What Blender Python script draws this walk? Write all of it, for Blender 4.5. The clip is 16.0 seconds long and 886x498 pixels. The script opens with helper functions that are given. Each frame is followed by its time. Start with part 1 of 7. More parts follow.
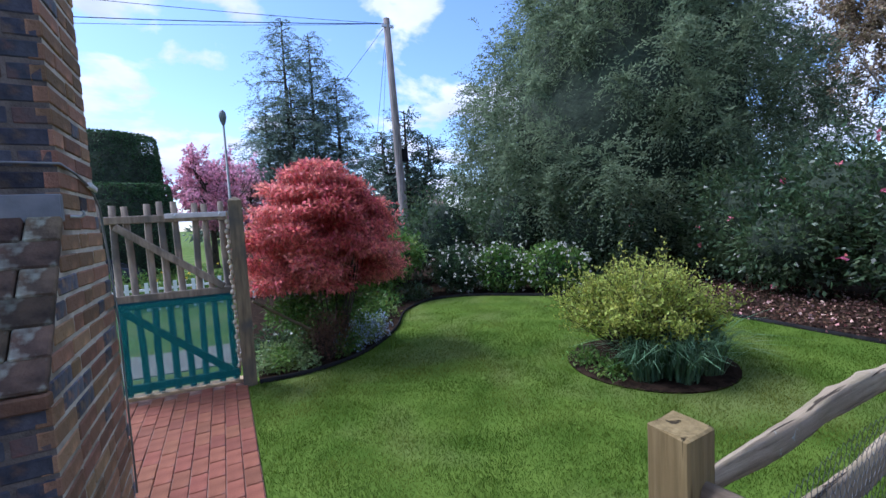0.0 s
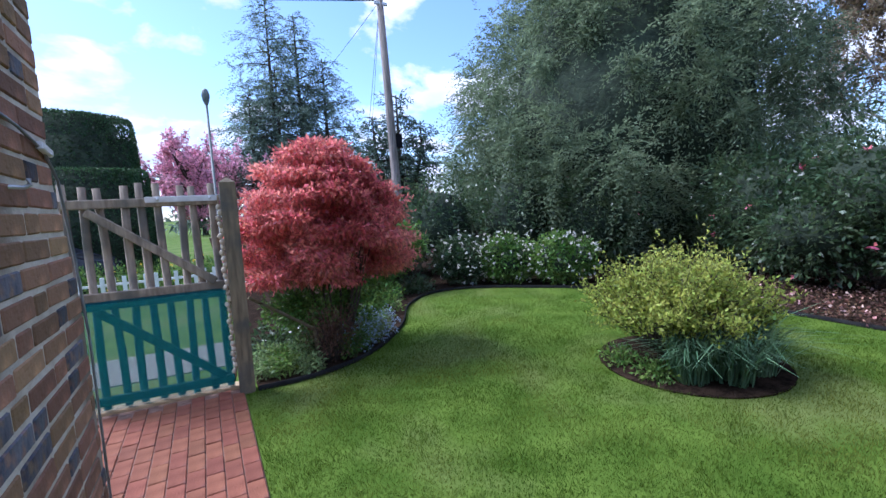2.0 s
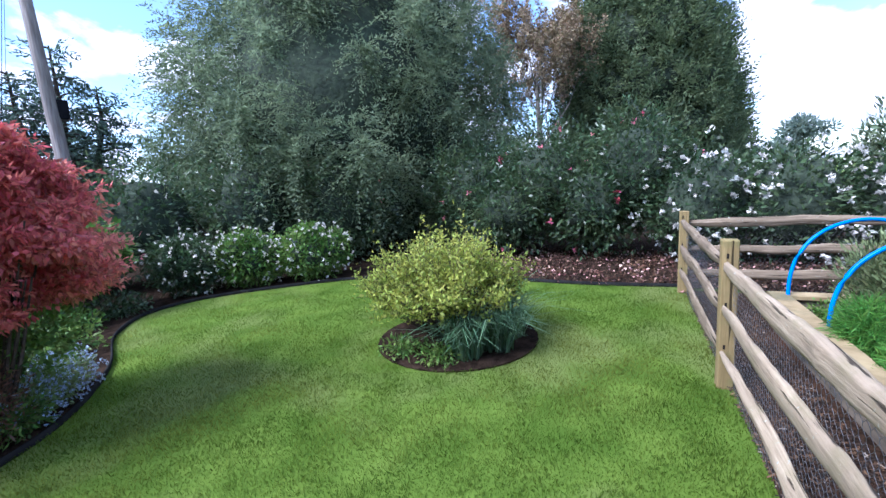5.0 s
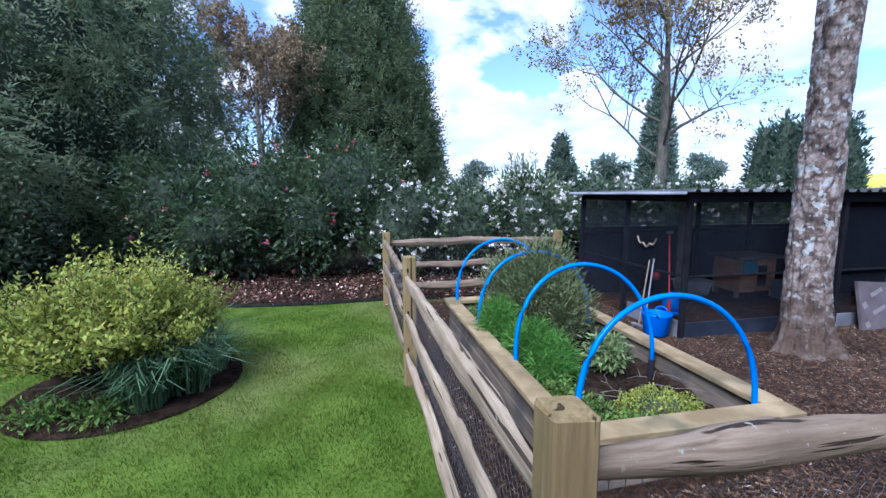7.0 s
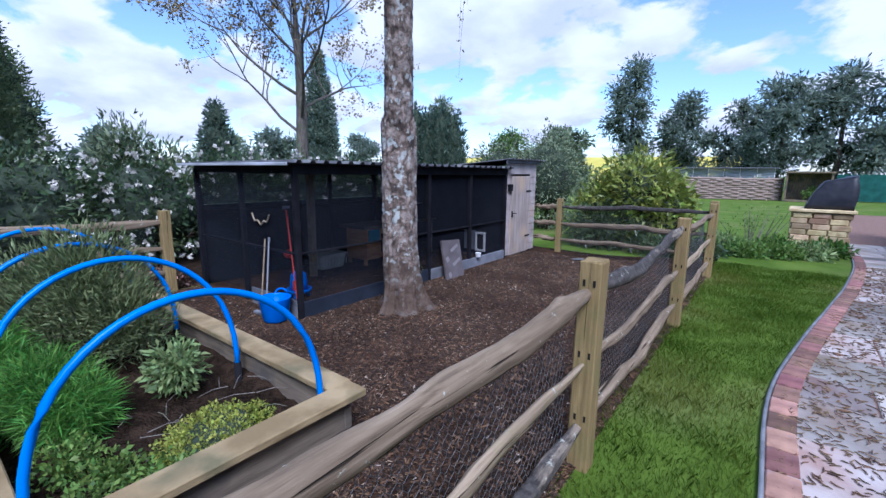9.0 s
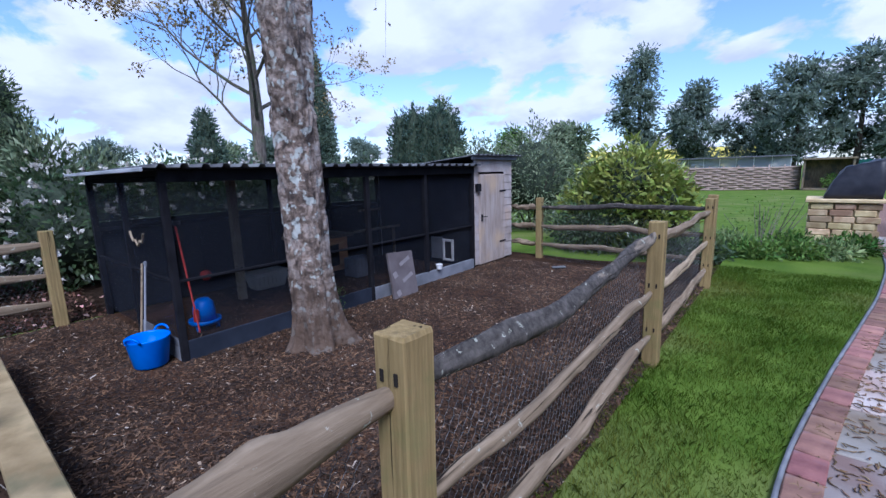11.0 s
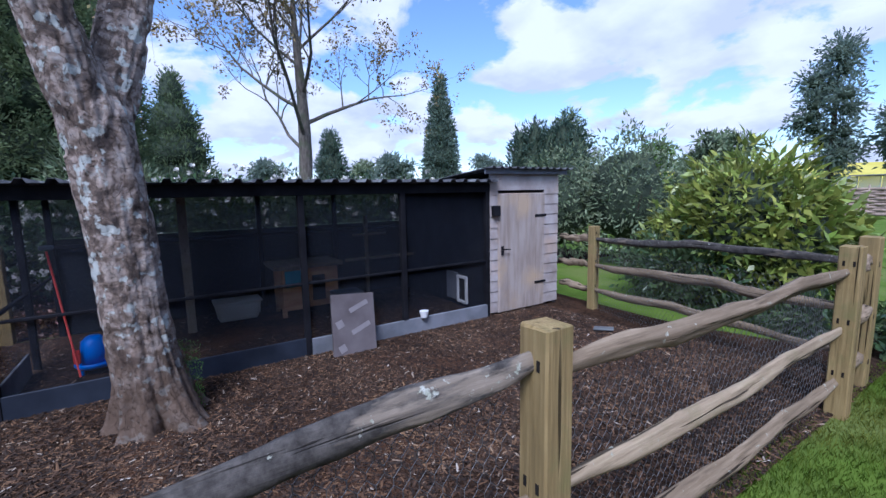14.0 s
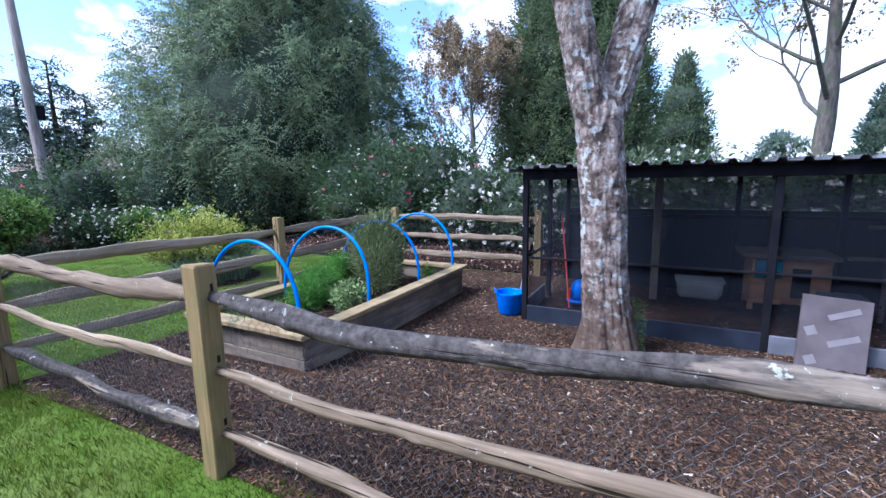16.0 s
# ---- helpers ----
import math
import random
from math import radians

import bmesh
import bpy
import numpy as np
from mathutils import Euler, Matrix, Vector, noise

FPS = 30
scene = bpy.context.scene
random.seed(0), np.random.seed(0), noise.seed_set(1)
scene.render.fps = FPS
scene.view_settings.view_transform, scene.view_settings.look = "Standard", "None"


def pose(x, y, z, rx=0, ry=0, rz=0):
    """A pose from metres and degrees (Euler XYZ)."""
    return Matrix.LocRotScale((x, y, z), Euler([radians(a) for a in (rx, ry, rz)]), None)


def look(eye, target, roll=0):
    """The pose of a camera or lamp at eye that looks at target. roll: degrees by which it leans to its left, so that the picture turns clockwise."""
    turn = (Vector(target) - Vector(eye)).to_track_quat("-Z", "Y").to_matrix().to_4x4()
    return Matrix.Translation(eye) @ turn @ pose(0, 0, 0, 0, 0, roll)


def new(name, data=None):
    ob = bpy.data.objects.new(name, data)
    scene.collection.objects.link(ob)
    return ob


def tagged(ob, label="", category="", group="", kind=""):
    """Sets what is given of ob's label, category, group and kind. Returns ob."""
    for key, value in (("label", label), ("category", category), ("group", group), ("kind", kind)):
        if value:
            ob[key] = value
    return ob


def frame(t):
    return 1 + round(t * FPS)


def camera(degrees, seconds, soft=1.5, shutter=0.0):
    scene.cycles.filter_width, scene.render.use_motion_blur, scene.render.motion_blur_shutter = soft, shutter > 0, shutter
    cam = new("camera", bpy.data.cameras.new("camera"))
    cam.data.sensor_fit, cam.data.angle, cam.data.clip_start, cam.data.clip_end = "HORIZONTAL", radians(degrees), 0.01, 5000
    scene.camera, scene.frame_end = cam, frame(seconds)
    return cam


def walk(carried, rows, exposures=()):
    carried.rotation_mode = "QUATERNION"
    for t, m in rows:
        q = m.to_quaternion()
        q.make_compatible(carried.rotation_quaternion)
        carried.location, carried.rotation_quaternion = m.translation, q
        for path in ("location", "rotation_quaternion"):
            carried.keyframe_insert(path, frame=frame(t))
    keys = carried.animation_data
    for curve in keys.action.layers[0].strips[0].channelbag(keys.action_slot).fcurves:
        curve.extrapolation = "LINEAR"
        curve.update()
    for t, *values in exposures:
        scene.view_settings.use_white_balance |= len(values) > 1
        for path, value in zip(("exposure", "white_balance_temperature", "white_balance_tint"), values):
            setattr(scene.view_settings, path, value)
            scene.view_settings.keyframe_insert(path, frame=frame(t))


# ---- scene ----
cam = camera(92.2, 16.0)
PATH = [
    (0, (-0.021, -0.121, 1.654), (0.944, 1.761, 1.492), -3.1),
    (0.5, (0.022, -0.077, 1.642), (1.024, 1.784, 1.485), -3.0),
    (1, (0.018, -0.007, 1.635), (1.033, 1.847, 1.469), -2.6),
    (1.5, (-0.039, 0.208, 1.622), (0.981, 2.059, 1.444), -2.9),
    (2, (-0.106, 0.477, 1.624), (0.920, 2.320, 1.410), -3.0),
    (2.5, (-0.102, 0.731, 1.651), (0.807, 2.632, 1.418), -3.9),
    (3, (-0.109, 0.983, 1.626), (0.762, 2.894, 1.345), -4.0),
    (3.5, (-0.052, 1.160, 1.594), (1.211, 2.823, 1.222), -3.6),
    (4, (-0.038, 1.113, 1.617), (1.512, 2.498, 1.195), -2.5),
    (4.2, (-0.021, 1.109, 1.606), (1.602, 2.405, 1.182), -2.1),
    (6.3, (0.036, 1.012, 1.628), (2.140, 1.115, 1.386), -1.7),
    (6.5, (0.032, 0.986, 1.608), (2.137, 0.951, 1.357), 0.6),
    (7, (0.085, 0.863, 1.592), (2.157, 0.512, 1.320), 0.0),
    (7.5, (0.110, 0.727, 1.604), (2.148, 0.224, 1.304), -1.0),
    (8, (0.102, 0.492, 1.625), (2.092, -0.171, 1.317), -1.6),
    (8.5, (0.224, 0.214, 1.551), (1.987, -0.918, 1.225), -0.8),
    (9, (0.281, -0.116, 1.537), (1.606, -1.729, 1.161), 0.6),
    (9.2, (0.279, -0.244, 1.535), (1.473, -1.945, 1.114), -0.8),
    (11.3, (0.239, -1.569, 1.507), (1.671, -3.089, 1.142), -1.2),
    (11.5, (0.223, -1.713, 1.530), (1.696, -3.191, 1.159), -0.9),
    (12, (0.264, -2.080, 1.495), (1.818, -3.480, 1.148), -1.1),
    (12.5, (0.195, -2.514, 1.519), (1.854, -3.793, 1.194), -1.9),
    (13, (0.145, -2.956, 1.523), (1.860, -4.169, 1.232), -1.5),
    (13.5, (0.227, -3.363, 1.513), (1.942, -4.578, 1.235), -0.6),
    (14, (0.240, -3.685, 1.496), (2.049, -4.757, 1.221), -1.1),
    (14.5, (0.267, -3.924, 1.472), (2.152, -4.853, 1.196), -1.0),
    (15, (0.283, -4.106, 1.470), (2.288, -4.737, 1.191), -0.7),
    (15.5, (0.069, -4.048, 1.483), (2.130, -3.666, 1.165), 0.1),
    (16, (-0.145, -3.891, 1.505), (1.676, -2.858, 1.171), -1.0),
]
EXPOSURES = [(0, 0.85), (1.5, 1.0), (2.5, 1.2), (3.2, 1.35), (4.2, 1.65), (6.3, 1.15), (7.5, 1.05), (9, 0.75), (12.5, 0.62), (14.5, 0.75), (15.3, 1.1), (16, 1.5)]
walk(cam, [(t, look(eye, target, roll)) for t, eye, target, roll in PATH], [(t, stops + 0.05, 5120 if t < 5 else 5030, 20) for t, stops in EXPOSURES])

# ---- world, sun, exposure ----
SUN_AZ, SUN_EL = 138.0, 50.0
world = bpy.data.worlds.new("sky")
scene.world = world
world.use_nodes = True
wn, wl = world.node_tree.nodes, world.node_tree.links
wn.clear()
sky = wn.new("ShaderNodeTexSky")
sky.sky_type = "NISHITA"
sky.sun_disc = False
sky.sun_elevation, sky.sun_rotation = radians(SUN_EL), radians(90 - SUN_AZ)
sky.air_density, sky.dust_density, sky.ozone_density = 1.0, 0.6, 2.0
tc = wn.new("ShaderNodeTexCoord")
sep = wn.new("ShaderNodeSeparateXYZ")
wl.new(tc.outputs["Generated"], sep.inputs[0])
zlift = wn.new("ShaderNodeMath")
zlift.operation = "ADD"
zlift.inputs[1].default_value = 0.32
wl.new(sep.outputs["Z"], zlift.inputs[0])
flat = []
for axis in ("X", "Y"):
    d = wn.new("ShaderNodeMath")
    d.operation = "DIVIDE"
    wl.new(sep.outputs[axis], d.inputs[0])
    wl.new(zlift.outputs[0], d.inputs[1])
    flat.append(d)
comb = wn.new("ShaderNodeCombineXYZ")
wl.new(flat[0].outputs[0], comb.inputs["X"])
wl.new(flat[1].outputs[0], comb.inputs["Y"])
puff = wn.new("ShaderNodeTexNoise")
puff.inputs["Scale"].default_value, puff.inputs["Detail"].default_value, puff.inputs["Roughness"].default_value = 3.2, 12.0, 0.56
puff.inputs["Distortion"].default_value = 0.25
wl.new(comb.outputs[0], puff.inputs["Vector"])
# cumulus heaps and blue gaps: place on the cloud plane, radius, weight
HEAPS = [(0.85, -1.3, 0.5, 0.2), (1.25, -1.2, 0.3, 0.12), (0.6, -1.55, 0.3, 0.12), (2.15, -0.5, 0.6, 0.2), (2.0, -0.9, 0.35, 0.15), (1.0, -2.1, 0.4, 0.1), (1.36, 0.74, 0.3, 0.14), (1.4, -0.2, 0.2, 0.14), (0.11, 1.27, 0.16, 0.13), (0.53, 1.1, 0.14, 0.13),
         (1.27, -0.8, 0.26, -0.2), (1.6, -0.6, 0.24, -0.2), (0.3, 1.5, 0.6, -0.14), (0.75, 1.1, 0.25, -0.14), (0.45, -2.0, 0.25, -0.12), (0.25, -1.3, 0.3, -0.16), (1.35, 0.95, 0.2, -0.15)]
fill = puff.outputs["Fac"]
for hx, hy, hr, hw in HEAPS:
    far = wn.new("ShaderNodeVectorMath")
    far.operation = "DISTANCE"
    wl.new(comb.outputs[0], far.inputs[0])
    far.inputs[1].default_value = (hx, hy, 0)
    lump = wn.new("ShaderNodeMapRange")
    lump.interpolation_type = "SMOOTHSTEP"
    lump.inputs["From Min"].default_value, lump.inputs["From Max"].default_value = 0.0, hr
    lump.inputs["To Min"].default_value, lump.inputs["To Max"].default_value = hw, 0.0
    wl.new(far.outputs["Value"], lump.inputs[0])
    total = wn.new("ShaderNodeMath")
    wl.new(fill, total.inputs[0])
    wl.new(lump.outputs[0], total.inputs[1])
    fill = total.outputs[0]
cover = wn.new("ShaderNodeValToRGB")
cover.color_ramp.elements[0].position, cover.color_ramp.elements[1].position = 0.475, 0.56
wl.new(fill, cover.inputs["Fac"])
under = wn.new("ShaderNodeTexNoise")
under.inputs["Scale"].default_value, under.inputs["Detail"].default_value = 3.4, 9.0
wl.new(comb.outputs[0], under.inputs["Vector"])
body = wn.new("ShaderNodeValToRGB")
body.color_ramp.elements[0].position, body.color_ramp.elements[0].color = 0.36, (3.1, 3.25, 3.5, 1)
body.color_ramp.elements[1].position, body.color_ramp.elements[1].color = 0.6, (4.4, 4.45, 4.55, 1)
wl.new(under.outputs["Fac"], body.inputs["Fac"])
clouds = wn.new("ShaderNodeMixRGB")
wl.new(cover.outputs["Color"], clouds.inputs[0])
deep = wn.new("ShaderNodeHueSaturation")
deep.inputs["Saturation"].default_value, deep.inputs["Value"].default_value = 1.0, 0.9
wl.new(sky.outputs[0], deep.inputs["Color"])
wl.new(deep.outputs[0], clouds.inputs[1])
wl.new(body.outputs[0], clouds.inputs[2])
back = wn.new("ShaderNodeBackground")
back.inputs["Strength"].default_value = 0.135
wl.new(clouds.outputs[0], back.inputs["Color"])
wout = wn.new("ShaderNodeOutputWorld")
wl.new(back.outputs[0], wout.inputs["Surface"])

sun = new("sun", bpy.data.lights.new("sun", "SUN"))
sun.data.energy, sun.data.angle, sun.data.color = 2.7, radians(24.0), (1.0, 0.95, 0.88)
a, e = radians(SUN_AZ), radians(SUN_EL)
sun.matrix_world = look((30 * math.cos(a) * math.cos(e), 30 * math.sin(a) * math.cos(e), 30 * math.sin(e)), (0, 0, 0))


# ---- materials ----
def mat(name, c1, c2, scale=8.0, rough=0.8, bump=0.3, fine=60.0, c3=None, big=0.7, metal=0.0, stretch=(1, 1, 1), per="", spec=0.3, translucent=0.0, depth=0.01, vary=0.5):
    """Two colours mixed by noise at scale, a third in larger patches, and relief. per: 'island' or 'object' varies each piece."""
    m = bpy.data.materials.new(name)
    m.use_nodes = True
    n, l = m.node_tree.nodes, m.node_tree.links
    b = n["Principled BSDF"]
    b.inputs["Roughness"].default_value, b.inputs["Metallic"].default_value = rough, metal
    b.inputs["Specular IOR Level"].default_value = spec
    co = n.new("ShaderNodeTexCoord")
    mp = n.new("ShaderNodeMapping")
    mp.inputs["Scale"].default_value = stretch
    l.new(co.outputs["Object"], mp.inputs[0])
    ns = n.new("ShaderNodeTexNoise")
    ns.inputs["Scale"].default_value, ns.inputs["Detail"].default_value = scale, 6.0
    l.new(mp.outputs[0], ns.inputs["Vector"])
    rp = n.new("ShaderNodeValToRGB")
    rp.color_ramp.elements[0].position, rp.color_ramp.elements[0].color = 0.35, (*c1, 1)
    rp.color_ramp.elements[1].position, rp.color_ramp.elements[1].color = 0.65, (*c2, 1)
    l.new(ns.outputs["Fac"], rp.inputs[0])
    col = rp.outputs[0]
    if c3:
        n2 = n.new("ShaderNodeTexNoise")
        n2.inputs["Scale"].default_value, n2.inputs["Detail"].default_value = scale * big, 4.0
        mp2 = n.new("ShaderNodeMapping")
        mp2.inputs["Location"].default_value = (3.1, 7.7, 1.3)
        l.new(co.outputs["Object"], mp2.inputs[0])
        l.new(mp2.outputs[0], n2.inputs["Vector"])
        r2 = n.new("ShaderNodeValToRGB")
        r2.color_ramp.elements[0].position, r2.color_ramp.elements[1].position = 0.5, 0.64
        l.new(n2.outputs["Fac"], r2.inputs[0])
        mx = n.new("ShaderNodeMixRGB")
        l.new(r2.outputs[0], mx.inputs[0])
        l.new(col, mx.inputs[1])
        mx.inputs[2].default_value = (*c3, 1)
        col = mx.outputs[0]
    if per:
        if per == "island":
            src = n.new("ShaderNodeNewGeometry").outputs["Random Per Island"]
        else:
            src = n.new("ShaderNodeObjectInfo").outputs["Random"]
        mr = n.new("ShaderNodeMapRange")
        mr.inputs["To Min"].default_value, mr.inputs["To Max"].default_value = 1 - vary, 1 + vary
        l.new(src, mr.inputs[0])
        hs = n.new("ShaderNodeHueSaturation")
        l.new(mr.outputs[0], hs.inputs["Value"])
        mh = n.new("ShaderNodeMapRange")
        mh.inputs["To Min"].default_value, mh.inputs["To Max"].default_value = 0.5 - 0.05 * vary, 0.5 + 0.05 * vary
        wn3 = n.new("ShaderNodeTexWhiteNoise")
        wn3.noise_dimensions = "1D"
        l.new(src, wn3.inputs["W"])
        l.new(wn3.outputs["Value"], mh.inputs[0])
        l.new(mh.outputs[0], hs.inputs["Hue"])
        l.new(col, hs.inputs["Color"])
        col = hs.outputs[0]
    l.new(col, b.inputs["Base Color"])
    if bump:
        nf = n.new("ShaderNodeTexNoise")
        nf.inputs["Scale"].default_value, nf.inputs["Detail"].default_value = fine, 5.0
        l.new(mp.outputs[0], nf.inputs["Vector"])
        bp = n.new("ShaderNodeBump")
        bp.inputs["Strength"].default_value, bp.inputs["Distance"].default_value = bump, depth
        l.new(nf.outputs["Fac"], bp.inputs["Height"])
        l.new(bp.outputs[0], b.inputs["Normal"])
    if translucent:
        tr = n.new("ShaderNodeBsdfTranslucent")
        l.new(col, tr.inputs["Color"])
        ms = n.new("ShaderNodeMixShader")
        ms.inputs[0].default_value = translucent
        l.new(b.outputs[0], ms.inputs[1])
        l.new(tr.outputs[0], ms.inputs[2])
        l.new(ms.outputs[0], n["Material Output"].inputs["Surface"])
    return m


def leaf(name, c1, c2, rough=0.55, tr=0.35, spec=0.3, vary=0.5):
    return mat(name, c1, c2, scale=1.2, rough=rough, bump=0, per="island", translucent=tr, spec=spec, vary=vary)


M_GRASS = mat("lawn_grass", (0.063, 0.114, 0.011), (0.11, 0.17, 0.022), 2.2, 0.85, 0.5, 90, (0.13, 0.165, 0.04), 0.35, spec=0.1)
M_BLADE = mat("grass_blade", (0.076, 0.136, 0.011), (0.13, 0.195, 0.022), 1.6, 0.65, 0, per="island", c3=(0.175, 0.205, 0.034), big=0.5, translucent=0.5, spec=0.15, vary=0.35)
M_SOIL = mat("dark_soil", (0.016, 0.011, 0.008), (0.04, 0.027, 0.018), 25, 0.98, 1.0, 70, (0.055, 0.036, 0.024), 0.3, depth=0.03, spec=0.02)
M_CHIPSOIL = mat("bark_mulch", (0.022, 0.015, 0.01), (0.066, 0.038, 0.023), 30, 0.95, 1.0, 80, (0.085, 0.045, 0.026), 0.06, depth=0.03, spec=0.05)
M_CHIP = mat("wood_chip", (0.55, 0.5, 0.48), (1.0, 1.0, 1.0), 1.6, 0.9, 0.2, 90)


def chip_tones(m):
    """Shreds of many browns, a few straw-pale, darker in broad random patches."""
    n, l = m.node_tree.nodes, m.node_tree.links
    b = n["Principled BSDF"]
    patchy = b.inputs["Base Color"].links[0].from_socket
    q = n.new("ShaderNodeValToRGB")
    e = q.color_ramp.elements
    e[0].position, e[0].color = 0.0, (0.022, 0.016, 0.013, 1)
    e[1].position, e[1].color = 1.0, (0.52, 0.47, 0.4, 1)
    for p, c in ((0.35, (0.042, 0.029, 0.02)), (0.65, (0.088, 0.053, 0.032)), (0.87, (0.16, 0.09, 0.046)), (0.97, (0.235, 0.14, 0.07)), (0.99, (0.36, 0.29, 0.21))):
        e.new(p).color = (*c, 1)
    l.new(n.new("ShaderNodeNewGeometry").outputs["Random Per Island"], q.inputs[0])
    mx = n.new("ShaderNodeMixRGB")
    mx.blend_type = "MULTIPLY"
    mx.inputs[0].default_value = 1.0
    l.new(q.outputs[0], mx.inputs[1])
    l.new(patchy, mx.inputs[2])
    l.new(mx.outputs[0], b.inputs["Base Color"])


chip_tones(M_CHIP)


def wood(name, pale, mid, dark, along=0, lichen=0.0, bark=0.0, rings=False, barkcol=(0.05, 0.046, 0.043), green=0.0):
    """Riven timber: fine grain and splits along one axis, patches of old bark and lichen."""
    m = bpy.data.materials.new(name)
    m.use_nodes = True
    n, l = m.node_tree.nodes, m.node_tree.links
    b = n["Principled BSDF"]
    b.inputs["Roughness"].default_value, b.inputs["Specular IOR Level"].default_value = 0.85, 0.2
    co = n.new("ShaderNodeTexCoord").outputs["Object"]

    def noise_at(scale, detail, rough, stretch=None, shift=(0, 0, 0)):
        q = n.new("ShaderNodeTexNoise")
        q.inputs["Scale"].default_value, q.inputs["Detail"].default_value, q.inputs["Roughness"].default_value = scale, detail, rough
        mp = n.new("ShaderNodeMapping")
        mp.inputs["Scale"].default_value = stretch if stretch else (1, 1, 1)
        mp.inputs["Location"].default_value = shift
        l.new(co, mp.inputs[0])
        l.new(mp.outputs[0], q.inputs["Vector"])
        return q.outputs["Fac"]

    def ramp(src, *stops):
        q = n.new("ShaderNodeValToRGB")
        e = q.color_ramp.elements
        e[0].position, e[0].color = stops[0][0], (*stops[0][1], 1)
        e[1].position, e[1].color = stops[-1][0], (*stops[-1][1], 1)
        for p, c in stops[1:-1]:
            e.new(p).color = (*c, 1)
        l.new(src, q.inputs[0])
        return q.outputs[0]

    def mix(f, x, y, kind="MIX"):
        q = n.new("ShaderNodeMixRGB")
        q.blend_type = kind
        if isinstance(f, float):
            q.inputs[0].default_value = f
        else:
            l.new(f, q.inputs[0])
        for k, z in ((1, x), (2, y)):
            if isinstance(z, tuple):
                q.inputs[k].default_value = (*z, 1)
            else:
                l.new(z, q.inputs[k])
        return q.outputs[0]

    st = [26.0, 26.0, 26.0]
    st[along] = 1.3
    grain = noise_at(2.2, 8.0, 0.6, tuple(st))
    col = ramp(grain, (0.32, dark), (0.47, mid), (0.66, pale))
    if rings:
        wv = n.new("ShaderNodeTexWave")
        wv.wave_type, wv.rings_direction = "RINGS", "Z"
        wv.inputs["Scale"].default_value, wv.inputs["Distortion"].default_value, wv.inputs["Detail"].default_value, wv.inputs["Detail Scale"].default_value = 26.0, 3.0, 2.0, 0.6
        l.new(co, wv.inputs["Vector"])
        col = mix(ramp(wv.outputs["Fac"], (0.0, (0.0, 0.0, 0.0)), (1.0, (0.28, 0.28, 0.28))), col, dark)
    big = noise_at(3.2, 5.0, 0.6, None, (4, 2, 9))
    col = mix(ramp(big, (0.4, (0, 0, 0)), (0.62, (0.6, 0.6, 0.6))), col, mix(0.5, mid, dark))
    if green:
        col = mix(ramp(noise_at(5.0, 6.0, 0.65, None, (1, 8, 3)), (0.5, (0, 0, 0)), (0.68, (green, green, green))), col, (0.16, 0.17, 0.06))
    st = [34.0, 34.0, 34.0]
    st[along] = 0.7
    split = ramp(noise_at(1.0, 3.0, 0.5, tuple(st), (7, 7, 1)), (0.33, (1, 1, 1)), (0.37, (0, 0, 0)))
    col = mix(split, col, tuple(0.3 * q for q in dark))
    height = grain
    if bark:
        st = [7.0, 7.0, 7.0]
        st[along] = 1.6
        skin = ramp(noise_at(1.0, 7.0, 0.6, tuple(st), (3, 1, 5)), (0.70 - 0.3 * bark, (1, 1, 1)), (0.75 - 0.3 * bark, (0, 0, 0)))
        rough_bark = ramp(noise_at(26.0, 8.0, 0.7), (0.35, tuple(0.45 * q for q in barkcol)), (0.7, tuple(1.9 * q for q in barkcol)))
        col = mix(skin, rough_bark, col)
    if lichen:
        spots = ramp(noise_at(24.0, 8.0, 0.66, None, (9, 4, 4)), (0.66 - 0.06 * lichen, (0, 0, 0)), (0.69 - 0.06 * lichen, (0.9, 0.9, 0.9)))
        col = mix(spots, col, ramp(noise_at(90.0, 3.0, 0.5), (0.3, (0.26, 0.28, 0.2)), (0.7, (0.5, 0.51, 0.44))))
    l.new(col, b.inputs["Base Color"])
    bp = n.new("ShaderNodeBump")
    bp.inputs["Strength"].default_value, bp.inputs["Distance"].default_value = 0.7, 0.006
    l.new(height, bp.inputs["Height"])
    b2 = n.new("ShaderNodeBump")
    b2.invert = True
    b2.inputs["Strength"].default_value, b2.inputs["Distance"].default_value = 0.8, 0.008
    l.new(split, b2.inputs["Height"])
    l.new(bp.outputs[0], b2.inputs["Normal"])
    l.new(b2.outputs[0], b.inputs["Normal"])
    return m


M_OAKPOST = wood("treated_post", (0.36, 0.27, 0.12), (0.27, 0.195, 0.08), (0.17, 0.125, 0.055), 2, rings=True, green=0.5)
M_RAIL = wood("weathered_rail", (0.31, 0.245, 0.165), (0.215, 0.163, 0.105), (0.11, 0.083, 0.055), 0, 0.4, 0.05)
M_RAILDARK = wood("barked_rail", (0.34, 0.285, 0.215), (0.235, 0.195, 0.145), (0.08, 0.067, 0.054), 0, 0.5, 1.0, barkcol=(0.062, 0.056, 0.049))
M_RAILPALE = wood("pale_cleft_rail", (0.46, 0.37, 0.25), (0.34, 0.265, 0.17), (0.19, 0.145, 0.095), 0, 0.3, 0.0, green=0.3)
# near-black stand-in for the shade inside holes and openings
M_DARK = mat("hole_shade", (0.01, 0.008, 0.006), (0.02, 0.016, 0.012), 20, 0.95, 0)
M_WIRE = mat("galvanised_wire", (0.12, 0.125, 0.13), (0.2, 0.2, 0.2), 30, 0.5, 0, metal=0.6)
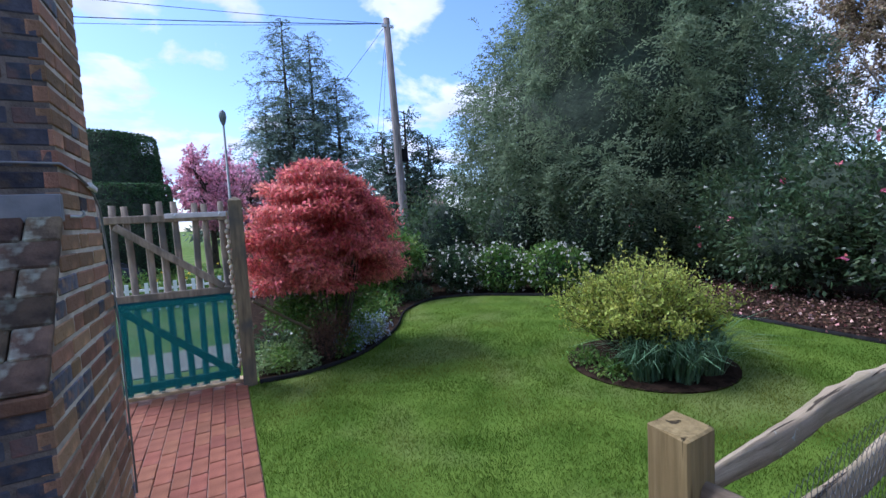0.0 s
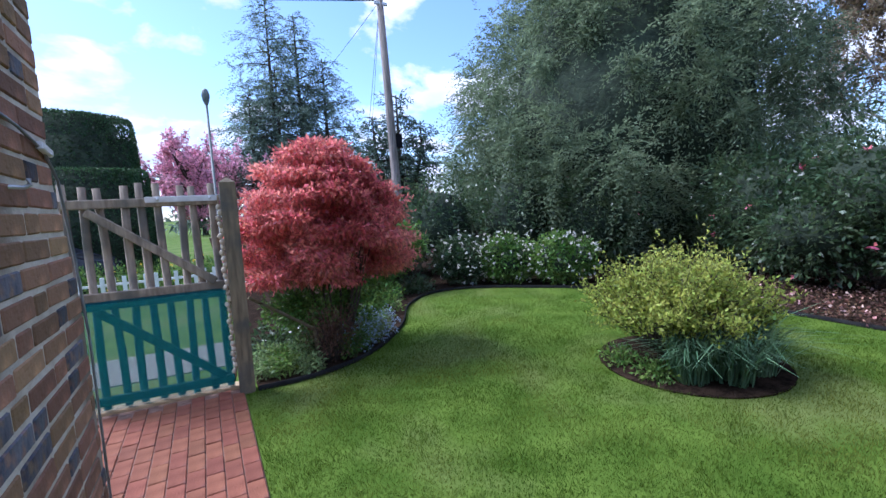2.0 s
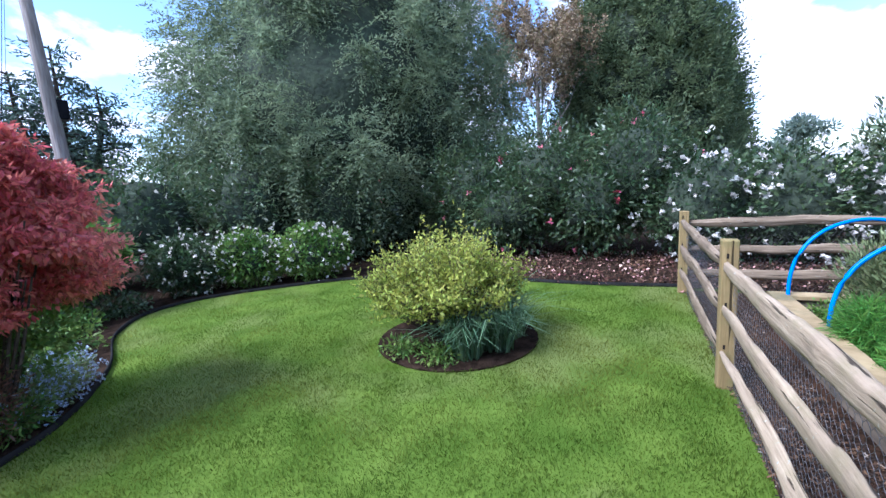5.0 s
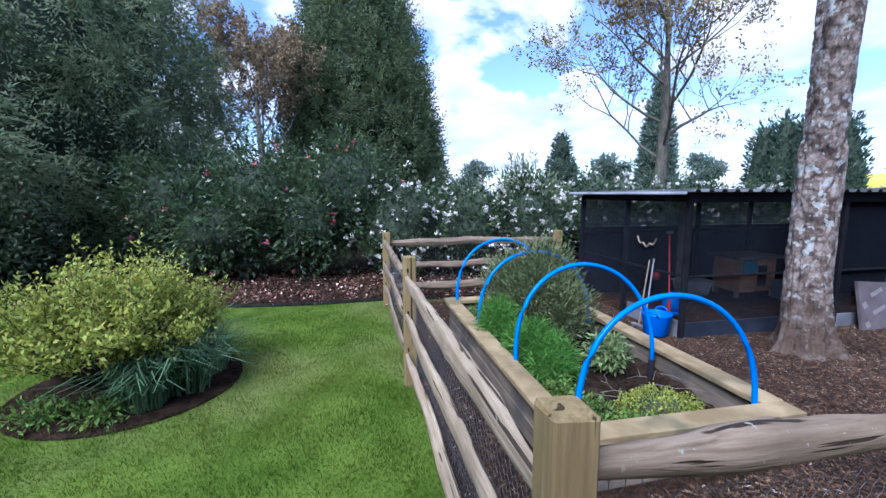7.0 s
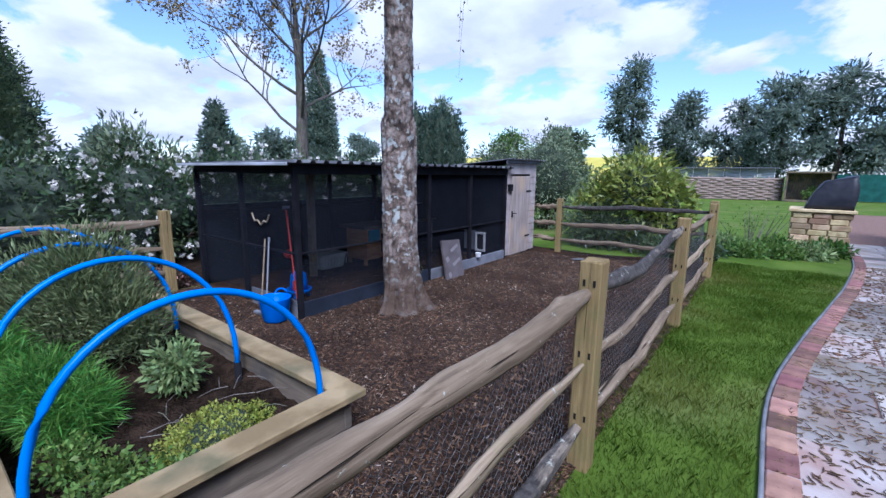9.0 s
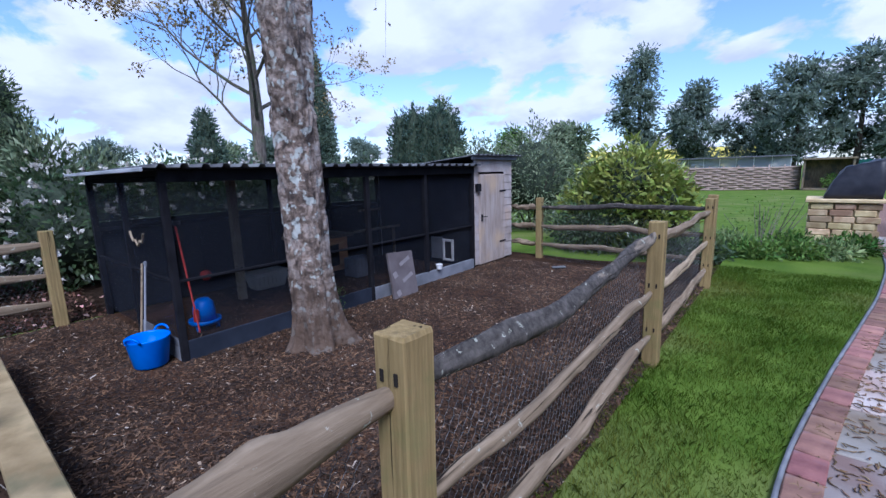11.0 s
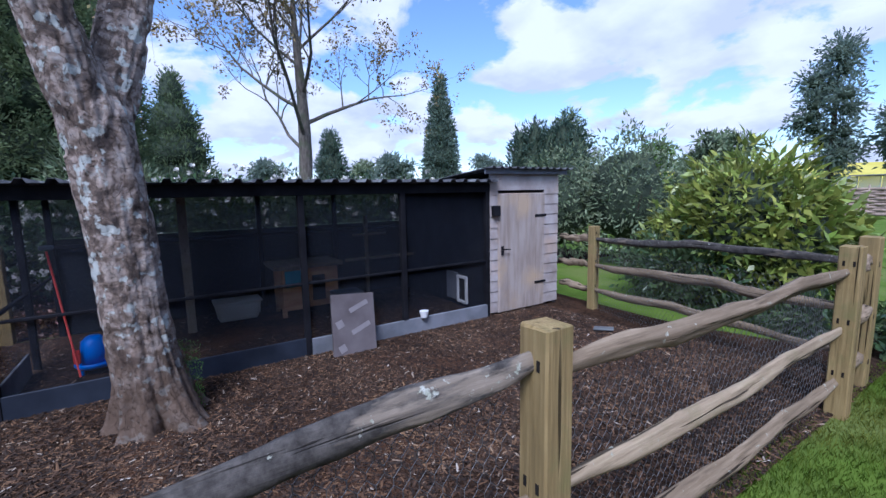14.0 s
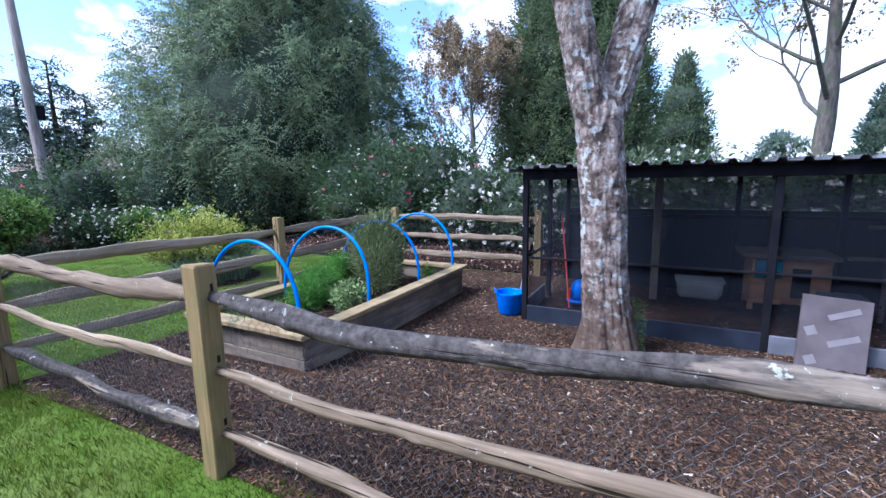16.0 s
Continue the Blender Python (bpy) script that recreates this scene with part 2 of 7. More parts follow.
M_SLEEPER = mat("bed_cap_board", (0.22, 0.16, 0.075), (0.38, 0.29, 0.15), 5, 0.85, 0.4, 35, (0.16, 0.14, 0.07), 0.6, stretch=(1, 1, 6))
M_BEDSIDE = mat("bed_side_board", (0.13, 0.105, 0.075), (0.24, 0.195, 0.14), 4, 0.9, 0.4, 30, (0.10, 0.09, 0.075), 0.6, stretch=(0.7, 0.7, 7))
M_BLUE = mat("blue_pipe", (0.0, 0.16, 0.62), (0.0, 0.2, 0.72), 4, 0.4, 0.05, 30)
M_BLUEPL = mat("blue_plastic", (0.0, 0.12, 0.6), (0.0, 0.17, 0.72), 4, 0.45, 0.05, 30)
M_BRICK = mat("red_brick", (0.5, 0.22, 0.115), (0.66, 0.36, 0.21), 9, 0.9, 0.8, 60, (0.3, 0.17, 0.10), 0.6, per="object", vary=0.35)
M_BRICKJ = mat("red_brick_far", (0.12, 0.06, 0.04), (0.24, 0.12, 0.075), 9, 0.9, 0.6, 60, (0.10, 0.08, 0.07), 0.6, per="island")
M_BRICKBJ = mat("dark_blue_brick", (0.03, 0.034, 0.046), (0.075, 0.078, 0.092), 14, 0.7, 0.5, 60, (0.11, 0.08, 0.065), 1.2, per="island")
# darker bricks and mortar for the near face of the buttress
M_DARKBLUE = mat("dark_blue_brick_face", (0.03, 0.034, 0.046), (0.075, 0.078, 0.092), 14, 0.7, 0.5, 60, (0.11, 0.08, 0.065), 1.2, per="object")
M_DARKRED = mat("dark_red_brick_face", (0.14, 0.065, 0.04), (0.27, 0.13, 0.08), 9, 0.9, 0.6, 60, (0.10, 0.08, 0.07), 0.6, per="object")
M_MORTARD = mat("dark_mortar", (0.10, 0.085, 0.07), (0.2, 0.17, 0.14), 14, 0.95, 0.6, 90)
M_BRICKB = mat("blue_burnt_brick", (0.05, 0.055, 0.075), (0.13, 0.13, 0.15), 14, 0.7, 0.5, 60, (0.2, 0.13, 0.1), 1.5, per="object")
M_MORTAR = mat("lime_mortar", (0.56, 0.48, 0.39), (0.72, 0.65, 0.56), 12, 0.95, 0.6, 90, (0.25, 0.2, 0.15), 0.2)
M_STONETILE = mat("lichened_tile", (0.07, 0.05, 0.035), (0.16, 0.11, 0.07), 15, 0.9, 0.7, 50, (0.36, 0.37, 0.28), 0.7, per="object", vary=0.35)
M_LEAD = mat("lead_flashing", (0.17, 0.18, 0.19), (0.3, 0.31, 0.32), 6, 0.55, 0.3, 20, metal=0.3)
M_PATHBRICK = mat("path_brick", (0.165, 0.056, 0.029), (0.225, 0.084, 0.045), 10, 0.85, 0.5, 60, (0.17, 0.08, 0.058), 0.4, per="object", vary=0.16)
M_JOINT = mat("sandy_joint", (0.16, 0.09, 0.065), (0.25, 0.16, 0.12), 30, 0.95, 0.5, 80)
M_GATE = mat("grey_oak", (0.17, 0.135, 0.10), (0.33, 0.27, 0.20), 5, 0.85, 0.5, 40, (0.12, 0.11, 0.09), 0.5, stretch=(5, 5, 0.8))
M_TEAL = mat("teal_painted_wood", (0.003, 0.05, 0.06), (0.01, 0.085, 0.095), 5, 0.7, 0.3, 40, (0.0, 0.07, 0.1), 0.6, stretch=(5, 5, 0.8))
M_GPOST = mat("gate_post_wood", (0.12, 0.095, 0.06), (0.23, 0.18, 0.11), 5, 0.85, 0.5, 40, (0.09, 0.085, 0.07), 0.5, stretch=(5, 5, 0.8))
M_STEEL = mat("galvanised_steel", (0.42, 0.44, 0.46), (0.58, 0.6, 0.62), 12, 0.4, 0.1, 40, metal=0.7)
M_LAMP = mat("lamp_column_paint", (0.1, 0.12, 0.115), (0.17, 0.19, 0.185), 6, 0.5, 0.1, 30)
M_ROPE = mat("pale_rope", (0.45, 0.38, 0.28), (0.62, 0.54, 0.42), 30, 0.9, 0.3, 90)
M_BARK = mat("dark_bark", (0.035, 0.028, 0.022), (0.10, 0.08, 0.06), 9, 0.95, 0.9, 20, stretch=(3, 3, 0.8), depth=0.04)
M_BARKT = mat("budding_tree_bark", (0.085, 0.07, 0.056), (0.18, 0.155, 0.125), 8, 0.9, 0.6, 25, (0.1, 0.11, 0.065), 0.5, stretch=(3, 3, 1), depth=0.02)
M_BARKG = mat("grey_bark", (0.14, 0.12, 0.10), (0.28, 0.25, 0.21), 8, 0.9, 0.6, 25, (0.12, 0.14, 0.08), 0.5, stretch=(3, 3, 1), depth=0.02)


def birch_material():
    m = bpy.data.materials.new("flaking_birch_bark")
    m.use_nodes = True
    n, l = m.node_tree.nodes, m.node_tree.links
    b = n["Principled BSDF"]
    b.inputs["Roughness"].default_value, b.inputs["Specular IOR Level"].default_value = 0.9, 0.15
    co = n.new("ShaderNodeTexCoord")
    warp = n.new("ShaderNodeTexNoise")
    warp.inputs["Scale"].default_value, warp.inputs["Detail"].default_value = 9.0, 4.0
    l.new(co.outputs["Object"], warp.inputs["Vector"])
    add = n.new("ShaderNodeMixRGB")
    add.blend_type = "LINEAR_LIGHT"
    add.inputs[0].default_value = 0.16
    l.new(co.outputs["Object"], add.inputs[1])
    l.new(warp.outputs["Color"], add.inputs[2])
    mp = n.new("ShaderNodeMapping")
    mp.inputs["Scale"].default_value = (17, 17, 6.0)
    l.new(add.outputs[0], mp.inputs[0])
    cell = n.new("ShaderNodeTexVoronoi")
    cell.feature = "DISTANCE_TO_EDGE"
    cell.inputs["Scale"].default_value = 1.0
    l.new(mp.outputs[0], cell.inputs["Vector"])
    crack = n.new("ShaderNodeValToRGB")
    crack.color_ramp.elements[0].position, crack.color_ramp.elements[1].position = 0.0, 0.03
    crack.color_ramp.elements[0].color = (0.6, 0.6, 0.6, 1)
    l.new(cell.outputs["Distance"], crack.inputs[0])
    plate = n.new("ShaderNodeTexVoronoi")
    plate.inputs["Scale"].default_value = 1.0
    l.new(mp.outputs[0], plate.inputs["Vector"])
    sepc = n.new("ShaderNodeSeparateColor")
    l.new(plate.outputs["Color"], sepc.inputs[0])
    tone = n.new("ShaderNodeValToRGB")
    e = tone.color_ramp.elements
    e[0].position, e[0].color = 0.36, (0.07, 0.055, 0.047, 1)
    e[1].position, e[1].color = 0.74, (0.45, 0.405, 0.36, 1)
    for at, c in ((0.45, (0.14, 0.106, 0.082)), (0.49, (0.2, 0.155, 0.123)), (0.53, (0.28, 0.225, 0.185)), (0.63, (0.35, 0.3, 0.255))):
        e.new(at).color = (*c, 1)
    blend = n.new("ShaderNodeMixRGB")
    blend.inputs[0].default_value = 0.08
    flake = n.new("ShaderNodeTexNoise")
    flake.inputs["Scale"].default_value, flake.inputs["Detail"].default_value, flake.inputs["Roughness"].default_value, flake.inputs["Distortion"].default_value = 9.0, 9.0, 0.62, 0.6
    fm = n.new("ShaderNodeMapping")
    fm.inputs["Scale"].default_value = (1.0, 1.0, 1.25)
    l.new(co.outputs["Object"], fm.inputs[0])
    l.new(fm.outputs[0], flake.inputs["Vector"])
    l.new(flake.outputs["Fac"], blend.inputs[1])
    l.new(sepc.outputs[0], blend.inputs[2])
    l.new(blend.outputs[0], tone.inputs[0])
    grain = n.new("ShaderNodeTexNoise")
    grain.inputs["Scale"].default_value, grain.inputs["Detail"].default_value = 45.0, 6.0
    l.new(co.outputs["Object"], grain.inputs["Vector"])
    mul = n.new("ShaderNodeMixRGB")
    mul.blend_type = "OVERLAY"
    mul.inputs[0].default_value = 0.55
    l.new(tone.outputs[0], mul.inputs[1])
    l.new(grain.outputs["Fac"], mul.inputs[2])
    dark = n.new("ShaderNodeMixRGB")
    dark.inputs[1].default_value = (0.10, 0.075, 0.062, 1)
    l.new(crack.outputs[0], dark.inputs[0])
    l.new(mul.outputs[0], dark.inputs[2])
    lich = n.new("ShaderNodeTexNoise")
    lich.inputs["Scale"].default_value, lich.inputs["Detail"].default_value = 13.0, 7.0
    l.new(co.outputs["Object"], lich.inputs["Vector"])
    spot = n.new("ShaderNodeValToRGB")
    spot.color_ramp.elements[0].position, spot.color_ramp.elements[1].position = 0.57, 0.62
    l.new(lich.outputs["Fac"], spot.inputs[0])
    fin = n.new("ShaderNodeMixRGB")
    fin.inputs[2].default_value = (0.44, 0.46, 0.42, 1)
    l.new(spot.outputs[0], fin.inputs[0])
    l.new(dark.outputs[0], fin.inputs[1])
    # bark turns darker brown towards the ground, its edge broken by noise
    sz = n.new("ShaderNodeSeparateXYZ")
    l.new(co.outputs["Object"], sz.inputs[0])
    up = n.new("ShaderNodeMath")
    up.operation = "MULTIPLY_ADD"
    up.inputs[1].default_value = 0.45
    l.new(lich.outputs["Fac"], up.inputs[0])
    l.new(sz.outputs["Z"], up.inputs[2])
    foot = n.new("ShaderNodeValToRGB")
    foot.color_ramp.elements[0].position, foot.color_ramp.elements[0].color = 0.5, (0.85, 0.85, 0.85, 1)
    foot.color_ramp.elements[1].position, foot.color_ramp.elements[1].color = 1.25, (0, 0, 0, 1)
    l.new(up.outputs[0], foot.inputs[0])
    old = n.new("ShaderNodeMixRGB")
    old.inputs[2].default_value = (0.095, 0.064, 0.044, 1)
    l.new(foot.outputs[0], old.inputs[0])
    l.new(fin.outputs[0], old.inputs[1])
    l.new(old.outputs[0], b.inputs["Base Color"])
    bp = n.new("ShaderNodeBump")
    bp.inputs["Strength"].default_value, bp.inputs["Distance"].default_value = 0.9, 0.02
    l.new(crack.outputs[0], bp.inputs["Height"])
    b2 = n.new("ShaderNodeBump")
    b2.inputs["Strength"].default_value, b2.inputs["Distance"].default_value = 0.5, 0.006
    l.new(grain.outputs["Fac"], b2.inputs["Height"])
    l.new(bp.outputs[0], b2.inputs["Normal"])
    l.new(b2.outputs[0], b.inputs["Normal"])
    return m


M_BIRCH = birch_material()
M_BLACKTIMBER = mat("black_timber", (0.007, 0.007, 0.009), (0.015, 0.015, 0.018), 6, 0.85, 0.3, 40, spec=0.1)
M_SKIRT = mat("black_skirt_sheet", (0.012, 0.016, 0.026), (0.025, 0.032, 0.048), 4, 0.6, 0.1, 20)
M_GREYBOARD = mat("grey_gravel_board", (0.12, 0.128, 0.143), (0.195, 0.203, 0.225), 4, 0.8, 0.2, 30)
M_ROOF = mat("corrugated_roof_sheet", (0.035, 0.037, 0.042), (0.085, 0.088, 0.095), 3, 0.6, 0.2, 30, (0.15, 0.16, 0.16), 0.8)
M_ROOFEDGE = mat("pale_roof_edge", (0.3, 0.32, 0.34), (0.48, 0.5, 0.52), 3, 0.5, 0.1, 30)
M_SHED = mat("limewashed_board", (0.272, 0.232, 0.208), (0.416, 0.376, 0.36), 5, 0.75, 0.3, 30, (0.42, 0.32, 0.25), 0.4, stretch=(1, 1, 1))
M_DOOR = mat("pale_shed_door", (0.27, 0.217, 0.18), (0.375, 0.323, 0.285), 4, 0.75, 0.3, 30, (0.42, 0.32, 0.22), 0.4, stretch=(4, 4, 0.6))
M_COOP = mat("orange_coop_wood", (0.44, 0.2, 0.08), (0.6, 0.32, 0.14), 4, 0.7, 0.3, 30, stretch=(1, 1, 5))
M_COOPTEAL = mat("teal_coop_door", (0.02, 0.2, 0.26), (0.03, 0.28, 0.34), 4, 0.6, 0.1, 30)
M_WHITE = mat("white_paint", (0.7, 0.7, 0.69), (0.8, 0.8, 0.79), 6, 0.5, 0.05, 30)
M_CREAM = mat("cream_tub", (0.5, 0.48, 0.42), (0.6, 0.58, 0.5), 6, 0.7, 0.1, 30)
M_BOARD = mat("brown_insulation_board", (0.09, 0.075, 0.075), (0.132, 0.114, 0.114), 5, 0.75, 0.1, 30)
M_PRINT = mat("pale_print", (0.188, 0.169, 0.169), (0.225, 0.206, 0.206), 8, 0.8, 0)
M_RED = mat("red_plastic", (0.5, 0.03, 0.02), (0.6, 0.05, 0.03), 5, 0.5, 0)
M_FLAG = mat("sandstone_flag", (0.33, 0.29, 0.25), (0.48, 0.44, 0.40), 3, 0.6, 0.4, 40, (0.30, 0.22, 0.17), 0.5, per="object")
M_EDGEB = mat("edging_brick", (0.20, 0.10, 0.085), (0.34, 0.18, 0.14), 9, 0.8, 0.4, 50, (0.22, 0.15, 0.16), 0.5, per="object")
M_GRAVEL = mat("pale_gravel", (0.198, 0.18, 0.156), (0.3, 0.276, 0.246), 40, 0.95, 0.5, 90)
M_BUFF = mat("buff_stone", (0.42, 0.31, 0.17), (0.58, 0.46, 0.28), 6, 0.9, 0.5, 40, (0.36, 0.25, 0.14), 0.8, per="object")
M_COVER = mat("black_cover", (0.012, 0.013, 0.018), (0.03, 0.032, 0.04), 5, 0.45, 0.3, 8)
M_HURDLE = mat("woven_hazel", (0.18, 0.13, 0.10), (0.36, 0.28, 0.22), 5, 0.9, 0.4, 40, stretch=(1, 1, 8))
M_SCREEN = mat("green_screen", (0.01, 0.07, 0.055), (0.02, 0.11, 0.085), 3, 0.8, 0.1, 20)
M_POLE = mat("telegraph_pole_wood", (0.17, 0.14, 0.12), (0.30, 0.26, 0.23), 5, 0.9, 0.4, 30, stretch=(6, 6, 0.4))
M_TILE = mat("roof_tile", (0.2, 0.13, 0.10), (0.32, 0.22, 0.18), 4, 0.9, 0.3, 30)
M_EDGE = mat("black_lawn_edging", (0.01, 0.01, 0.01), (0.022, 0.022, 0.021), 6, 0.9, 0.1, 30, spec=0.1)

L_YEW = leaf("yew_leaf", (0.135, 0.18, 0.10), (0.2, 0.255, 0.14), 0.6, 0.6, vary=0.28)
L_CON = leaf("conifer_leaf", (0.11, 0.16, 0.125), (0.2, 0.26, 0.19), 0.65, 0.5)
L_THUJA = leaf("thuja_leaf", (0.085, 0.125, 0.06), (0.155, 0.2, 0.09), 0.65, 0.45, vary=0.3)
L_DARK = leaf("dark_glossy_leaf", (0.043, 0.08, 0.032), (0.095, 0.14, 0.06), 0.32, 0.4, 0.5)
L_LAUREL = leaf("laurel_leaf", (0.15, 0.21, 0.03), (0.34, 0.38, 0.085), 0.35, 0.3, 0.5)
L_OLIVE = leaf("grey_green_leaf", (0.12, 0.16, 0.08), (0.24, 0.29, 0.17), 0.6, 0.3)
L_ACER = leaf("acer_leaf", (0.56, 0.13, 0.115), (0.82, 0.33, 0.28), 0.5, 0.6, vary=0.4)
L_SPIR = leaf("spiraea_leaf", (0.26, 0.31, 0.045), (0.46, 0.50, 0.10), 0.6, 0.45)
L_DAFF = leaf("daffodil_leaf", (0.09, 0.17, 0.09), (0.18, 0.28, 0.14), 0.45, 0.25)
L_GREEN = leaf("fresh_leaf", (0.07, 0.15, 0.025), (0.18, 0.28, 0.06), 0.55, 0.35)
L_PALE = leaf("pale_leaf", (0.12, 0.19, 0.06), (0.27, 0.36, 0.14), 0.55, 0.35)
L_FENNEL = leaf("fennel_leaf", (0.06, 0.19, 0.02), (0.13, 0.30, 0.05), 0.6, 0.4)
L_ROSE = leaf("rosemary_leaf", (0.10, 0.14, 0.05), (0.21, 0.25, 0.11), 0.6, 0.25)
L_BOX = leaf("box_hedge_leaf", (0.03, 0.075, 0.03), (0.07, 0.13, 0.05), 0.6, 0.3)
L_BUD = leaf("bud_leaf", (0.20, 0.15, 0.06), (0.38, 0.30, 0.15), 0.6, 0.4)
L_PINE = leaf("pine_leaf", (0.06, 0.10, 0.075), (0.12, 0.17, 0.12), 0.65, 0.4)
# far foliage made paler: distance haze put into the leaf colour
L_FAR = leaf("hazed_far_leaf", (0.12, 0.165, 0.13), (0.21, 0.265, 0.2), 0.7, 0.5, vary=0.3)
L_TAN = leaf("tan_leaf", (0.20, 0.15, 0.08), (0.36, 0.28, 0.17), 0.7, 0.3)
F_WHITE = leaf("white_petal", (0.66, 0.62, 0.55), (0.8, 0.78, 0.72), 0.6, 0.3)
F_PINK = leaf("pink_petal", (0.58, 0.25, 0.34), (0.80, 0.46, 0.55), 0.6, 0.4)
F_ROSE = leaf("rose_petal", (0.55, 0.10, 0.16), (0.75, 0.28, 0.32), 0.6, 0.3)
F_BLUE = leaf("pale_blue_petal", (0.36, 0.46, 0.6), (0.5, 0.59, 0.72), 0.6, 0.3)
F_FALLEN = leaf("fallen_petal", (0.45, 0.22, 0.17), (0.75, 0.5, 0.42), 0.7, 0.2)
L_LITTER = leaf("leaf_litter", (0.05, 0.026, 0.016), (0.14, 0.072, 0.042), 0.8, 0.1)


def net_material(name, colour, density):
    m = bpy.data.materials.new(name)
    m.use_nodes = True
    n, l = m.node_tree.nodes, m.node_tree.links
    b = n["Principled BSDF"]
    b.inputs["Base Color"].default_value = (*colour, 1)
    b.inputs["Roughness"].default_value = 0.8
    b.inputs["Specular IOR Level"].default_value = 0.1
    t = n.new("ShaderNodeBsdfTransparent")
    mx = n.new("ShaderNodeMixShader")
    mx.inputs[0].default_value = density
    l.new(t.outputs[0], mx.inputs[1])
    l.new(b.outputs[0], mx.inputs[2])
    l.new(mx.outputs[0], n["Material Output"].inputs["Surface"])
    return m


M_NET = net_material("black_netting", (0.022, 0.026, 0.036), 0.2)
M_NETBACK = net_material("black_shade_netting", (0.02, 0.023, 0.03), 0.86)
M_NETUP = net_material("black_mesh", (0.03, 0.036, 0.052), 0.42)
M_TEALNET = net_material("teal_netting", (0.03, 0.22, 0.21), 0.38)
M_GLASS = net_material("greenhouse_glass", (0.5, 0.55, 0.56), 0.45)

# ---- builders ----
rng = np.random.default_rng(7)
YARD = pose(0.862, 0.472, 0, 0, 0, 1.97)
HOME = Matrix.Identity(4)


def thing(name, label, category, m=HOME, group="", kind=""):
    ob = new(name)
    ob.empty_display_size = 0.1
    ob.matrix_world = m
    return tagged(ob, label, category, group, kind)


def place(ob, parent):
    if parent is not None:
        ob.parent = parent
    return ob


def from_arrays(name, v, f, material, parent=None, smooth=False, index=None):
    me = bpy.data.meshes.new(name)
    v, f = np.asarray(v, np.float32), np.asarray(f, np.int32)
    k = f.shape[1]
    me.vertices.add(len(v))
    me.vertices.foreach_set("co", v.ravel())
    me.loops.add(f.size)
    me.loops.foreach_set("vertex_index", f.ravel())
    me.polygons.add(len(f))
    me.polygons.foreach_set("loop_start", np.arange(0, f.size, k, dtype=np.int32))
    mats = material if isinstance(material, (list, tuple)) else [material]
    for x in mats:
        me.materials.append(x)
    if index is not None:
        me.polygons.foreach_set("material_index", np.asarray(index, np.int32))
    if smooth:
        me.polygons.foreach_set("use_smooth", np.ones(len(f), bool))
    me.update(calc_edges=True)
    return place(new(name, me), parent)


def part(name, bm, material, parent=None, label="", smooth=False):
    me = bpy.data.meshes.new(name)
    bmesh.ops.recalc_face_normals(bm, faces=bm.faces)
    bm.to_mesh(me)
    bm.free()
    me.materials.append(material)
    if smooth:
        for p in me.polygons:
            p.use_smooth = True
    ob = place(new(name, me), parent)
    return tagged(ob, label)


def add_box(bm, c, s, bevel=0.0, rot=None):
    r = bmesh.ops.create_cube(bm, size=1.0)
    m = Matrix.Translation(c) @ (rot if rot is not None else HOME) @ Matrix.Diagonal((s[0], s[1], s[2], 1))
    bmesh.ops.transform(bm, matrix=m, verts=r["verts"])
    if bevel:
        es = {e for v in r["verts"] for e in v.link_edges}
        bmesh.ops.bevel(bm, geom=list(es), offset=bevel, segments=1, affect="EDGES")


def box(name, c, s, material, parent=None, bevel=0.004, rot=None, label=""):
    bm = bmesh.new()
    add_box(bm, c, s, bevel, rot)
    return part(name, bm, material, parent, label)


def tube(points, radii, sides=8, wobble=0.0, squash=1.0, seed=0, cap=True):
    """Vertices and quads of a tube along points."""
    r = np.random.default_rng(seed)
    pts = [Vector(p) for p in points]
    v, f = [], []
    up = Vector((0, 0, 1))
    for i, p in enumerate(pts):
        d = (pts[min(i + 1, len(pts) - 1)] - pts[max(i - 1, 0)]).normalized()
        ref = up if abs(d.z) < 0.9 else Vector((1, 0, 0))
        s = d.cross(ref).normalized()
        u = s.cross(d).normalized()
        for k in range(sides):
            a = 2 * math.pi * k / sides
            q = radii[i] * (1 + wobble * r.uniform(-1, 1))
            w = p + s * (math.cos(a) * q * squash) + u * (math.sin(a) * q)
            v.append(w[:])
    for i in range(len(pts) - 1):
        for k in range(sides):
            k2 = (k + 1) % sides
            f.append((i * sides + k, i * sides + k2, (i + 1) * sides + k2, (i + 1) * sides + k))
    if cap:
        for base in (0, (len(pts) - 1) * sides):
            c = len(v)
            v.append(tuple(np.mean(v[base:base + sides], axis=0)))
            for k in range(0, sides, 2):
                f.append((base + k, base + (k + 1) % sides, base + (k + 2) % sides, c))
    return v, f


def tube_part(name, points, radii, material, parent=None, sides=8, wobble=0.0, squash=1.0, seed=0, smooth=True, label=""):
    v, f = tube(points, radii, sides, wobble, squash, seed)
    return tagged(from_arrays(name, v, f, material, parent, smooth), label)


def merge(chunks):
    v, f, n = [], [], 0
    for a, b in chunks:
        v.append(np.asarray(a, float))
        f.append(np.asarray(b, int) + n)
        n += len(a)
    return np.concatenate(v), np.concatenate(f)


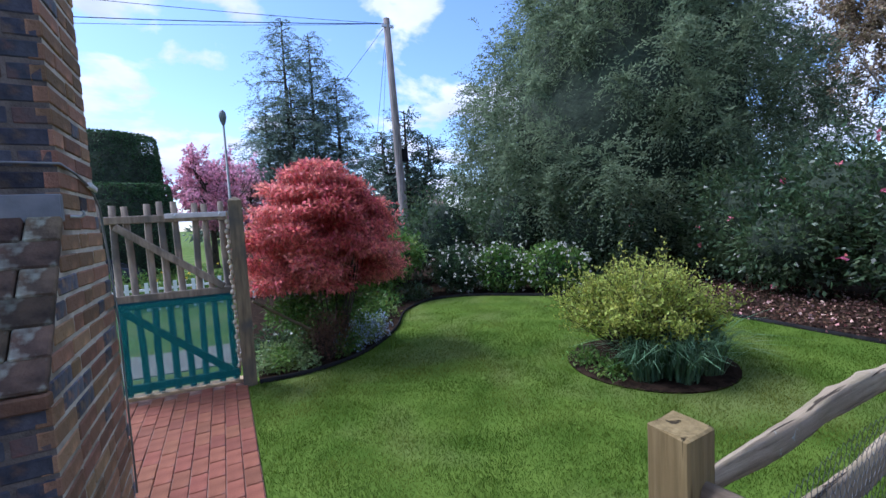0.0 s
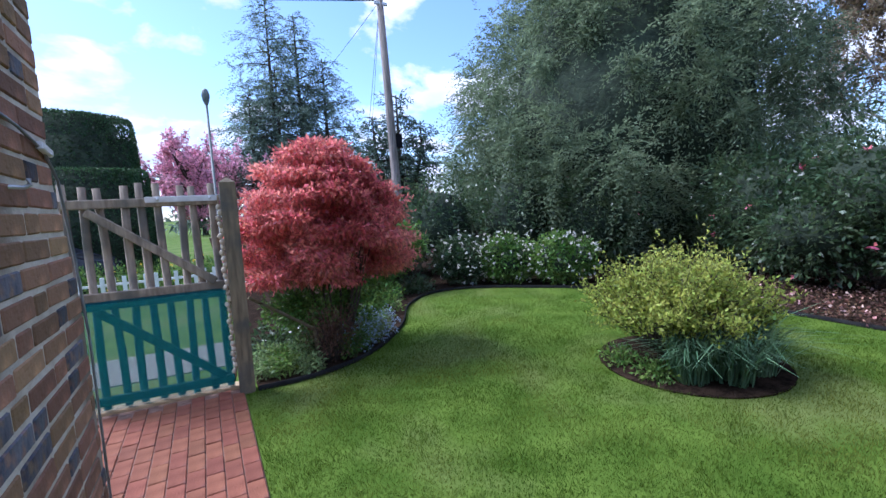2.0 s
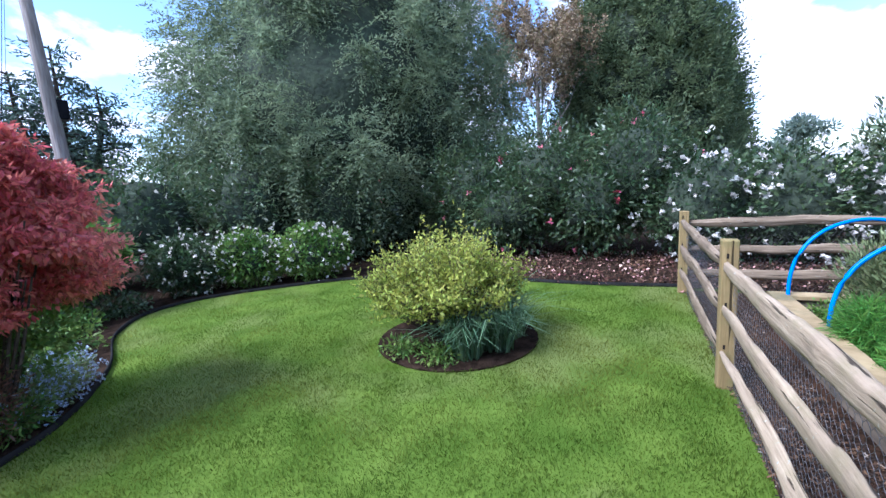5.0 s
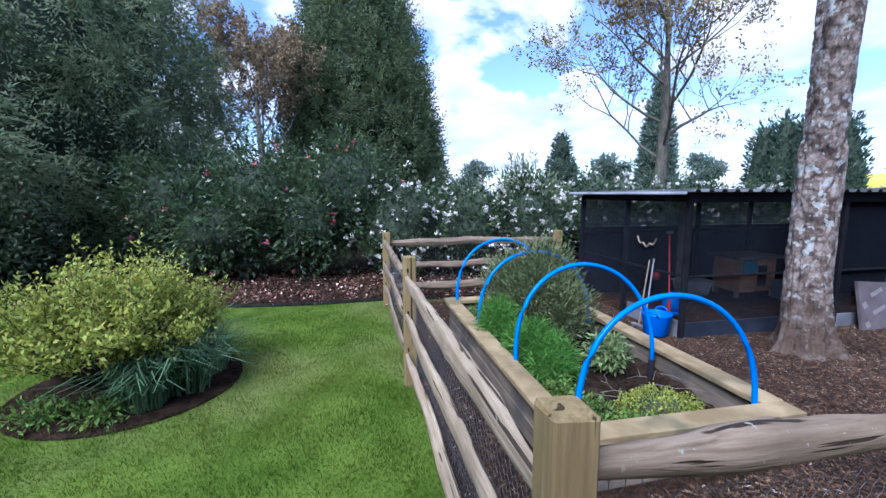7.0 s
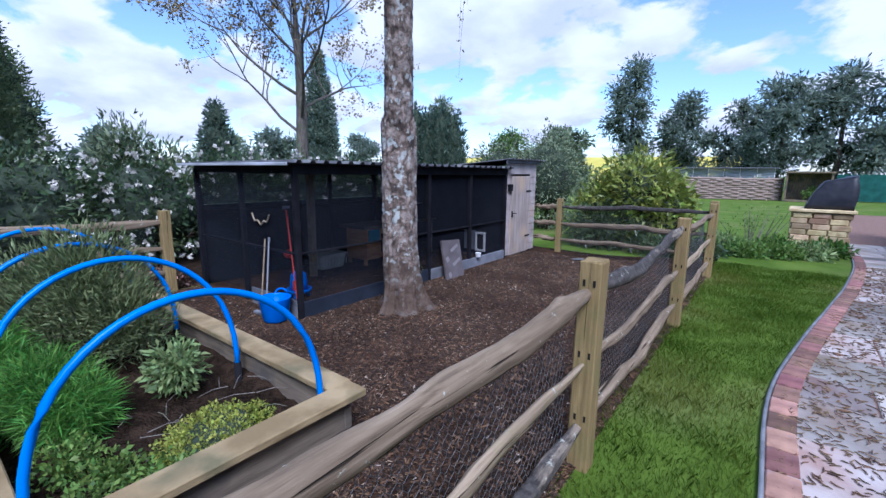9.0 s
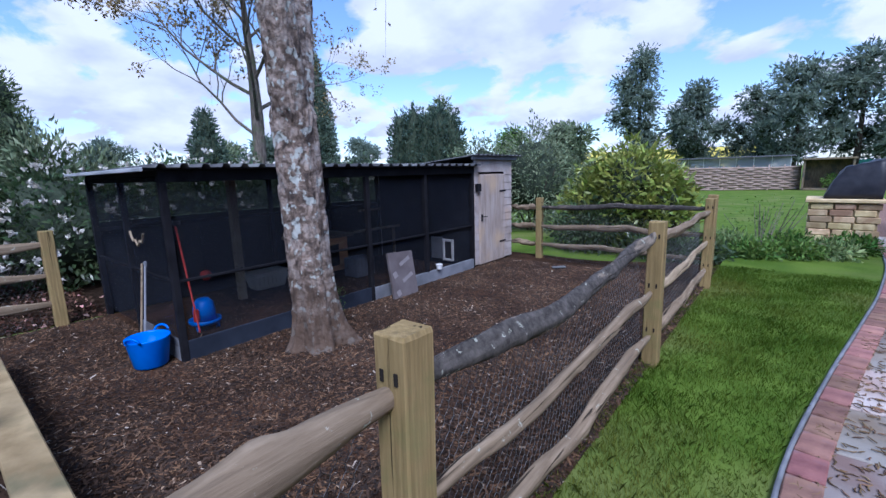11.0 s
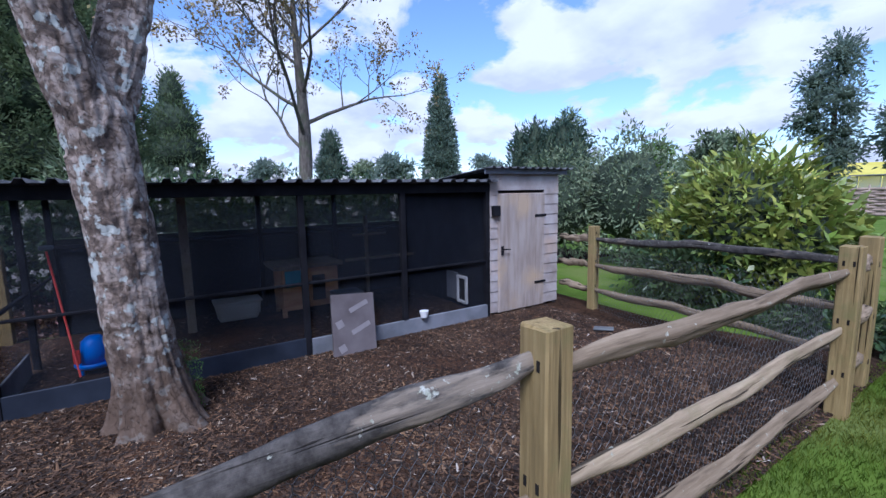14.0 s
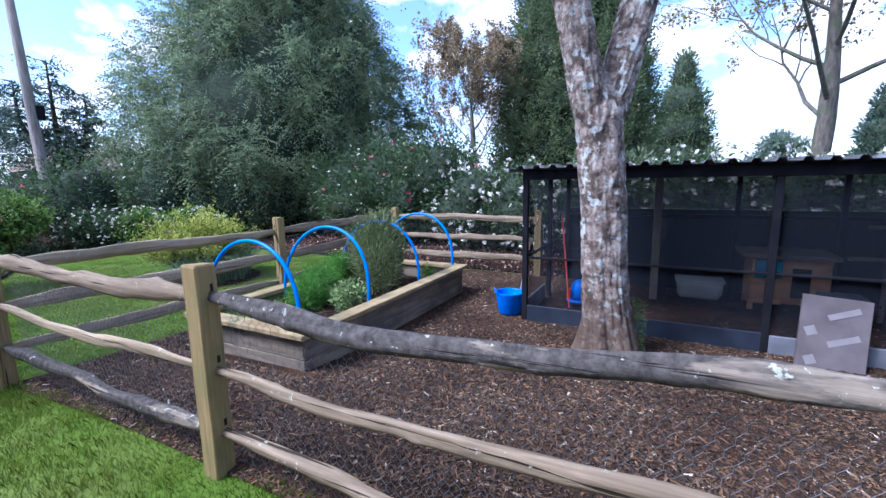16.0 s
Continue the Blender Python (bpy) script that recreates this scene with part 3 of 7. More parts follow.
def leaf_arrays(p, n, length, width, droop=0.0, fold=0.25, jitter=0.7, r=rng):
    """A folded four-cornered leaf at each point p, growing along n with jitter."""
    k = len(p)
    d = n + jitter * r.normal(size=(k, 3))
    d[:, 2] -= droop
    d /= np.linalg.norm(d, axis=1, keepdims=True) + 1e-9
    t = np.cross(d, r.normal(size=(k, 3)))
    t /= np.linalg.norm(t, axis=1, keepdims=True) + 1e-9
    b = np.cross(d, t)
    ln = (length * r.uniform(0.6, 1.3, k))[:, None]
    wd = (width * r.uniform(0.6, 1.3, k))[:, None]
    v = np.stack([p, p + d * ln * 0.45 + t * wd * 0.5 + b * wd * fold, p + d * ln, p + d * ln * 0.45 - t * wd * 0.5 + b * wd * fold], 1).reshape(-1, 3)
    i = np.arange(k)[:, None] * 4
    return v, np.concatenate([i, i + 1, i + 2, i + 3], 1)


def blob_points(blobs, count, shell=0.35, low=0.03, r=rng, rough=0.16, freq=1.6):
    """Points and outward normals in the outer shell of a set of ellipsoids (x, y, z, rx, ry, rz)."""
    B = np.array(blobs, float)
    area = (B[:, 3] * B[:, 4] + B[:, 3] * B[:, 5] + B[:, 4] * B[:, 5])
    pick = r.choice(len(B), count, p=area / area.sum())
    d = r.normal(size=(count, 3))
    d /= np.linalg.norm(d, axis=1, keepdims=True)
    q = B[pick]
    ph = q[:, 0] * 3.1 + q[:, 1] * 1.7
    bump = np.sin(d[:, 0] * 5 * freq + ph) * np.sin(d[:, 1] * 6 * freq + ph * 1.3) + np.sin(d[:, 2] * 5 * freq + ph * 0.7) * np.cos(d[:, 0] * 7 * freq)
    s = (1 - shell * r.random(count) ** 1.5) * (1 + rough * bump)
    p = q[:, :3] + d * q[:, 3:] * s[:, None]
    n = d / q[:, 3:]
    n /= np.linalg.norm(n, axis=1, keepdims=True)
    keep = p[:, 2] > low
    inside = np.zeros(count, bool)
    for j in range(len(B)):
        g = (((p - B[j, :3]) / B[j, 3:]) ** 2).sum(1)
        inside |= (g < 0.5) & (pick != j)
    keep &= ~inside
    return p[keep], n[keep]


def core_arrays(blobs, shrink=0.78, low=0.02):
    """Rough dark lumps that close a dense crown and stand for its shade."""
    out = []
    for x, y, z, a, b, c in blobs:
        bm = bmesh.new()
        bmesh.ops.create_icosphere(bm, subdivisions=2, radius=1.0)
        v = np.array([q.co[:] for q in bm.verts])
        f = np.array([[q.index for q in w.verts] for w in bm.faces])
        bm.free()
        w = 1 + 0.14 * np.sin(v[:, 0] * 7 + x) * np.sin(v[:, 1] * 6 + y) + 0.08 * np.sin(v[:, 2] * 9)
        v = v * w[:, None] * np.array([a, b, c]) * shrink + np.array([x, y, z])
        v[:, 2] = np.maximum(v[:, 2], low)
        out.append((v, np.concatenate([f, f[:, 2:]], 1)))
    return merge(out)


def crown(name, blobs, count, length, width, material, parent, droop=0.0, shell=0.35, jitter=0.7, core=0.0, low=0.03, rough=0.16, fold=0.25):
    p, n = blob_points(blobs, count, shell, low, rough=rough)
    v, f = leaf_arrays(p, n, length, width, droop, fold, jitter)
    idx = np.zeros(len(f), int)
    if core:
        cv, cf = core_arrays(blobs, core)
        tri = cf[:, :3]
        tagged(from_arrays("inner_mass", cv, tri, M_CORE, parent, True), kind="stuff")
    return tagged(from_arrays(name, v, f, material, parent), kind="stuff")


# filler colour: the shade deep in the crowns, put into the surface
M_CORE = mat("crown_shade", (0.022, 0.032, 0.02), (0.05, 0.068, 0.04), 6, 0.95, 0.8, 12, depth=0.05)


def limb_set(base, count, length, radius, rise, seed, twigs=4, spread=1.0, start=0.0):
    """Branches with side twigs from points up a stem; chunks of tubes and their tips."""
    r = np.random.default_rng(seed)
    chunks, tips = [], []
    for i in range(count):
        az = i * 2.4 + r.uniform(-0.4, 0.4)
        h = r.uniform(start, 1.0)
        p = np.array(base(h))
        ln = length * r.uniform(0.6, 1.1) * (1.15 - 0.5 * h)
        d = np.array([math.cos(az) * spread, math.sin(az) * spread, rise * r.uniform(0.6, 1.4)])
        d /= np.linalg.norm(d)
        pts = [p]
        for k in range(5):
            d = d + r.normal(size=3) * 0.13 + np.array([0, 0, 0.05])
            d /= np.linalg.norm(d)
            pts.append(pts[-1] + d * ln / 5)
        rad = [radius * (1 - 0.17 * k) for k in range(6)]
        chunks.append(tube(pts, rad, 5, cap=False))
        for k in range(twigs):
            s = pts[1 + k % 5]
            e2 = d + r.normal(size=3) * 0.8
            e2 /= np.linalg.norm(e2)
            l2 = ln * r.uniform(0.25, 0.5)
            tp = [s, s + e2 * l2 * 0.5 + r.normal(size=3) * 0.03, s + e2 * l2 + r.normal(size=3) * 0.05]
            chunks.append(tube(tp, [radius * 0.35, radius * 0.24, radius * 0.1], 4, cap=False))
            for _ in range(3):
                e3 = e2 + r.normal(size=3) * 0.7
                e3 /= np.linalg.norm(e3)
                s3 = tp[1] + (tp[2] - tp[1]) * r.random()
                q3 = s3 + e3 * l2 * r.uniform(0.3, 0.6)
                chunks.append(tube([s3, (s3 + q3) / 2 + r.normal(size=3) * 0.02, q3], [radius * 0.15, radius * 0.11, radius * 0.05], 3, cap=False))
                tips += [q3, (s3 + q3) / 2]
            tips.append(tp[2])
        tips.append(pts[-1])
    return chunks, np.array(tips)


def shape_sheet(name, outline, z, material, label="", category="", kind="structure"):
    """A flat ground sheet with a thickness of 6 cm sunk below z."""
    bm = bmesh.new()
    vs = [bm.verts.new((x, y, z)) for x, y in outline]
    face = bm.faces.new(vs)
    if face.calc_area() and face.normal.z < 0:
        face.normal_flip()
    r = bmesh.ops.extrude_face_region(bm, geom=[face])
    bmesh.ops.translate(bm, vec=(0, 0, -0.06), verts=[q for q in r["geom"] if isinstance(q, bmesh.types.BMVert)])
    ob = part(name, bm, material)
    return tagged(ob, label, category, kind=kind)


def inside_poly(px, py, poly):
    c = np.zeros(len(px), bool)
    j = len(poly) - 1
    for i in range(len(poly)):
        xi, yi = poly[i]
        xj, yj = poly[j]
        hit = ((yi > py) != (yj > py)) & (px < (xj - xi) * (py - yi) / (yj - yi + 1e-12) + xi)
        c ^= hit
        j = i
    return c


def smooth_line(pts, n=8):
    """A Catmull-Rom line through plan points."""
    out = []
    for i in range(len(pts) - 1):
        p0, p1, p2, p3 = (np.array(pts[max(0, min(len(pts) - 1, i + k))], float) for k in (-1, 0, 1, 2))
        for s in np.linspace(0, 1, n, endpoint=False):
            out.append(tuple(0.5 * (2 * p1 + (p2 - p0) * s + (2 * p0 - 5 * p1 + 4 * p2 - p3) * s * s + (3 * p1 - p0 - 3 * p2 + p3) * s ** 3)))
    out.append(tuple(pts[-1]))
    return out


# ---- ground, lawn, beds, paths ----
bm = bmesh.new()
bmesh.ops.create_grid(bm, x_segments=8, y_segments=8, size=700)
tagged(part("ground", bm, M_GRASS), "mown green lawn and meadow ground", "lawn", kind="structure")

BED_EDGE = smooth_line([(0.2, 4.68), (0.8, 4.7), (1.45, 5.02), (2.15, 5.8), (2.75, 6.85), (3.5, 7.45), (4.35, 7.3), (5.25, 6.5), (5.95, 5.6), (6.35, 4.3), (6.35, 3.0), (6.3, 1.8), (6.4, 0.66)])
BORDER = BED_EDGE + [(6.35, -2.6), (6.6, -12), (40, -12), (40, 40), (0.2, 40)]
shape_sheet("border_soil", BORDER, 0.012, M_SOIL, "dark soil border with leaf litter round the lawn", "flower bed")
RING = [(3.87 + 0.82 * math.cos(q), 2.84 + 0.82 * math.sin(q)) for q in np.linspace(0, 2 * math.pi, 33)[:-1]]
shape_sheet("round_bed_soil", RING, 0.014, M_SOIL, "round soil bed cut into the lawn", "flower bed")
PATH_EDGE = smooth_line([(0.07, 4.8), (0.08, 3.0), (0.1, 1.4), (0.17, -0.4), (0.24, -2.2), (0.26, -3.5), (0.08, -4.9), (-0.15, -6.3), (-0.38, -7.8), (-0.6, -10.0), (-0.66, -13), (-0.9, -24)])
edge_y = np.array([q[1] for q in PATH_EDGE])[::-1]
edge_x = np.array([q[0] for q in PATH_EDGE])[::-1]


def rise(x, y):
    """The gentle bank that carries the path and the fence above the yard floor."""
    step = lambda q: np.clip(q, 0, 1) ** 2 * (3 - 2 * np.clip(q, 0, 1))
    u = x - 0.862 - 0.0344 * (0.472 - y)
    return 0.12 * step((1.0 - y) / 2.4) * step((y + 13) / 5) * np.where(u < 0.08, 1.0, step(1 - (u - 0.08) / 2.0))


def sheet(name, test_x, ys, material, label, category, lift=0.0, cols=16):
    """A ground sheet that follows the bank; test_x gives its two edges at each y."""
    v, f = [], []
    for y in ys:
        a, b = test_x(y)
        for k in range(cols + 1):
            x = a + (b - a) * k / cols
            v.append((x, y, float(rise(x, y)) + lift))
    n = cols + 1
    for i in range(len(ys) - 1):
        for k in range(cols):
            f.append((i * n + k, i * n + k + 1, (i + 1) * n + k + 1, (i + 1) * n + k))
    ob = from_arrays(name, v, f, material, None, True)
    return tagged(ob, label, category, kind="structure")


yard_pts = [YARD @ Vector(q) for q in ((0.0, 0.0, 0), (5.3, 0.0, 0), (5.3, -8.9, 0), (2.6, -8.7, 0), (0.06, -8.15, 0))]
YARD_POLY = [(q.x, q.y) for q in yard_pts]
sheet("bark_floor", lambda y: (0.862 + 0.0344 * (0.472 - y), 6.15 + 0.0344 * (0.6 - y)), np.linspace(0.5, -8.2, 60), M_CHIPSOIL, "brown bark-chip floor of the hen yard", "bark floor", 0.02, 40)
sheet("grass_bank", lambda y: (float(np.interp(y, edge_y, edge_x)), 0.872 + 0.0344 * (0.472 - y)), np.linspace(1.4, -12.4, 80), M_GRASS, "green grass bank between path and fence", "lawn", 0.005, 6)
sheet("paved_path", lambda y: (-2.7, float(np.interp(y, edge_y, edge_x)) + 0.01), np.linspace(1.6, -24, 120), M_JOINT, "sandstone path with a brick edge", "path", 0.012, 4)
shape_sheet("gate_path", [(-1.2, 5.05), (0.08, 4.95), (0.08, 1.6), (-1.2, 1.6)], 0.014, M_JOINT, "red brick path leading to the gate", "path")


def strip_along(name, line, height, thick, material, label, category):
    pts = [Vector((x, y, float(rise(x, y)))) for x, y in line]
    v, f = [], []
    for i, p in enumerate(pts):
        d = (pts[min(i + 1, len(pts) - 1)] - pts[max(0, i - 1)]).normalized()
        s = Vector((-d.y, d.x, 0)) * thick / 2
        v += [(p - s + Vector((0, 0, -0.03)))[:], (p + s + Vector((0, 0, -0.03)))[:], (p + s + Vector((0, 0, height)))[:], (p - s + Vector((0, 0, height)))[:]]
    for i in range(len(pts) - 1):
        for k in range(4):
            f.append((i * 4 + k, i * 4 + (k + 1) % 4, i * 4 + 4 + (k + 1) % 4, i * 4 + 4 + k))
    return tagged(from_arrays(name, v, f, material), label, category, kind="structure")


strip_along("trim_lawn_edging", BED_EDGE, 0.05, 0.015, M_EDGE, "black plastic edging between lawn and border", "edging")
strip_along("trim_path_edging", [q for q in PATH_EDGE if q[1] < 0.4], 0.03, 0.02, M_LEAD, "thin grey edging beside the path", "edging")

LAWN = [(0.1, 0.4), (0.09, 4.66)] + BED_EDGE + [(6.2, 0.6), (0.9, 0.45)]


def blades(name, count, test, bounds, height, label):
    x = rng.uniform(bounds[0], bounds[1], count)
    y = rng.uniform(bounds[2], bounds[3], count)
    k = test(x, y)
    x, y = x[k], y[k]
    n = len(x)
    tuft = 0.6 + 0.8 * np.clip(0.5 + 0.5 * np.sin(x * 7.3 + np.sin(y * 5.1) * 2) * np.sin(y * 6.7 + np.cos(x * 4.3)), 0, 1)
    h = height * rng.uniform(0.45, 1.25, n) * tuft
    a = rng.uniform(0, 2 * math.pi, n)
    w = rng.uniform(0.001, 0.0021, n)
    lean = h * rng.uniform(0.2, 0.9, n)
    b = rng.uniform(0, 2 * math.pi, n)
    base = np.stack([x, y, rise(x, y)], 1)
    side = np.stack([np.cos(a) * w, np.sin(a) * w, np.zeros(n)], 1)
    mid = base + np.stack([np.cos(b) * lean * 0.35, np.sin(b) * lean * 0.35, h * 0.6], 1)
    tip = base + np.stack([np.cos(b) * lean, np.sin(b) * lean, h], 1)
    v = np.stack([base - side, base + side, mid + side * 0.8, tip, mid - side * 0.8], 1).reshape(-1, 3)
    i = np.arange(n)[:, None] * 5
    f = np.concatenate([i, i + 1, i + 2, i + 3, i + 4], 1)
    return tagged(from_arrays(name, v, f, M_BLADE), label, "grass", kind="stuff")


ring_far = lambda x, y: np.hypot(x - 3.87, y - 2.84) > 0.81
blades("lawn_grass", 460000, lambda x, y: inside_poly(x, y, LAWN) & ring_far(x, y) & (rng.random(len(x)) < 1.25 - 0.13 * np.hypot(x, y - 0.5)), (0.08, 6.5, 0.4, 7.5), 0.021, "short bright green lawn grass with moss")
blades("grass_strip", 120000, lambda x, y: (x > np.interp(y, edge_y, edge_x) + 0.03) & (x < 0.92 - 0.036 * (y - 0.47)), (-0.6, 1.3, -8.3, 0.6), 0.042, "lush green grass strip between fence and path")

# ---- fences of the hen yard ----
def fence_post(parent, u, v, height=1.1, size=0.102, holes=(0.93, 0.58, 0.27), side="y", seed=0):
    r = np.random.default_rng(seed)
    bm = bmesh.new()
    add_box(bm, (u, v, height / 2 - 0.1), (size, size, height + 0.2), 0.006)
    top = [q for q in bm.verts if q.co.z > height - 0.03]
    for q in top:
        q.co.z += r.uniform(-0.004, 0.004)
    bmesh.ops.subdivide_edges(bm, edges=[q for q in bm.edges if abs(q.verts[0].co.z - q.verts[1].co.z) > 0.5], cuts=10)
    for q in bm.verts:
        w = Vector((q.co.x * 3, q.co.y * 3 + seed, q.co.z * 2.2))
        q.co += Vector((noise.noise(w), noise.noise(w + Vector((5, 2, 1))), 0)) * 0.004
    ob = part("post", bm, M_OAKPOST, parent)
    # no slots are cut: dark boxes on the faces paint each mortise's shade
    for z in holes:
        for k in (-1, 1) if side == "x" else (-1,):
            c = (u + k * (size / 2 - 0.001), v + 0.018, z + 0.05) if side == "x" else (u + 0.018, v + k * (size / 2 - 0.001), z + 0.05)
            box("mortise", c, (0.006, 0.014, 0.034) if side == "x" else (0.014, 0.006, 0.034), M_DARK, ob, 0)
    if holes and side == "y":
        for z in holes:
            for s in (-0.022, 0.024):
                box("mortise", (u + s, v + 0.05, z + 0.055), (0.011, 0.006, 0.03), M_DARK, ob, 0)
    return ob


def rail(parent, a, b, seed, material, rad=0.05, squash=0.62, wave=0.012, label="", sag=0.0):
    """A cleft rail between two points: facets, a wandering line, knots and tapered ends."""
    r = np.random.default_rng(seed)
    A, B = Vector(a), Vector(b)
    L = (B - A).length
    n, sides = 100, 20
    ph = r.uniform(0, 6.28, 8)
    cut = sorted(r.uniform(0, 6.28) + q for q in (0.0, 2.0, 3.6))
    flat_at = r.uniform(0.62, 0.85, 3)
    knots = [(r.uniform(0.12, 0.88), r.uniform(0, 6.28), r.uniform(0.05, 0.3)) for _ in range(3)]
    v, f = [], []
    for i in range(n + 1):
        t = i / n
        end = min(1, 7 * t, 7 * (1 - t))
        dz = -sag * math.sin(math.pi * t) + wave * end * (math.sin(2.2 * t * math.pi + ph[0]) + 0.5 * math.sin(6 * t * math.pi + ph[1]) + 0.9 * noise.noise((t * 9, seed * 1.3, 0)))
        dy = wave * end * (0.7 * math.sin(2.8 * t * math.pi + ph[2]) + 0.8 * noise.noise((t * 8, seed * 1.7, 5)))
        q = rad * (0.55 + 0.45 * end) * (1 + 0.09 * math.sin(8 * t + ph[4]) + 0.12 * noise.noise((t * 13, seed, 2)))
        for k in range(sides):
            w = 2 * math.pi * k / sides
            rr = 1.08
            for c, fl in zip(cut, flat_at):
                g = math.cos(w - c - 0.5 * math.sin(2.2 * t + ph[6]))
                if g > 0.05:
                    rr = min(rr, (fl + 0.12 * noise.noise((t * 6, c, seed))) / g)
            rr *= 1 + 0.13 * noise.noise((t * L * 3.2, k * 0.8, seed)) + 0.07 * noise.noise((t * L * 11, k * 1.7, seed))
            for kt, kw, kh in knots:
                rr += kh * math.exp(-((t - kt) * L / 0.04) ** 2) * max(0, math.cos(w - kw)) ** 3
            v.append((t * L, dy + math.cos(w) * q * rr * squash, dz + math.sin(w) * q * rr))
    for i in range(n):
        for k in range(sides):
            k2 = (k + 1) % sides
            f.append((i * sides + k, i * sides + k2, (i + 1) * sides + k2, (i + 1) * sides + k))
    ob = from_arrays("rail", v, f, material, parent, True)
    ob.matrix_basis = Matrix.Translation(A) @ (B - A).to_track_quat("X", "Z").to_matrix().to_4x4()
    return tagged(ob, label)


def wire_net(parent, a, b, z0, z1, cell=0.045):
    A, B = np.array(a, float), np.array(b, float)
    L = np.linalg.norm(B - A)
    d = (B - A) / L
    nx, nz = int(L / cell), int((z1 - z0) / (cell * 0.87))
    seg = []
    for j in range(nz):
        z = z0 + j * cell * 0.87
        off = 0.5 * cell if j % 2 else 0.0
        for i in range(nx):
            x = i * cell + off
            seg.append((x, z, x, z + cell * 0.4))
            seg.append((x, z + cell * 0.4, x + cell / 2, z + cell * 0.87))
            seg.append((x, z + cell * 0.4, x - cell / 2, z + cell * 0.87))
    S = np.array(seg)
    S = S[(S[:, 2] < L) & (S[:, 2] > 0)]
    sag = lambda x, z: 0.012 * np.sin(x * 4.1 + z * 5)
    P = np.stack([A[0] + d[0] * S[:, 0] - d[1] * sag(S[:, 0], S[:, 1]), A[1] + d[1] * S[:, 0] + d[0] * sag(S[:, 0], S[:, 1]), S[:, 1]], 1)
    Q = np.stack([A[0] + d[0] * S[:, 2] - d[1] * sag(S[:, 2], S[:, 3]), A[1] + d[1] * S[:, 2] + d[0] * sag(S[:, 2], S[:, 3]), S[:, 3]], 1)
    w = Q - P
    w /= np.linalg.norm(w, axis=1, keepdims=True)
    nrm = np.array([-d[1], d[0], 0.0])
    t = np.cross(w, nrm)
    h = 0.0011
    c = [t * h, -0.5 * t * h + nrm * 0.87 * h, -0.5 * t * h - nrm * 0.87 * h]
    v = np.stack([P + c[0], P + c[1], P + c[2], Q + c[0], Q + c[1], Q + c[2]], 1).reshape(-1, 3)
    i = np.arange(len(P))[:, None] * 6
    f = np.concatenate([np.concatenate([i + k, i + (k + 1) % 3, i + 3 + (k + 1) % 3, i + 3 + k], 1) for k in range(3)])
    ob = from_arrays("wire_netting", v, f, M_WIRE, parent)
    return tagged(ob, "galvanised hexagonal chicken wire", kind="stuff")


RAILS = (1.0, 0.66, 0.345)
fence_a = thing("post_and_rail_fence", "cleft timber post and rail fence beside the path", "fence", YARD, "hen yard fences")
stations = (0.0, 2.48, 4.94, 7.41)
for i, v in enumerate(stations):
    fence_post(fence_a, 0, -v, 1.155, holes=RAILS if i else (), seed=i)
styles = [[M_RAIL, M_RAILPALE, M_RAILDARK], [M_RAILDARK, M_RAIL, M_RAIL], [M_RAIL, M_RAILPALE, M_RAIL]]
for i in range(3):
    for k, z in enumerate(RAILS):
        rail(fence_a, (0.01, -stations[i] - 0.03, z + (0.012 if k == 0 else 0)), (0.01, -stations[i + 1] + 0.03, z + (0.06 if k == 0 and i == 1 else 0)), 11 + 7 * i + k, styles[i][k], (0.041, 0.035, 0.04)[k] if i != 0 else (0.047, 0.032, 0.043)[k], 0.72, (0.011, 0.01, 0.012)[k], sag=(0.02, 0.065, 0.0)[i] if k == 0 else 0.02)
    wire_net(fence_a, (0.075, -stations[i] - 0.06), (0.075, -stations[i + 1] + 0.06), 0.12, 0.98)
for k, z in enumerate(RAILS):
    rail(fence_a, (0.02, -7.44, z), (0.05, -8.06, z), 60 + k, M_RAIL, 0.045, 0.7, 0.01)

fence_b = thing("post_and_rail_fence", "cleft timber post and rail fence beside the lawn", "fence", YARD, "hen yard fences")
lawn_posts = (2.645, 5.28)
for i, u in enumerate(lawn_posts):
    fence_post(fence_b, u, 0, (1.09, 1.05)[i], 0.102, side="x", seed=20 + i)
xs = (0.0,) + lawn_posts
for i in range(2):
    for k, z in enumerate((0.92, 0.6, 0.28)):
        rail(fence_b, (xs[i] + 0.03, 0.03, z + (0.03 if i == 0 else 0)), (xs[i + 1] - 0.03, 0.03, z - (0.01 if i == 0 else 0)), 31 + 5 * i + k, M_RAILPALE if i == 0 else M_RAIL, 0.062, 0.4, 0.008)
    wire_net(fence_b, (xs[i] + 0.06, -0.03), (xs[i + 1] - 0.06, -0.03), 0.03, 0.88)

fence_c = thing("post_and_rail_fence", "cleft timber post and rail fence before the camellia hedge", "fence", YARD, "hen yard fences")
fence_post(fence_c, 5.28, -2.62, 1.04, 0.11, side="y", seed=41)
for k, z in enumerate((0.9, 0.57, 0.27)):
    rail(fence_c, (5.29, -0.05, z), (5.28, -2.58, z), 47 + k, M_RAIL, 0.052, 0.6, 0.012)
wire_net(fence_c, (5.33, -0.06), (5.33, -2.56), 0.03, 0.85)

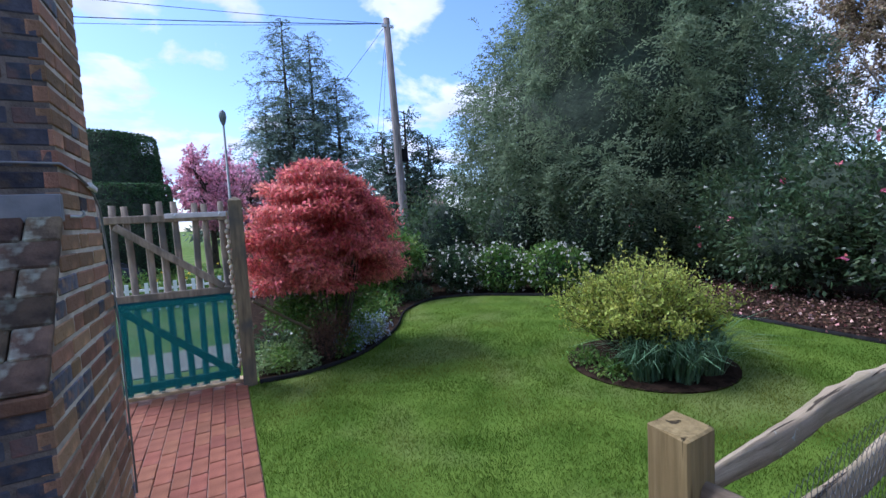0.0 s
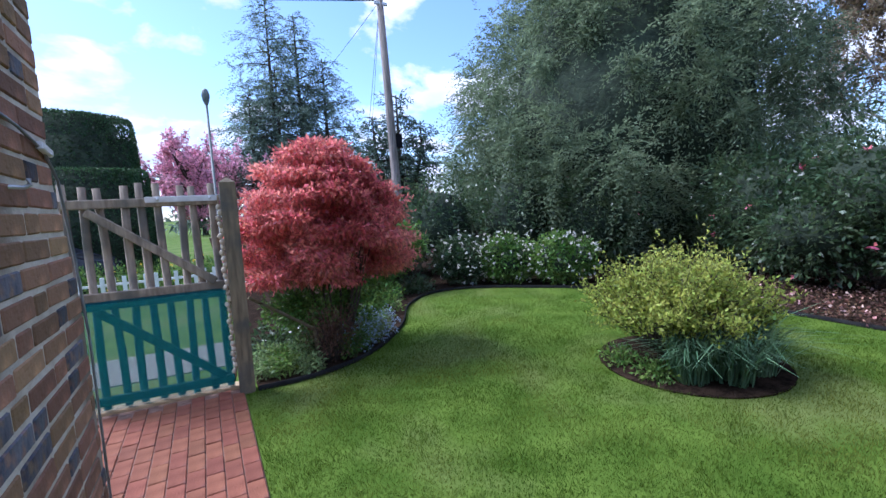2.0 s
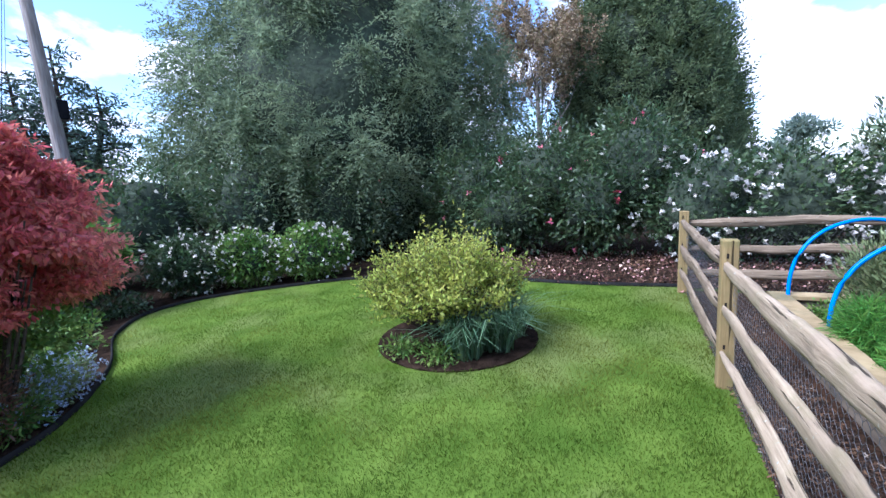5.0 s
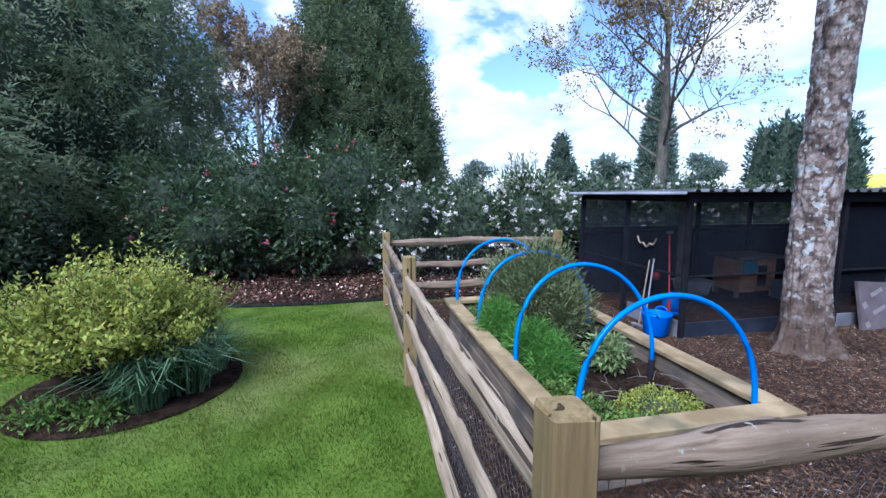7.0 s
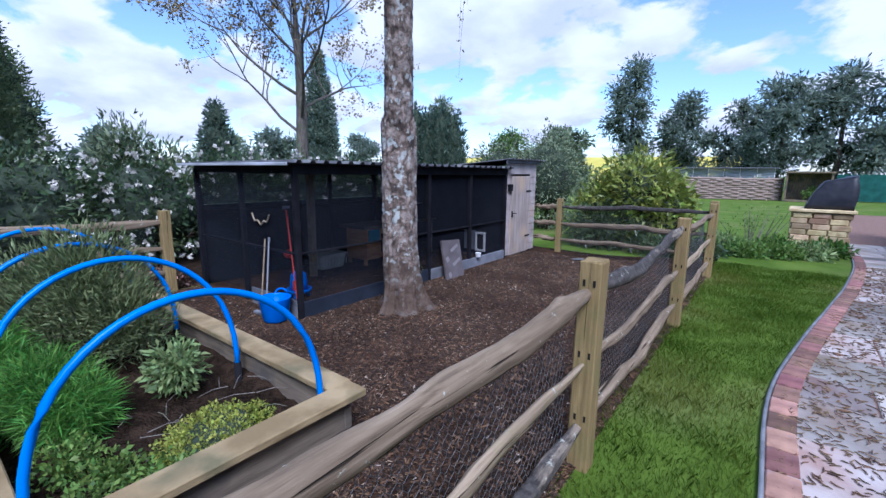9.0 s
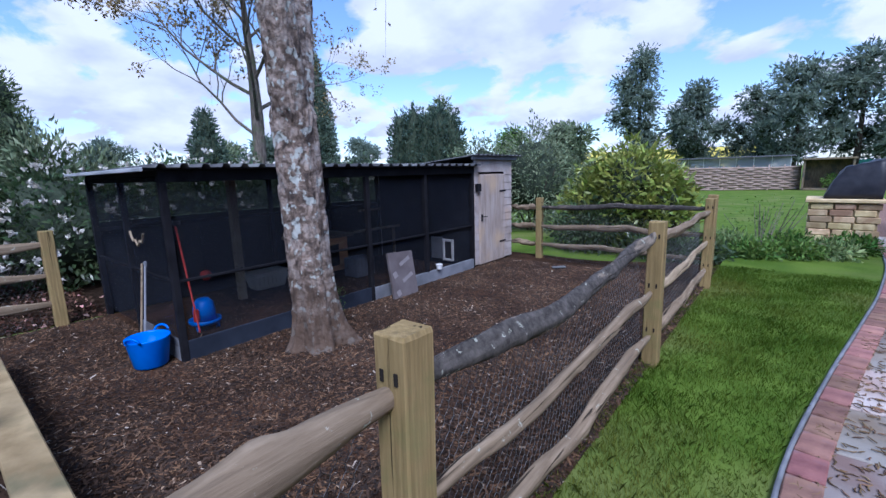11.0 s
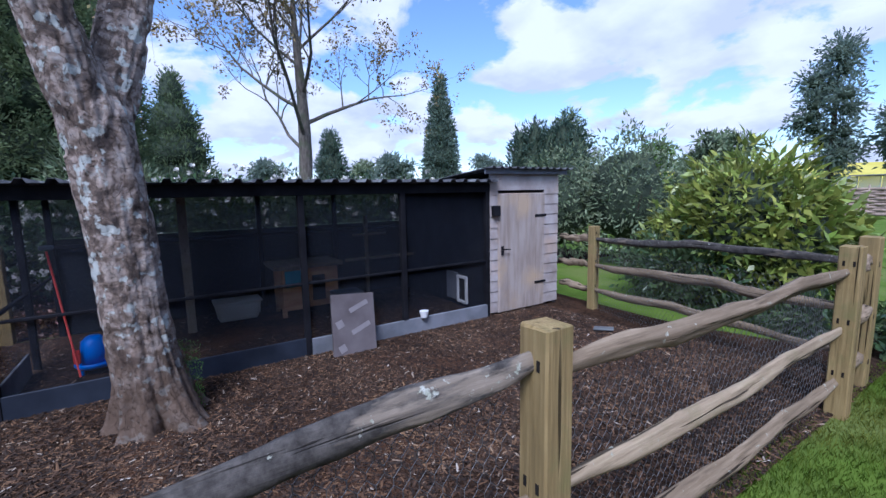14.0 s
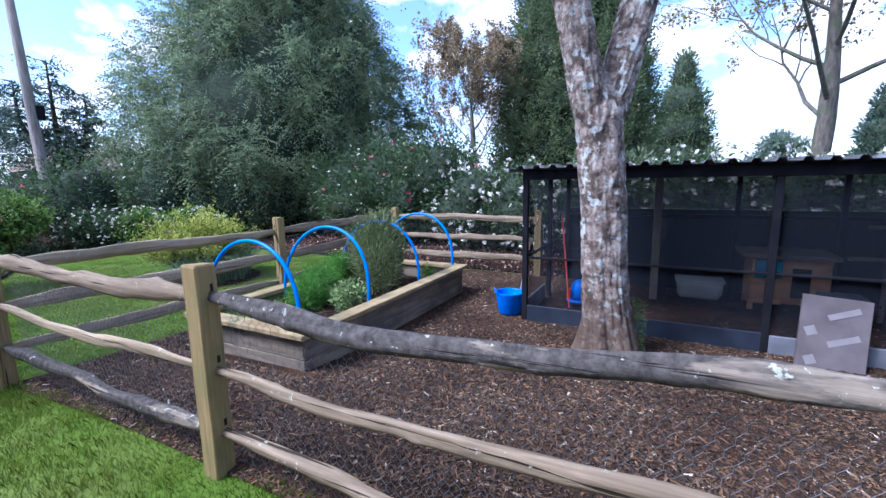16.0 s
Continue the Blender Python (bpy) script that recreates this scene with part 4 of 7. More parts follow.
fence_d = thing("post_and_rail_fence", "grey cleft timber post and rail fence before the laurel", "fence", YARD, "hen yard fences")
fence_post(fence_d, 0.06, -8.02, 1.16, 0.105, side="x", seed=51)
fence_post(fence_d, 2.64, -8.53, 1.06, 0.1, side="x", seed=52)
for k, z in enumerate((0.9, 0.58, 0.27)):
    rail(fence_d, (0.09, -8.03, z + 0.08), (2.61, -8.52, z), 55 + k, M_RAILDARK if k == 0 else M_RAIL, 0.042, 0.7, 0.014)
    rail(fence_d, (2.67, -8.53, z), (3.2, -8.55, z), 65 + k, M_RAIL, 0.048, 0.7, 0.01)
wire_net(fence_d, (0.12, -8.0), (2.58, -8.47), 0.03, 0.85)

# ---- raised bed ----
raised = thing("raised_bed", "weathered timber raised bed with a flat cap", "raised bed", YARD)
U0, U1, V0, V1, ZT = 1.02, 3.98, -0.57, -2.01, 0.39
for c, s, nm in (((U0 + 0.08, (V0 + V1) / 2, 0), (0.05, V0 - V1 - 0.1, 0), "end"), ((U1 - 0.08, (V0 + V1) / 2, 0), (0.05, V0 - V1 - 0.1, 0), "end"), (((U0 + U1) / 2, V0 - 0.08, 0), (U1 - U0 - 0.1, 0.05, 0), "side"), (((U0 + U1) / 2, V1 + 0.08, 0), (U1 - U0 - 0.1, 0.05, 0), "side")):
    for k in range(2):
        box("side_board", (c[0], c[1], 0.08 + 0.165 * k), (s[0], s[1], 0.16), M_BEDSIDE, raised, 0.006)
for c, s in (((U0 + 0.065, (V0 + V1) / 2, ZT - 0.02), (0.15, V0 - V1, 0.042)), ((U1 - 0.065, (V0 + V1) / 2, ZT - 0.02), (0.15, V0 - V1, 0.042)), (((U0 + U1) / 2, V0 - 0.065, ZT - 0.018), (U1 - U0 - 0.27, 0.15, 0.042)), (((U0 + U1) / 2, V1 + 0.065, ZT - 0.018), (U1 - U0 - 0.27, 0.15, 0.042))):
    box("cap_board", c, s, M_SLEEPER, raised, 0.006)
bm = bmesh.new()
bmesh.ops.create_grid(bm, x_segments=60, y_segments=30, size=0.5)
for q in bm.verts:
    q.co = Vector(((U0 + U1) / 2 + q.co.x * (U1 - U0 - 0.2), (V0 + V1) / 2 + q.co.y * (V0 - V1 - 0.2), 0.19 + 0.05 * noise.noise(q.co * 9) + 0.03 * noise.noise(q.co * 30)))
part("soil", bm, M_SOIL, raised, "dark crumbly soil with twigs", True)

for i, u in enumerate((1.17, 2.05, 3.0, 3.88)):
    h = thing("hoop", "bright blue plastic pipe hoop over the raised bed", "hoop", YARD, "blue hoops")
    n = 28
    pts = []
    for k in range(n + 1):
        a = math.pi * k / n
        pts.append((u + 0.05 * math.sin(a) + 0.06 * math.sin(a) * (i % 2), -1.265 + 0.565 * math.cos(a), 0.38 + (0.66 + 0.02 * (i % 2)) * math.sin(a) ** 0.85))
    pts = [(u, pts[0][1], 0.22)] + pts + [(u, pts[-1][1], 0.22)]
    tube_part("pipe", pts, [0.016] * len(pts), M_BLUE, h, 10)
    tube_part("sleeve", [(u, -1.83, 0.14), (u, -1.83, 0.3)], [0.024, 0.024], M_BLACKTIMBER, h, 8, label="black plastic sleeve")
    tube_part("sleeve", [(u, -0.70, 0.14), (u, -0.70, 0.3)], [0.024, 0.024], M_BLACKTIMBER, h, 8, label="black plastic sleeve")


def stems(name, centre, count, spread, height, radius, material, parent, seed):
    r = np.random.default_rng(seed)
    chunks = []
    for i in range(count):
        a = r.uniform(0, 6.28)
        s = spread * math.sqrt(r.random())
        top = np.array([centre[0] + math.cos(a) * s, centre[1] + math.sin(a) * s, centre[2] + height * r.uniform(0.7, 1)])
        base = np.array([centre[0] + math.cos(a) * s * 0.2, centre[1] + math.sin(a) * s * 0.2, centre[2]])
        mid = (base * 0.5 + top * 0.5) + r.normal(size=3) * 0.02
        chunks.append(tube([base, mid, top], [radius, radius * 0.7, radius * 0.35], 5, cap=False))
    v, f = merge(chunks)
    return tagged(from_arrays(name, v, f, material, parent, True), kind="stuff")


def shrub(name, label, category, m, blobs, count, length, width, material, stem=None, group="", flowers=None, core=0.0, **kw):
    t = thing(name, label, category, m, group)
    crown("foliage", blobs, count, length, width, material, t, core=core, **kw)
    if stem:
        stems("stem", stem[0], stem[1], stem[2], stem[3], stem[4], stem[5] if len(stem) > 5 else M_BARK, t, 5)
    if flowers:
        fm, fc, fs = flowers
        p, n = blob_points([(a_, b_, c_, d_ + 0.05, e_ + 0.05, f_ + 0.05) for a_, b_, c_, d_, e_, f_ in blobs], fc, 0.05)
        k = 7
        pp = np.repeat(p, k, 0) + rng.normal(size=(len(p) * k, 3)) * fs * 0.12
        v, f = leaf_arrays(pp, np.repeat(n, k, 0), fs * 0.6, fs * 0.55, 0, 0.3, 0.9)
        tagged(from_arrays("blossom", v, f, fm, t), kind="stuff")
    return t


# herbs in the bed (yard coordinates)
shrub("rosemary_bush", "grey-green upright rosemary bush in the raised bed", "shrub", YARD, [(2.95, -1.3, 0.7, 0.34, 0.34, 0.46), (3.2, -1.1, 0.66, 0.28, 0.3, 0.36), (2.75, -1.45, 0.55, 0.22, 0.25, 0.3)], 16000, 0.06, 0.012, L_ROSE, ((3.05, -1.3, 0.2), 14, 0.3, 0.5, 0.012), jitter=0.5, droop=-0.9, shell=0.8)
shrub("fennel_plant", "feathery bright green fennel clump in the raised bed", "plant", YARD, [(2.3, -0.93, 0.38, 0.26, 0.2, 0.2), (2.8, -0.83, 0.42, 0.22, 0.16, 0.22), (2.08, -1.0, 0.33, 0.18, 0.18, 0.16)], 17000, 0.09, 0.006, L_FENNEL, ((2.4, -0.92, 0.2), 14, 0.22, 0.2, 0.005), jitter=0.9, shell=0.9, low=0.18)
shrub("sage_plant", "pale green leafy sage plant in the raised bed", "plant", YARD, [(2.15, -1.5, 0.36, 0.17, 0.15, 0.15)], 800, 0.06, 0.022, L_PALE, ((2.15, -1.5, 0.2), 8, 0.1, 0.15, 0.005), shell=0.9, low=0.18)
shrub("thyme_mound", "low yellow-green thyme mound spilling in the raised bed", "plant", YARD, [(1.42, -1.42, 0.24, 0.2, 0.26, 0.12)], 6000, 0.018, 0.012, L_SPIR, None, shell=0.3, low=0.18, core=0.8)
for k, (u, v) in enumerate(((1.3, -0.85), (1.5, -1.0), (1.75, -0.9), (3.7, -0.9), (3.8, -1.5), (1.28, -1.12))):
    shrub("oregano_plant", "small leafy green herb in the raised bed", "plant", YARD, [(u, v, 0.25, 0.13, 0.13, 0.10 + 0.05 * (k in (3, 4)))], 700, 0.03, 0.018, L_GREEN, None, "herbs", shell=0.9, low=0.18)
r = np.random.default_rng(3)
tw = []
for k in range(40):
    p = np.array([r.uniform(1.2, 2.6), r.uniform(-1.85, -0.9), 0.225])
    q = p + np.array([r.uniform(-0.25, 0.25), r.uniform(-0.25, 0.25), r.uniform(0, 0.03)])
    tw.append(tube([p, (p + q) / 2 + np.array([0, 0, 0.015]), q], [0.003, 0.0025, 0.0015], 4))
v, f = merge(tw)
lit = from_arrays("twig_litter", v, f, M_BARKG)
lit.matrix_world = YARD
tagged(lit, "dry twigs lying on the raised bed soil", "twigs", kind="stuff")

# ---- bark chips ----
def chips(name, count, poly_test, bounds, label, m=HOME, z=0.02, size=0.0165):
    x = rng.uniform(bounds[0], bounds[1], count)
    y = rng.uniform(bounds[2], bounds[3], count)
    k = poly_test(x, y)
    x, y = x[k], y[k]
    n = len(x)
    ln = size * rng.uniform(0.4, 1.0, n) * rng.choice([0.6, 1.0, 1.7], n, p=[0.42, 0.43, 0.15])
    wd = np.minimum(ln * rng.uniform(0.12, 0.5, n), 0.008)
    a = rng.uniform(0, 6.28, n)
    tilt = rng.uniform(-0.35, 0.35, n)
    tx = np.stack([np.cos(a), np.sin(a), tilt], 1) * ln[:, None]
    ty = np.stack([-np.sin(a), np.cos(a), rng.uniform(-0.3, 0.3, n)], 1) * wd[:, None]
    wp = np.array(m)[:2, :2] @ np.stack([x, y]) + np.array(m)[:2, 3:4]
    c = np.stack([x, y, z + 0.003 + np.abs(tilt) * ln * 0.7 + rise(wp[0], wp[1])], 1)
    mid_up = np.array([0, 0, 1.0]) * (0.003 + 0.12 * wd)[:, None]
    bend = ty * rng.uniform(-0.8, 0.8, n)[:, None]
    v = np.stack([c - tx - ty, c - tx * 0.9 + mid_up, c - tx + ty, c + tx - ty * 0.5 + bend, c + tx * 0.9 + mid_up + bend, c + tx + ty * 0.6 + bend], 1).reshape(-1, 3)
    i = np.arange(n)[:, None] * 6
    f = np.concatenate([np.concatenate([i + w for w in q], 1) for q in ((0, 3, 4, 1), (1, 4, 5, 2))])
    ob = from_arrays(name, v, f, M_CHIP)
    ob.matrix_world = m
    return tagged(ob, label, "bark chips", kind="stuff")


free = lambda u, v: ~((u > 0.98) & (u < 4.12) & (v < -0.56) & (v > -2.02)) & ~((u > 3.15) & (v < -3.05))
chips("bark_chips", 270000, lambda u, v: free(u, v) & (rng.random(len(u)) < 1.15 - 0.13 * u), (0.0, 5.3, -8.2, -0.02), "loose brown bark chips on the hen yard floor", YARD)
chips("bark_chips", 3500, lambda u, v: (u > 3.25), (3.2, 5.2, -7.3, -3.1), "brown litter on the floor of the hen run", YARD, size=0.025)

# ---- hen run ----
run = thing("hen_run", "black-netted timber hen run with corrugated roof", "hen run", YARD)
RF, RB, RA, RZ = 3.15, 5.3, -3.02, -7.28
for v in (-3.05, -5.13, -6.15, -7.25):
    box("upright", (RF, v, 0.8), (0.055, 0.055, 1.6), M_BLACKTIMBER, run)
    box("upright", (RB, v, 0.78), (0.055, 0.055, 1.56), M_BLACKTIMBER, run)
box("upright", (4.2, -3.05, 0.8), (0.05, 0.05, 1.58), M_BLACKTIMBER, run)
box("inner_post", (4.6, -4.25, 0.8), (0.085, 0.085, 1.6), M_RAILPALE, run, label="pale round inner post")
box("front_beam", (RF, (RA + RZ) / 2, 1.55), (0.06, RA - RZ, 0.1), M_BLACKTIMBER, run)
box("side_beam", ((RF + RB) / 2, -3.05, 1.55), (RB - RF, 0.05, 0.09), M_BLACKTIMBER, run)
box("mid_rail", (RF, (RA + RZ) / 2, 0.7), (0.03, RA - RZ, 0.022), M_BLACKTIMBER, run)
box("mid_rail", ((RF + RB) / 2, -3.05, 0.7), (RB - RF, 0.03, 0.025), M_BLACKTIMBER, run)
box("skirt_board", (RF - 0.012, -4.1, 0.09), (0.02, 2.05, 0.2), M_SKIRT, run, label="black sheet skirting")
box("gravel_board", (RF - 0.014, -6.2, 0.085), (0.03, 2.08, 0.18), M_GREYBOARD, run, label="grey gravel board")
box("gravel_board", (3.62, -3.03, 0.1), (0.9, 0.02, 0.22), M_GREYBOARD, run, label="grey gravel board")
for nm, c, s, mt in (("front_net", (RF + 0.03, (RA + RZ) / 2, 0.85), (0.004, RA - RZ - 0.05, 1.4), M_NET), ("side_net", ((RF + RB) / 2, -3.02, 0.85), (RB - RF - 0.05, 0.004, 1.4), M_NET), ("back_screen", (RB + 0.03, (RA + RZ) / 2, 0.55), (0.004, RA - RZ, 1.06), M_NETBACK), ("back_net", (RB + 0.03, (RA + RZ) / 2, 1.32), (0.004, RA - RZ, 0.46), M_NETUP)):
    box(nm, c, s, mt, run, 0)
box("back_rail", (RB - 0.02, (RA + RZ) / 2, 1.0), (0.04, RA - RZ, 0.04), M_BLACKTIMBER, run)


def corrugated(name, x0, x1, y0, y1, za, zb, pitch, amp, material, parent, label=""):
    """A box-ridged sheet whose ridges run along x and repeat along y."""
    ys, zs = [], []
    y = y0
    while y > y1:
        for dy, dz in ((0, 0), (0.55, 0), (0.65, 1), (0.9, 1)):
            ys.append(y - dy * pitch)
            zs.append(dz * amp)
        y -= pitch
    v, f = [], []
    for i, (yy, dz) in enumerate(zip(ys, zs)):
        for x, z in ((x0, za), (x1, zb)):
            v += [(x, yy, z + dz), (x, yy, z + dz - 0.004)]
    for i in range(len(ys) - 1):
        b, c = i * 4, i * 4 + 4
        f += [(b, b + 2, c + 2, c), (b + 1, c + 1, c + 3, b + 3), (b, c, c + 1, b + 1), (b + 2, b + 3, c + 3, c + 2)]
    return tagged(from_arrays(name, v, f, material, parent), label)


corrugated("roof_sheet", RF - 0.13, RB + 0.2, RA + 0.12, RZ - 0.05, 1.615, 1.60, 0.16, 0.03, M_ROOF, run, "grey corrugated roof sheet")
box("roof_edge", ((RF + RB) / 2 + 0.03, RA + 0.125, 1.6), (RB - RF + 0.3, 0.02, 0.03), M_ROOFEDGE, run, label="pale roof edge trim")

coop = thing("hen_coop", "orange timber hen house with a teal pop door", "hen coop", YARD)
box("body", (4.75, -5.35, 0.36), (0.5, 0.28, 0.5), M_COOP, coop)
box("body_bay", (4.78, -5.7, 0.36), (0.45, 0.42, 0.5), M_COOP, coop)
box("roof", (4.75, -5.53, 0.645), (0.62, 0.84, 0.045), M_RAIL, coop)
box("pop_door", (4.49, -5.36, 0.5), (0.02, 0.24, 0.2), M_COOPTEAL, coop, label="teal painted door")
# dark panel on the front paints the shaded inside of the coop
box("opening", (4.549, -5.66, 0.35), (0.012, 0.16, 0.32), M_DARK, coop)
for a_, b_ in ((-5.23, 0), (-5.88, 0)):
    for u_ in (4.56, 4.94):
        box("leg", (u_, a_, 0.08), (0.05, 0.05, 0.16), M_COOP, coop)
tub = thing("nest_tub", "cream plastic tub on the hen run floor", "tub", YARD)
bm = bmesh.new()
add_box(bm, (4.9, -4.75, 0.13), (0.3, 0.5, 0.22), 0.03)
for q in bm.verts:
    if q.co.z < 0.1:
        q.co.x = 4.9 + (q.co.x - 4.9) * 0.85
        q.co.y = -4.75 + (q.co.y + 4.75) * 0.88
part("body", bm, M_CREAM, tub)
for k in range(9):
    box("rib", (4.745, -4.98 + 0.058 * k, 0.15), (0.012, 0.008, 0.12), M_CREAM, tub, 0)
box("rim", (4.9, -4.75, 0.245), (0.33, 0.53, 0.02), M_CREAM, tub)
lad = thing("perch_ladder", "pale timber perch frame in the hen run", "ladder", YARD)
box("upright", (4.5, -6.3, 0.62), (0.04, 0.04, 1.2), M_RAIL, lad)
box("upright", (4.5, -6.85, 0.35), (0.04, 0.04, 0.65), M_RAIL, lad)
box("perch", (4.5, -6.35, 0.98), (0.04, 0.45, 0.03), M_RAIL, lad)
box("perch", (4.5, -6.5, 0.66), (0.04, 1.0, 0.035), M_RAIL, lad)
crate = thing("grey_crate", "grey-blue wire crate in the hen run", "crate", YARD)
box("body", (4.35, -5.95, 0.16), (0.3, 0.35, 0.28), M_GREYBOARD, crate, 0.01)
for k in range(5):
    box("wire", (4.195, -5.8 - 0.07 * k, 0.17), (0.008, 0.008, 0.27), M_WIRE, crate, 0)
bowl = thing("feed_cup", "small white feeding cup hung on the netting", "cup", YARD)
bm = bmesh.new()
bmesh.ops.create_cone(bm, cap_ends=True, segments=16, radius1=0.035, radius2=0.05, depth=0.07)
bmesh.ops.translate(bm, vec=(RF - 0.05, -6.35, 0.215), verts=bm.verts)
part("cup", bm, M_WHITE, bowl)
flap = thing("pop_hatch", "white framed pop hatch in the dark shed side", "hatch", YARD @ pose(0, 0.11, 0))
for c, s in (((3.62, -7.33, 0.43), (0.2, 0.03, 0.035)), ((3.62, -7.33, 0.11), (0.2, 0.03, 0.035)), ((3.53, -7.33, 0.27), (0.035, 0.03, 0.35)), ((3.71, -7.33, 0.27), (0.035, 0.03, 0.35))):
    box("frame", c, s, M_WHITE, flap)
# dark panel paints the shade behind the hatch frame
box("opening", (3.62, -7.34, 0.27), (0.15, 0.01, 0.29), M_DARK, flap, 0)
box("slide_board", (3.86, -7.34, 0.29), (0.25, 0.02, 0.36), M_GREYBOARD, flap)

# ---- shed ----
shed = thing("shed", "small limewashed timber shed with a monopitch roof", "shed", YARD @ pose(0, 0.12, 0))
S0, S1 = -7.4, -8.54
for k in range(13):
    z = 0.06 + 0.128 * k
    tilt = Euler((0, radians(4), 0)).to_matrix().to_4x4()
    for a_, b_ in (((S0 - 0.005), -7.52), (-8.28, S1)):
        if z < 1.55:
            box("weatherboard", (RF - 0.015, (a_ + b_) / 2, z + 0.06), (0.018, abs(a_ - b_), 0.134), M_SHED, shed, 0.003, tilt)
for z in (1.565, 1.66):
    box("weatherboard", (RF - 0.015, (S0 + S1) / 2, z), (0.018, S0 - S1, 0.1), M_SHED, shed, 0.003)
box("side_wall", ((RF + RB) / 2, S0 - 0.02, 0.8), (RB - RF, 0.03, 1.6), M_BLACKTIMBER, shed, label="dark stained side boards")
box("side_wall", ((RF + RB) / 2, S1 + 0.02, 0.83), (RB - RF, 0.03, 1.66), M_SHED, shed)
box("back_wall", (RB - 0.02, (S0 + S1) / 2, 0.75), (0.03, S0 - S1, 1.5), M_SHED, shed)
door = box("door", (RF - 0.02, -7.9, 0.76), (0.03, 0.76, 1.44), M_DOOR, shed, 0.004, label="pale boarded door")
for k in range(5):
    box("door_board", (RF - 0.038, -7.9 + 0.3 - 0.15 * k, 0.76), (0.012, 0.146, 1.42), M_DOOR, door, 0.003)
box("door_lock", (RF - 0.052, -7.57, 0.8), (0.02, 0.035, 0.11), M_BLACKTIMBER, door, label="black rim lock")
tube_part("door_handle", [(RF - 0.06, -7.565, 0.82), (RF - 0.09, -7.57, 0.82), (RF - 0.09, -7.66, 0.815)], [0.008] * 3, M_BLACKTIMBER, door, 6)
for z in (0.35, 1.2):
    box("hinge", (RF - 0.05, -8.2, z), (0.008, 0.2, 0.03), M_BLACKTIMBER, door)
box("wall_box", (RF - 0.05, -7.47, 1.28), (0.07, 0.09, 0.12), M_BLACKTIMBER, shed, label="small black box")
for z in (1.73,):
    box("fascia", (RF - 0.06, (S0 + S1) / 2, z + 0.005), (0.03, S0 - S1 + 0.2, 0.06), M_GREYBOARD, shed)
corrugated("roof_sheet", RF - 0.14, RB + 0.12, S0 + 0.12, S1 - 0.14, 1.77, 1.56, 0.12, 0.022, M_ROOF, shed, "grey corrugated roof sheet")

# ---- loose things in the yard ----
bd = thing("insulation_board", "brown printed insulation board leaning on the run", "board", YARD)
tl = Euler((radians(4), radians(14), 0)).to_matrix().to_4x4()
box("board", (RF - 0.13, -5.53, 0.28), (0.04, 0.42, 0.57), M_BOARD, bd, 0.003, tl)
for dy, dz, w_, h_ in ((-0.06, 0.16, 0.2, 0.045), (-0.06, -0.04, 0.2, 0.045), (0.14, 0.02, 0.07, 0.07), (0.14, -0.2, 0.07, 0.07)):
    box("print_mark", (RF - 0.13 - 0.0215 + 0.24 * dz, -5.53 + dy, 0.28 + dz), (0.003, w_, h_), M_PRINT, bd, 0, tl @ Euler((radians(-25), 0, 0)).to_matrix().to_4x4())


def bucket(m):
    t = thing("trug", "round bright blue flexible plastic trug with handles", "bucket", m)
    prof = [(0.0, 0.012), (0.125, 0.012), (0.14, 0.03), (0.178, 0.27), (0.184, 0.285), (0.172, 0.285), (0.166, 0.27), (0.13, 0.035), (0.0, 0.03)]
    n = 28
    v, f = [], []
    for k in range(n):
        a_ = 2 * math.pi * k / n
        v += [(rr * math.cos(a_), rr * math.sin(a_), zz) for rr, zz in prof]
    P_ = len(prof)
    for k in range(n):
        k2 = (k + 1) % n
        f += [(k * P_ + j, k2 * P_ + j, k2 * P_ + j + 1, k * P_ + j + 1) for j in range(P_ - 1)]
    from_arrays("tub", v, f, M_BLUEPL, t, True)
    for s_ in (-1, 1):
        tube_part("handle", [(0.07 * math.cos(q) * 1.0, s_ * (0.175 + 0.02 * math.sin(q)), 0.275 + 0.055 * math.sin(q)) for q in np.linspace(0, math.pi, 9)], [0.011] * 9, M_BLUEPL, t, 6)
    return t


bucket(YARD @ pose(3.28, -2.84, 0.02, 0, 0, 35) @ Matrix.Diagonal((0.88, 0.88, 0.9, 1)))


def pole_tool(name, label, a_, b_, head, material):
    t = thing(name, label, "garden tool", YARD)
    tube_part("shaft", [a_, b_], [0.008, 0.008], material, t, 8)
    for c, s, mt in head:
        box("head", c, s, mt, t, 0.006)
    return t


pole_tool("litter_scoop", "thin pale-handled litter scoop leaning on the run", (3.5, -2.86, 0.04), (3.55, -2.97, 0.80), [((3.5, -2.85, 0.04), (0.22, 0.05, 0.03), M_GREYBOARD), ((3.552, -2.975, 0.82), (0.022, 0.022, 0.05), M_GREYBOARD)], M_GREYBOARD)
pole_tool("lawn_rake", "grey-handled rake leaning on the run", (3.6, -2.86, 0.04), (3.62, -2.97, 0.82), [((3.6, -2.85, 0.035), (0.2, 0.05, 0.03), M_GREYBOARD)], M_RAIL)
pole_tool("garden_fork", "red-shafted garden fork standing in the hen run", (3.75, -3.4, 0.03), (3.72, -3.3, 1.1), [((3.72, -3.3, 1.13), (0.025, 0.09, 0.035), M_GREYBOARD), ((3.76, -3.39, 0.2), (0.025, 0.05, 0.12), M_RED)], M_RED)
antl = thing("wire_hook", "pale curved wire hook on the run side", "hook", YARD)
tube_part("hook", [(3.72 + 0.17 * q, -2.99, 0.98 + 0.08 * q * q - 0.02 * math.cos(9 * q)) for q in np.linspace(-1, 1, 13)], [0.009] * 13, M_RAILPALE, antl, 6)
drk = thing("poultry_drinker", "bright blue plastic poultry drinker on three feet", "drinker", YARD)
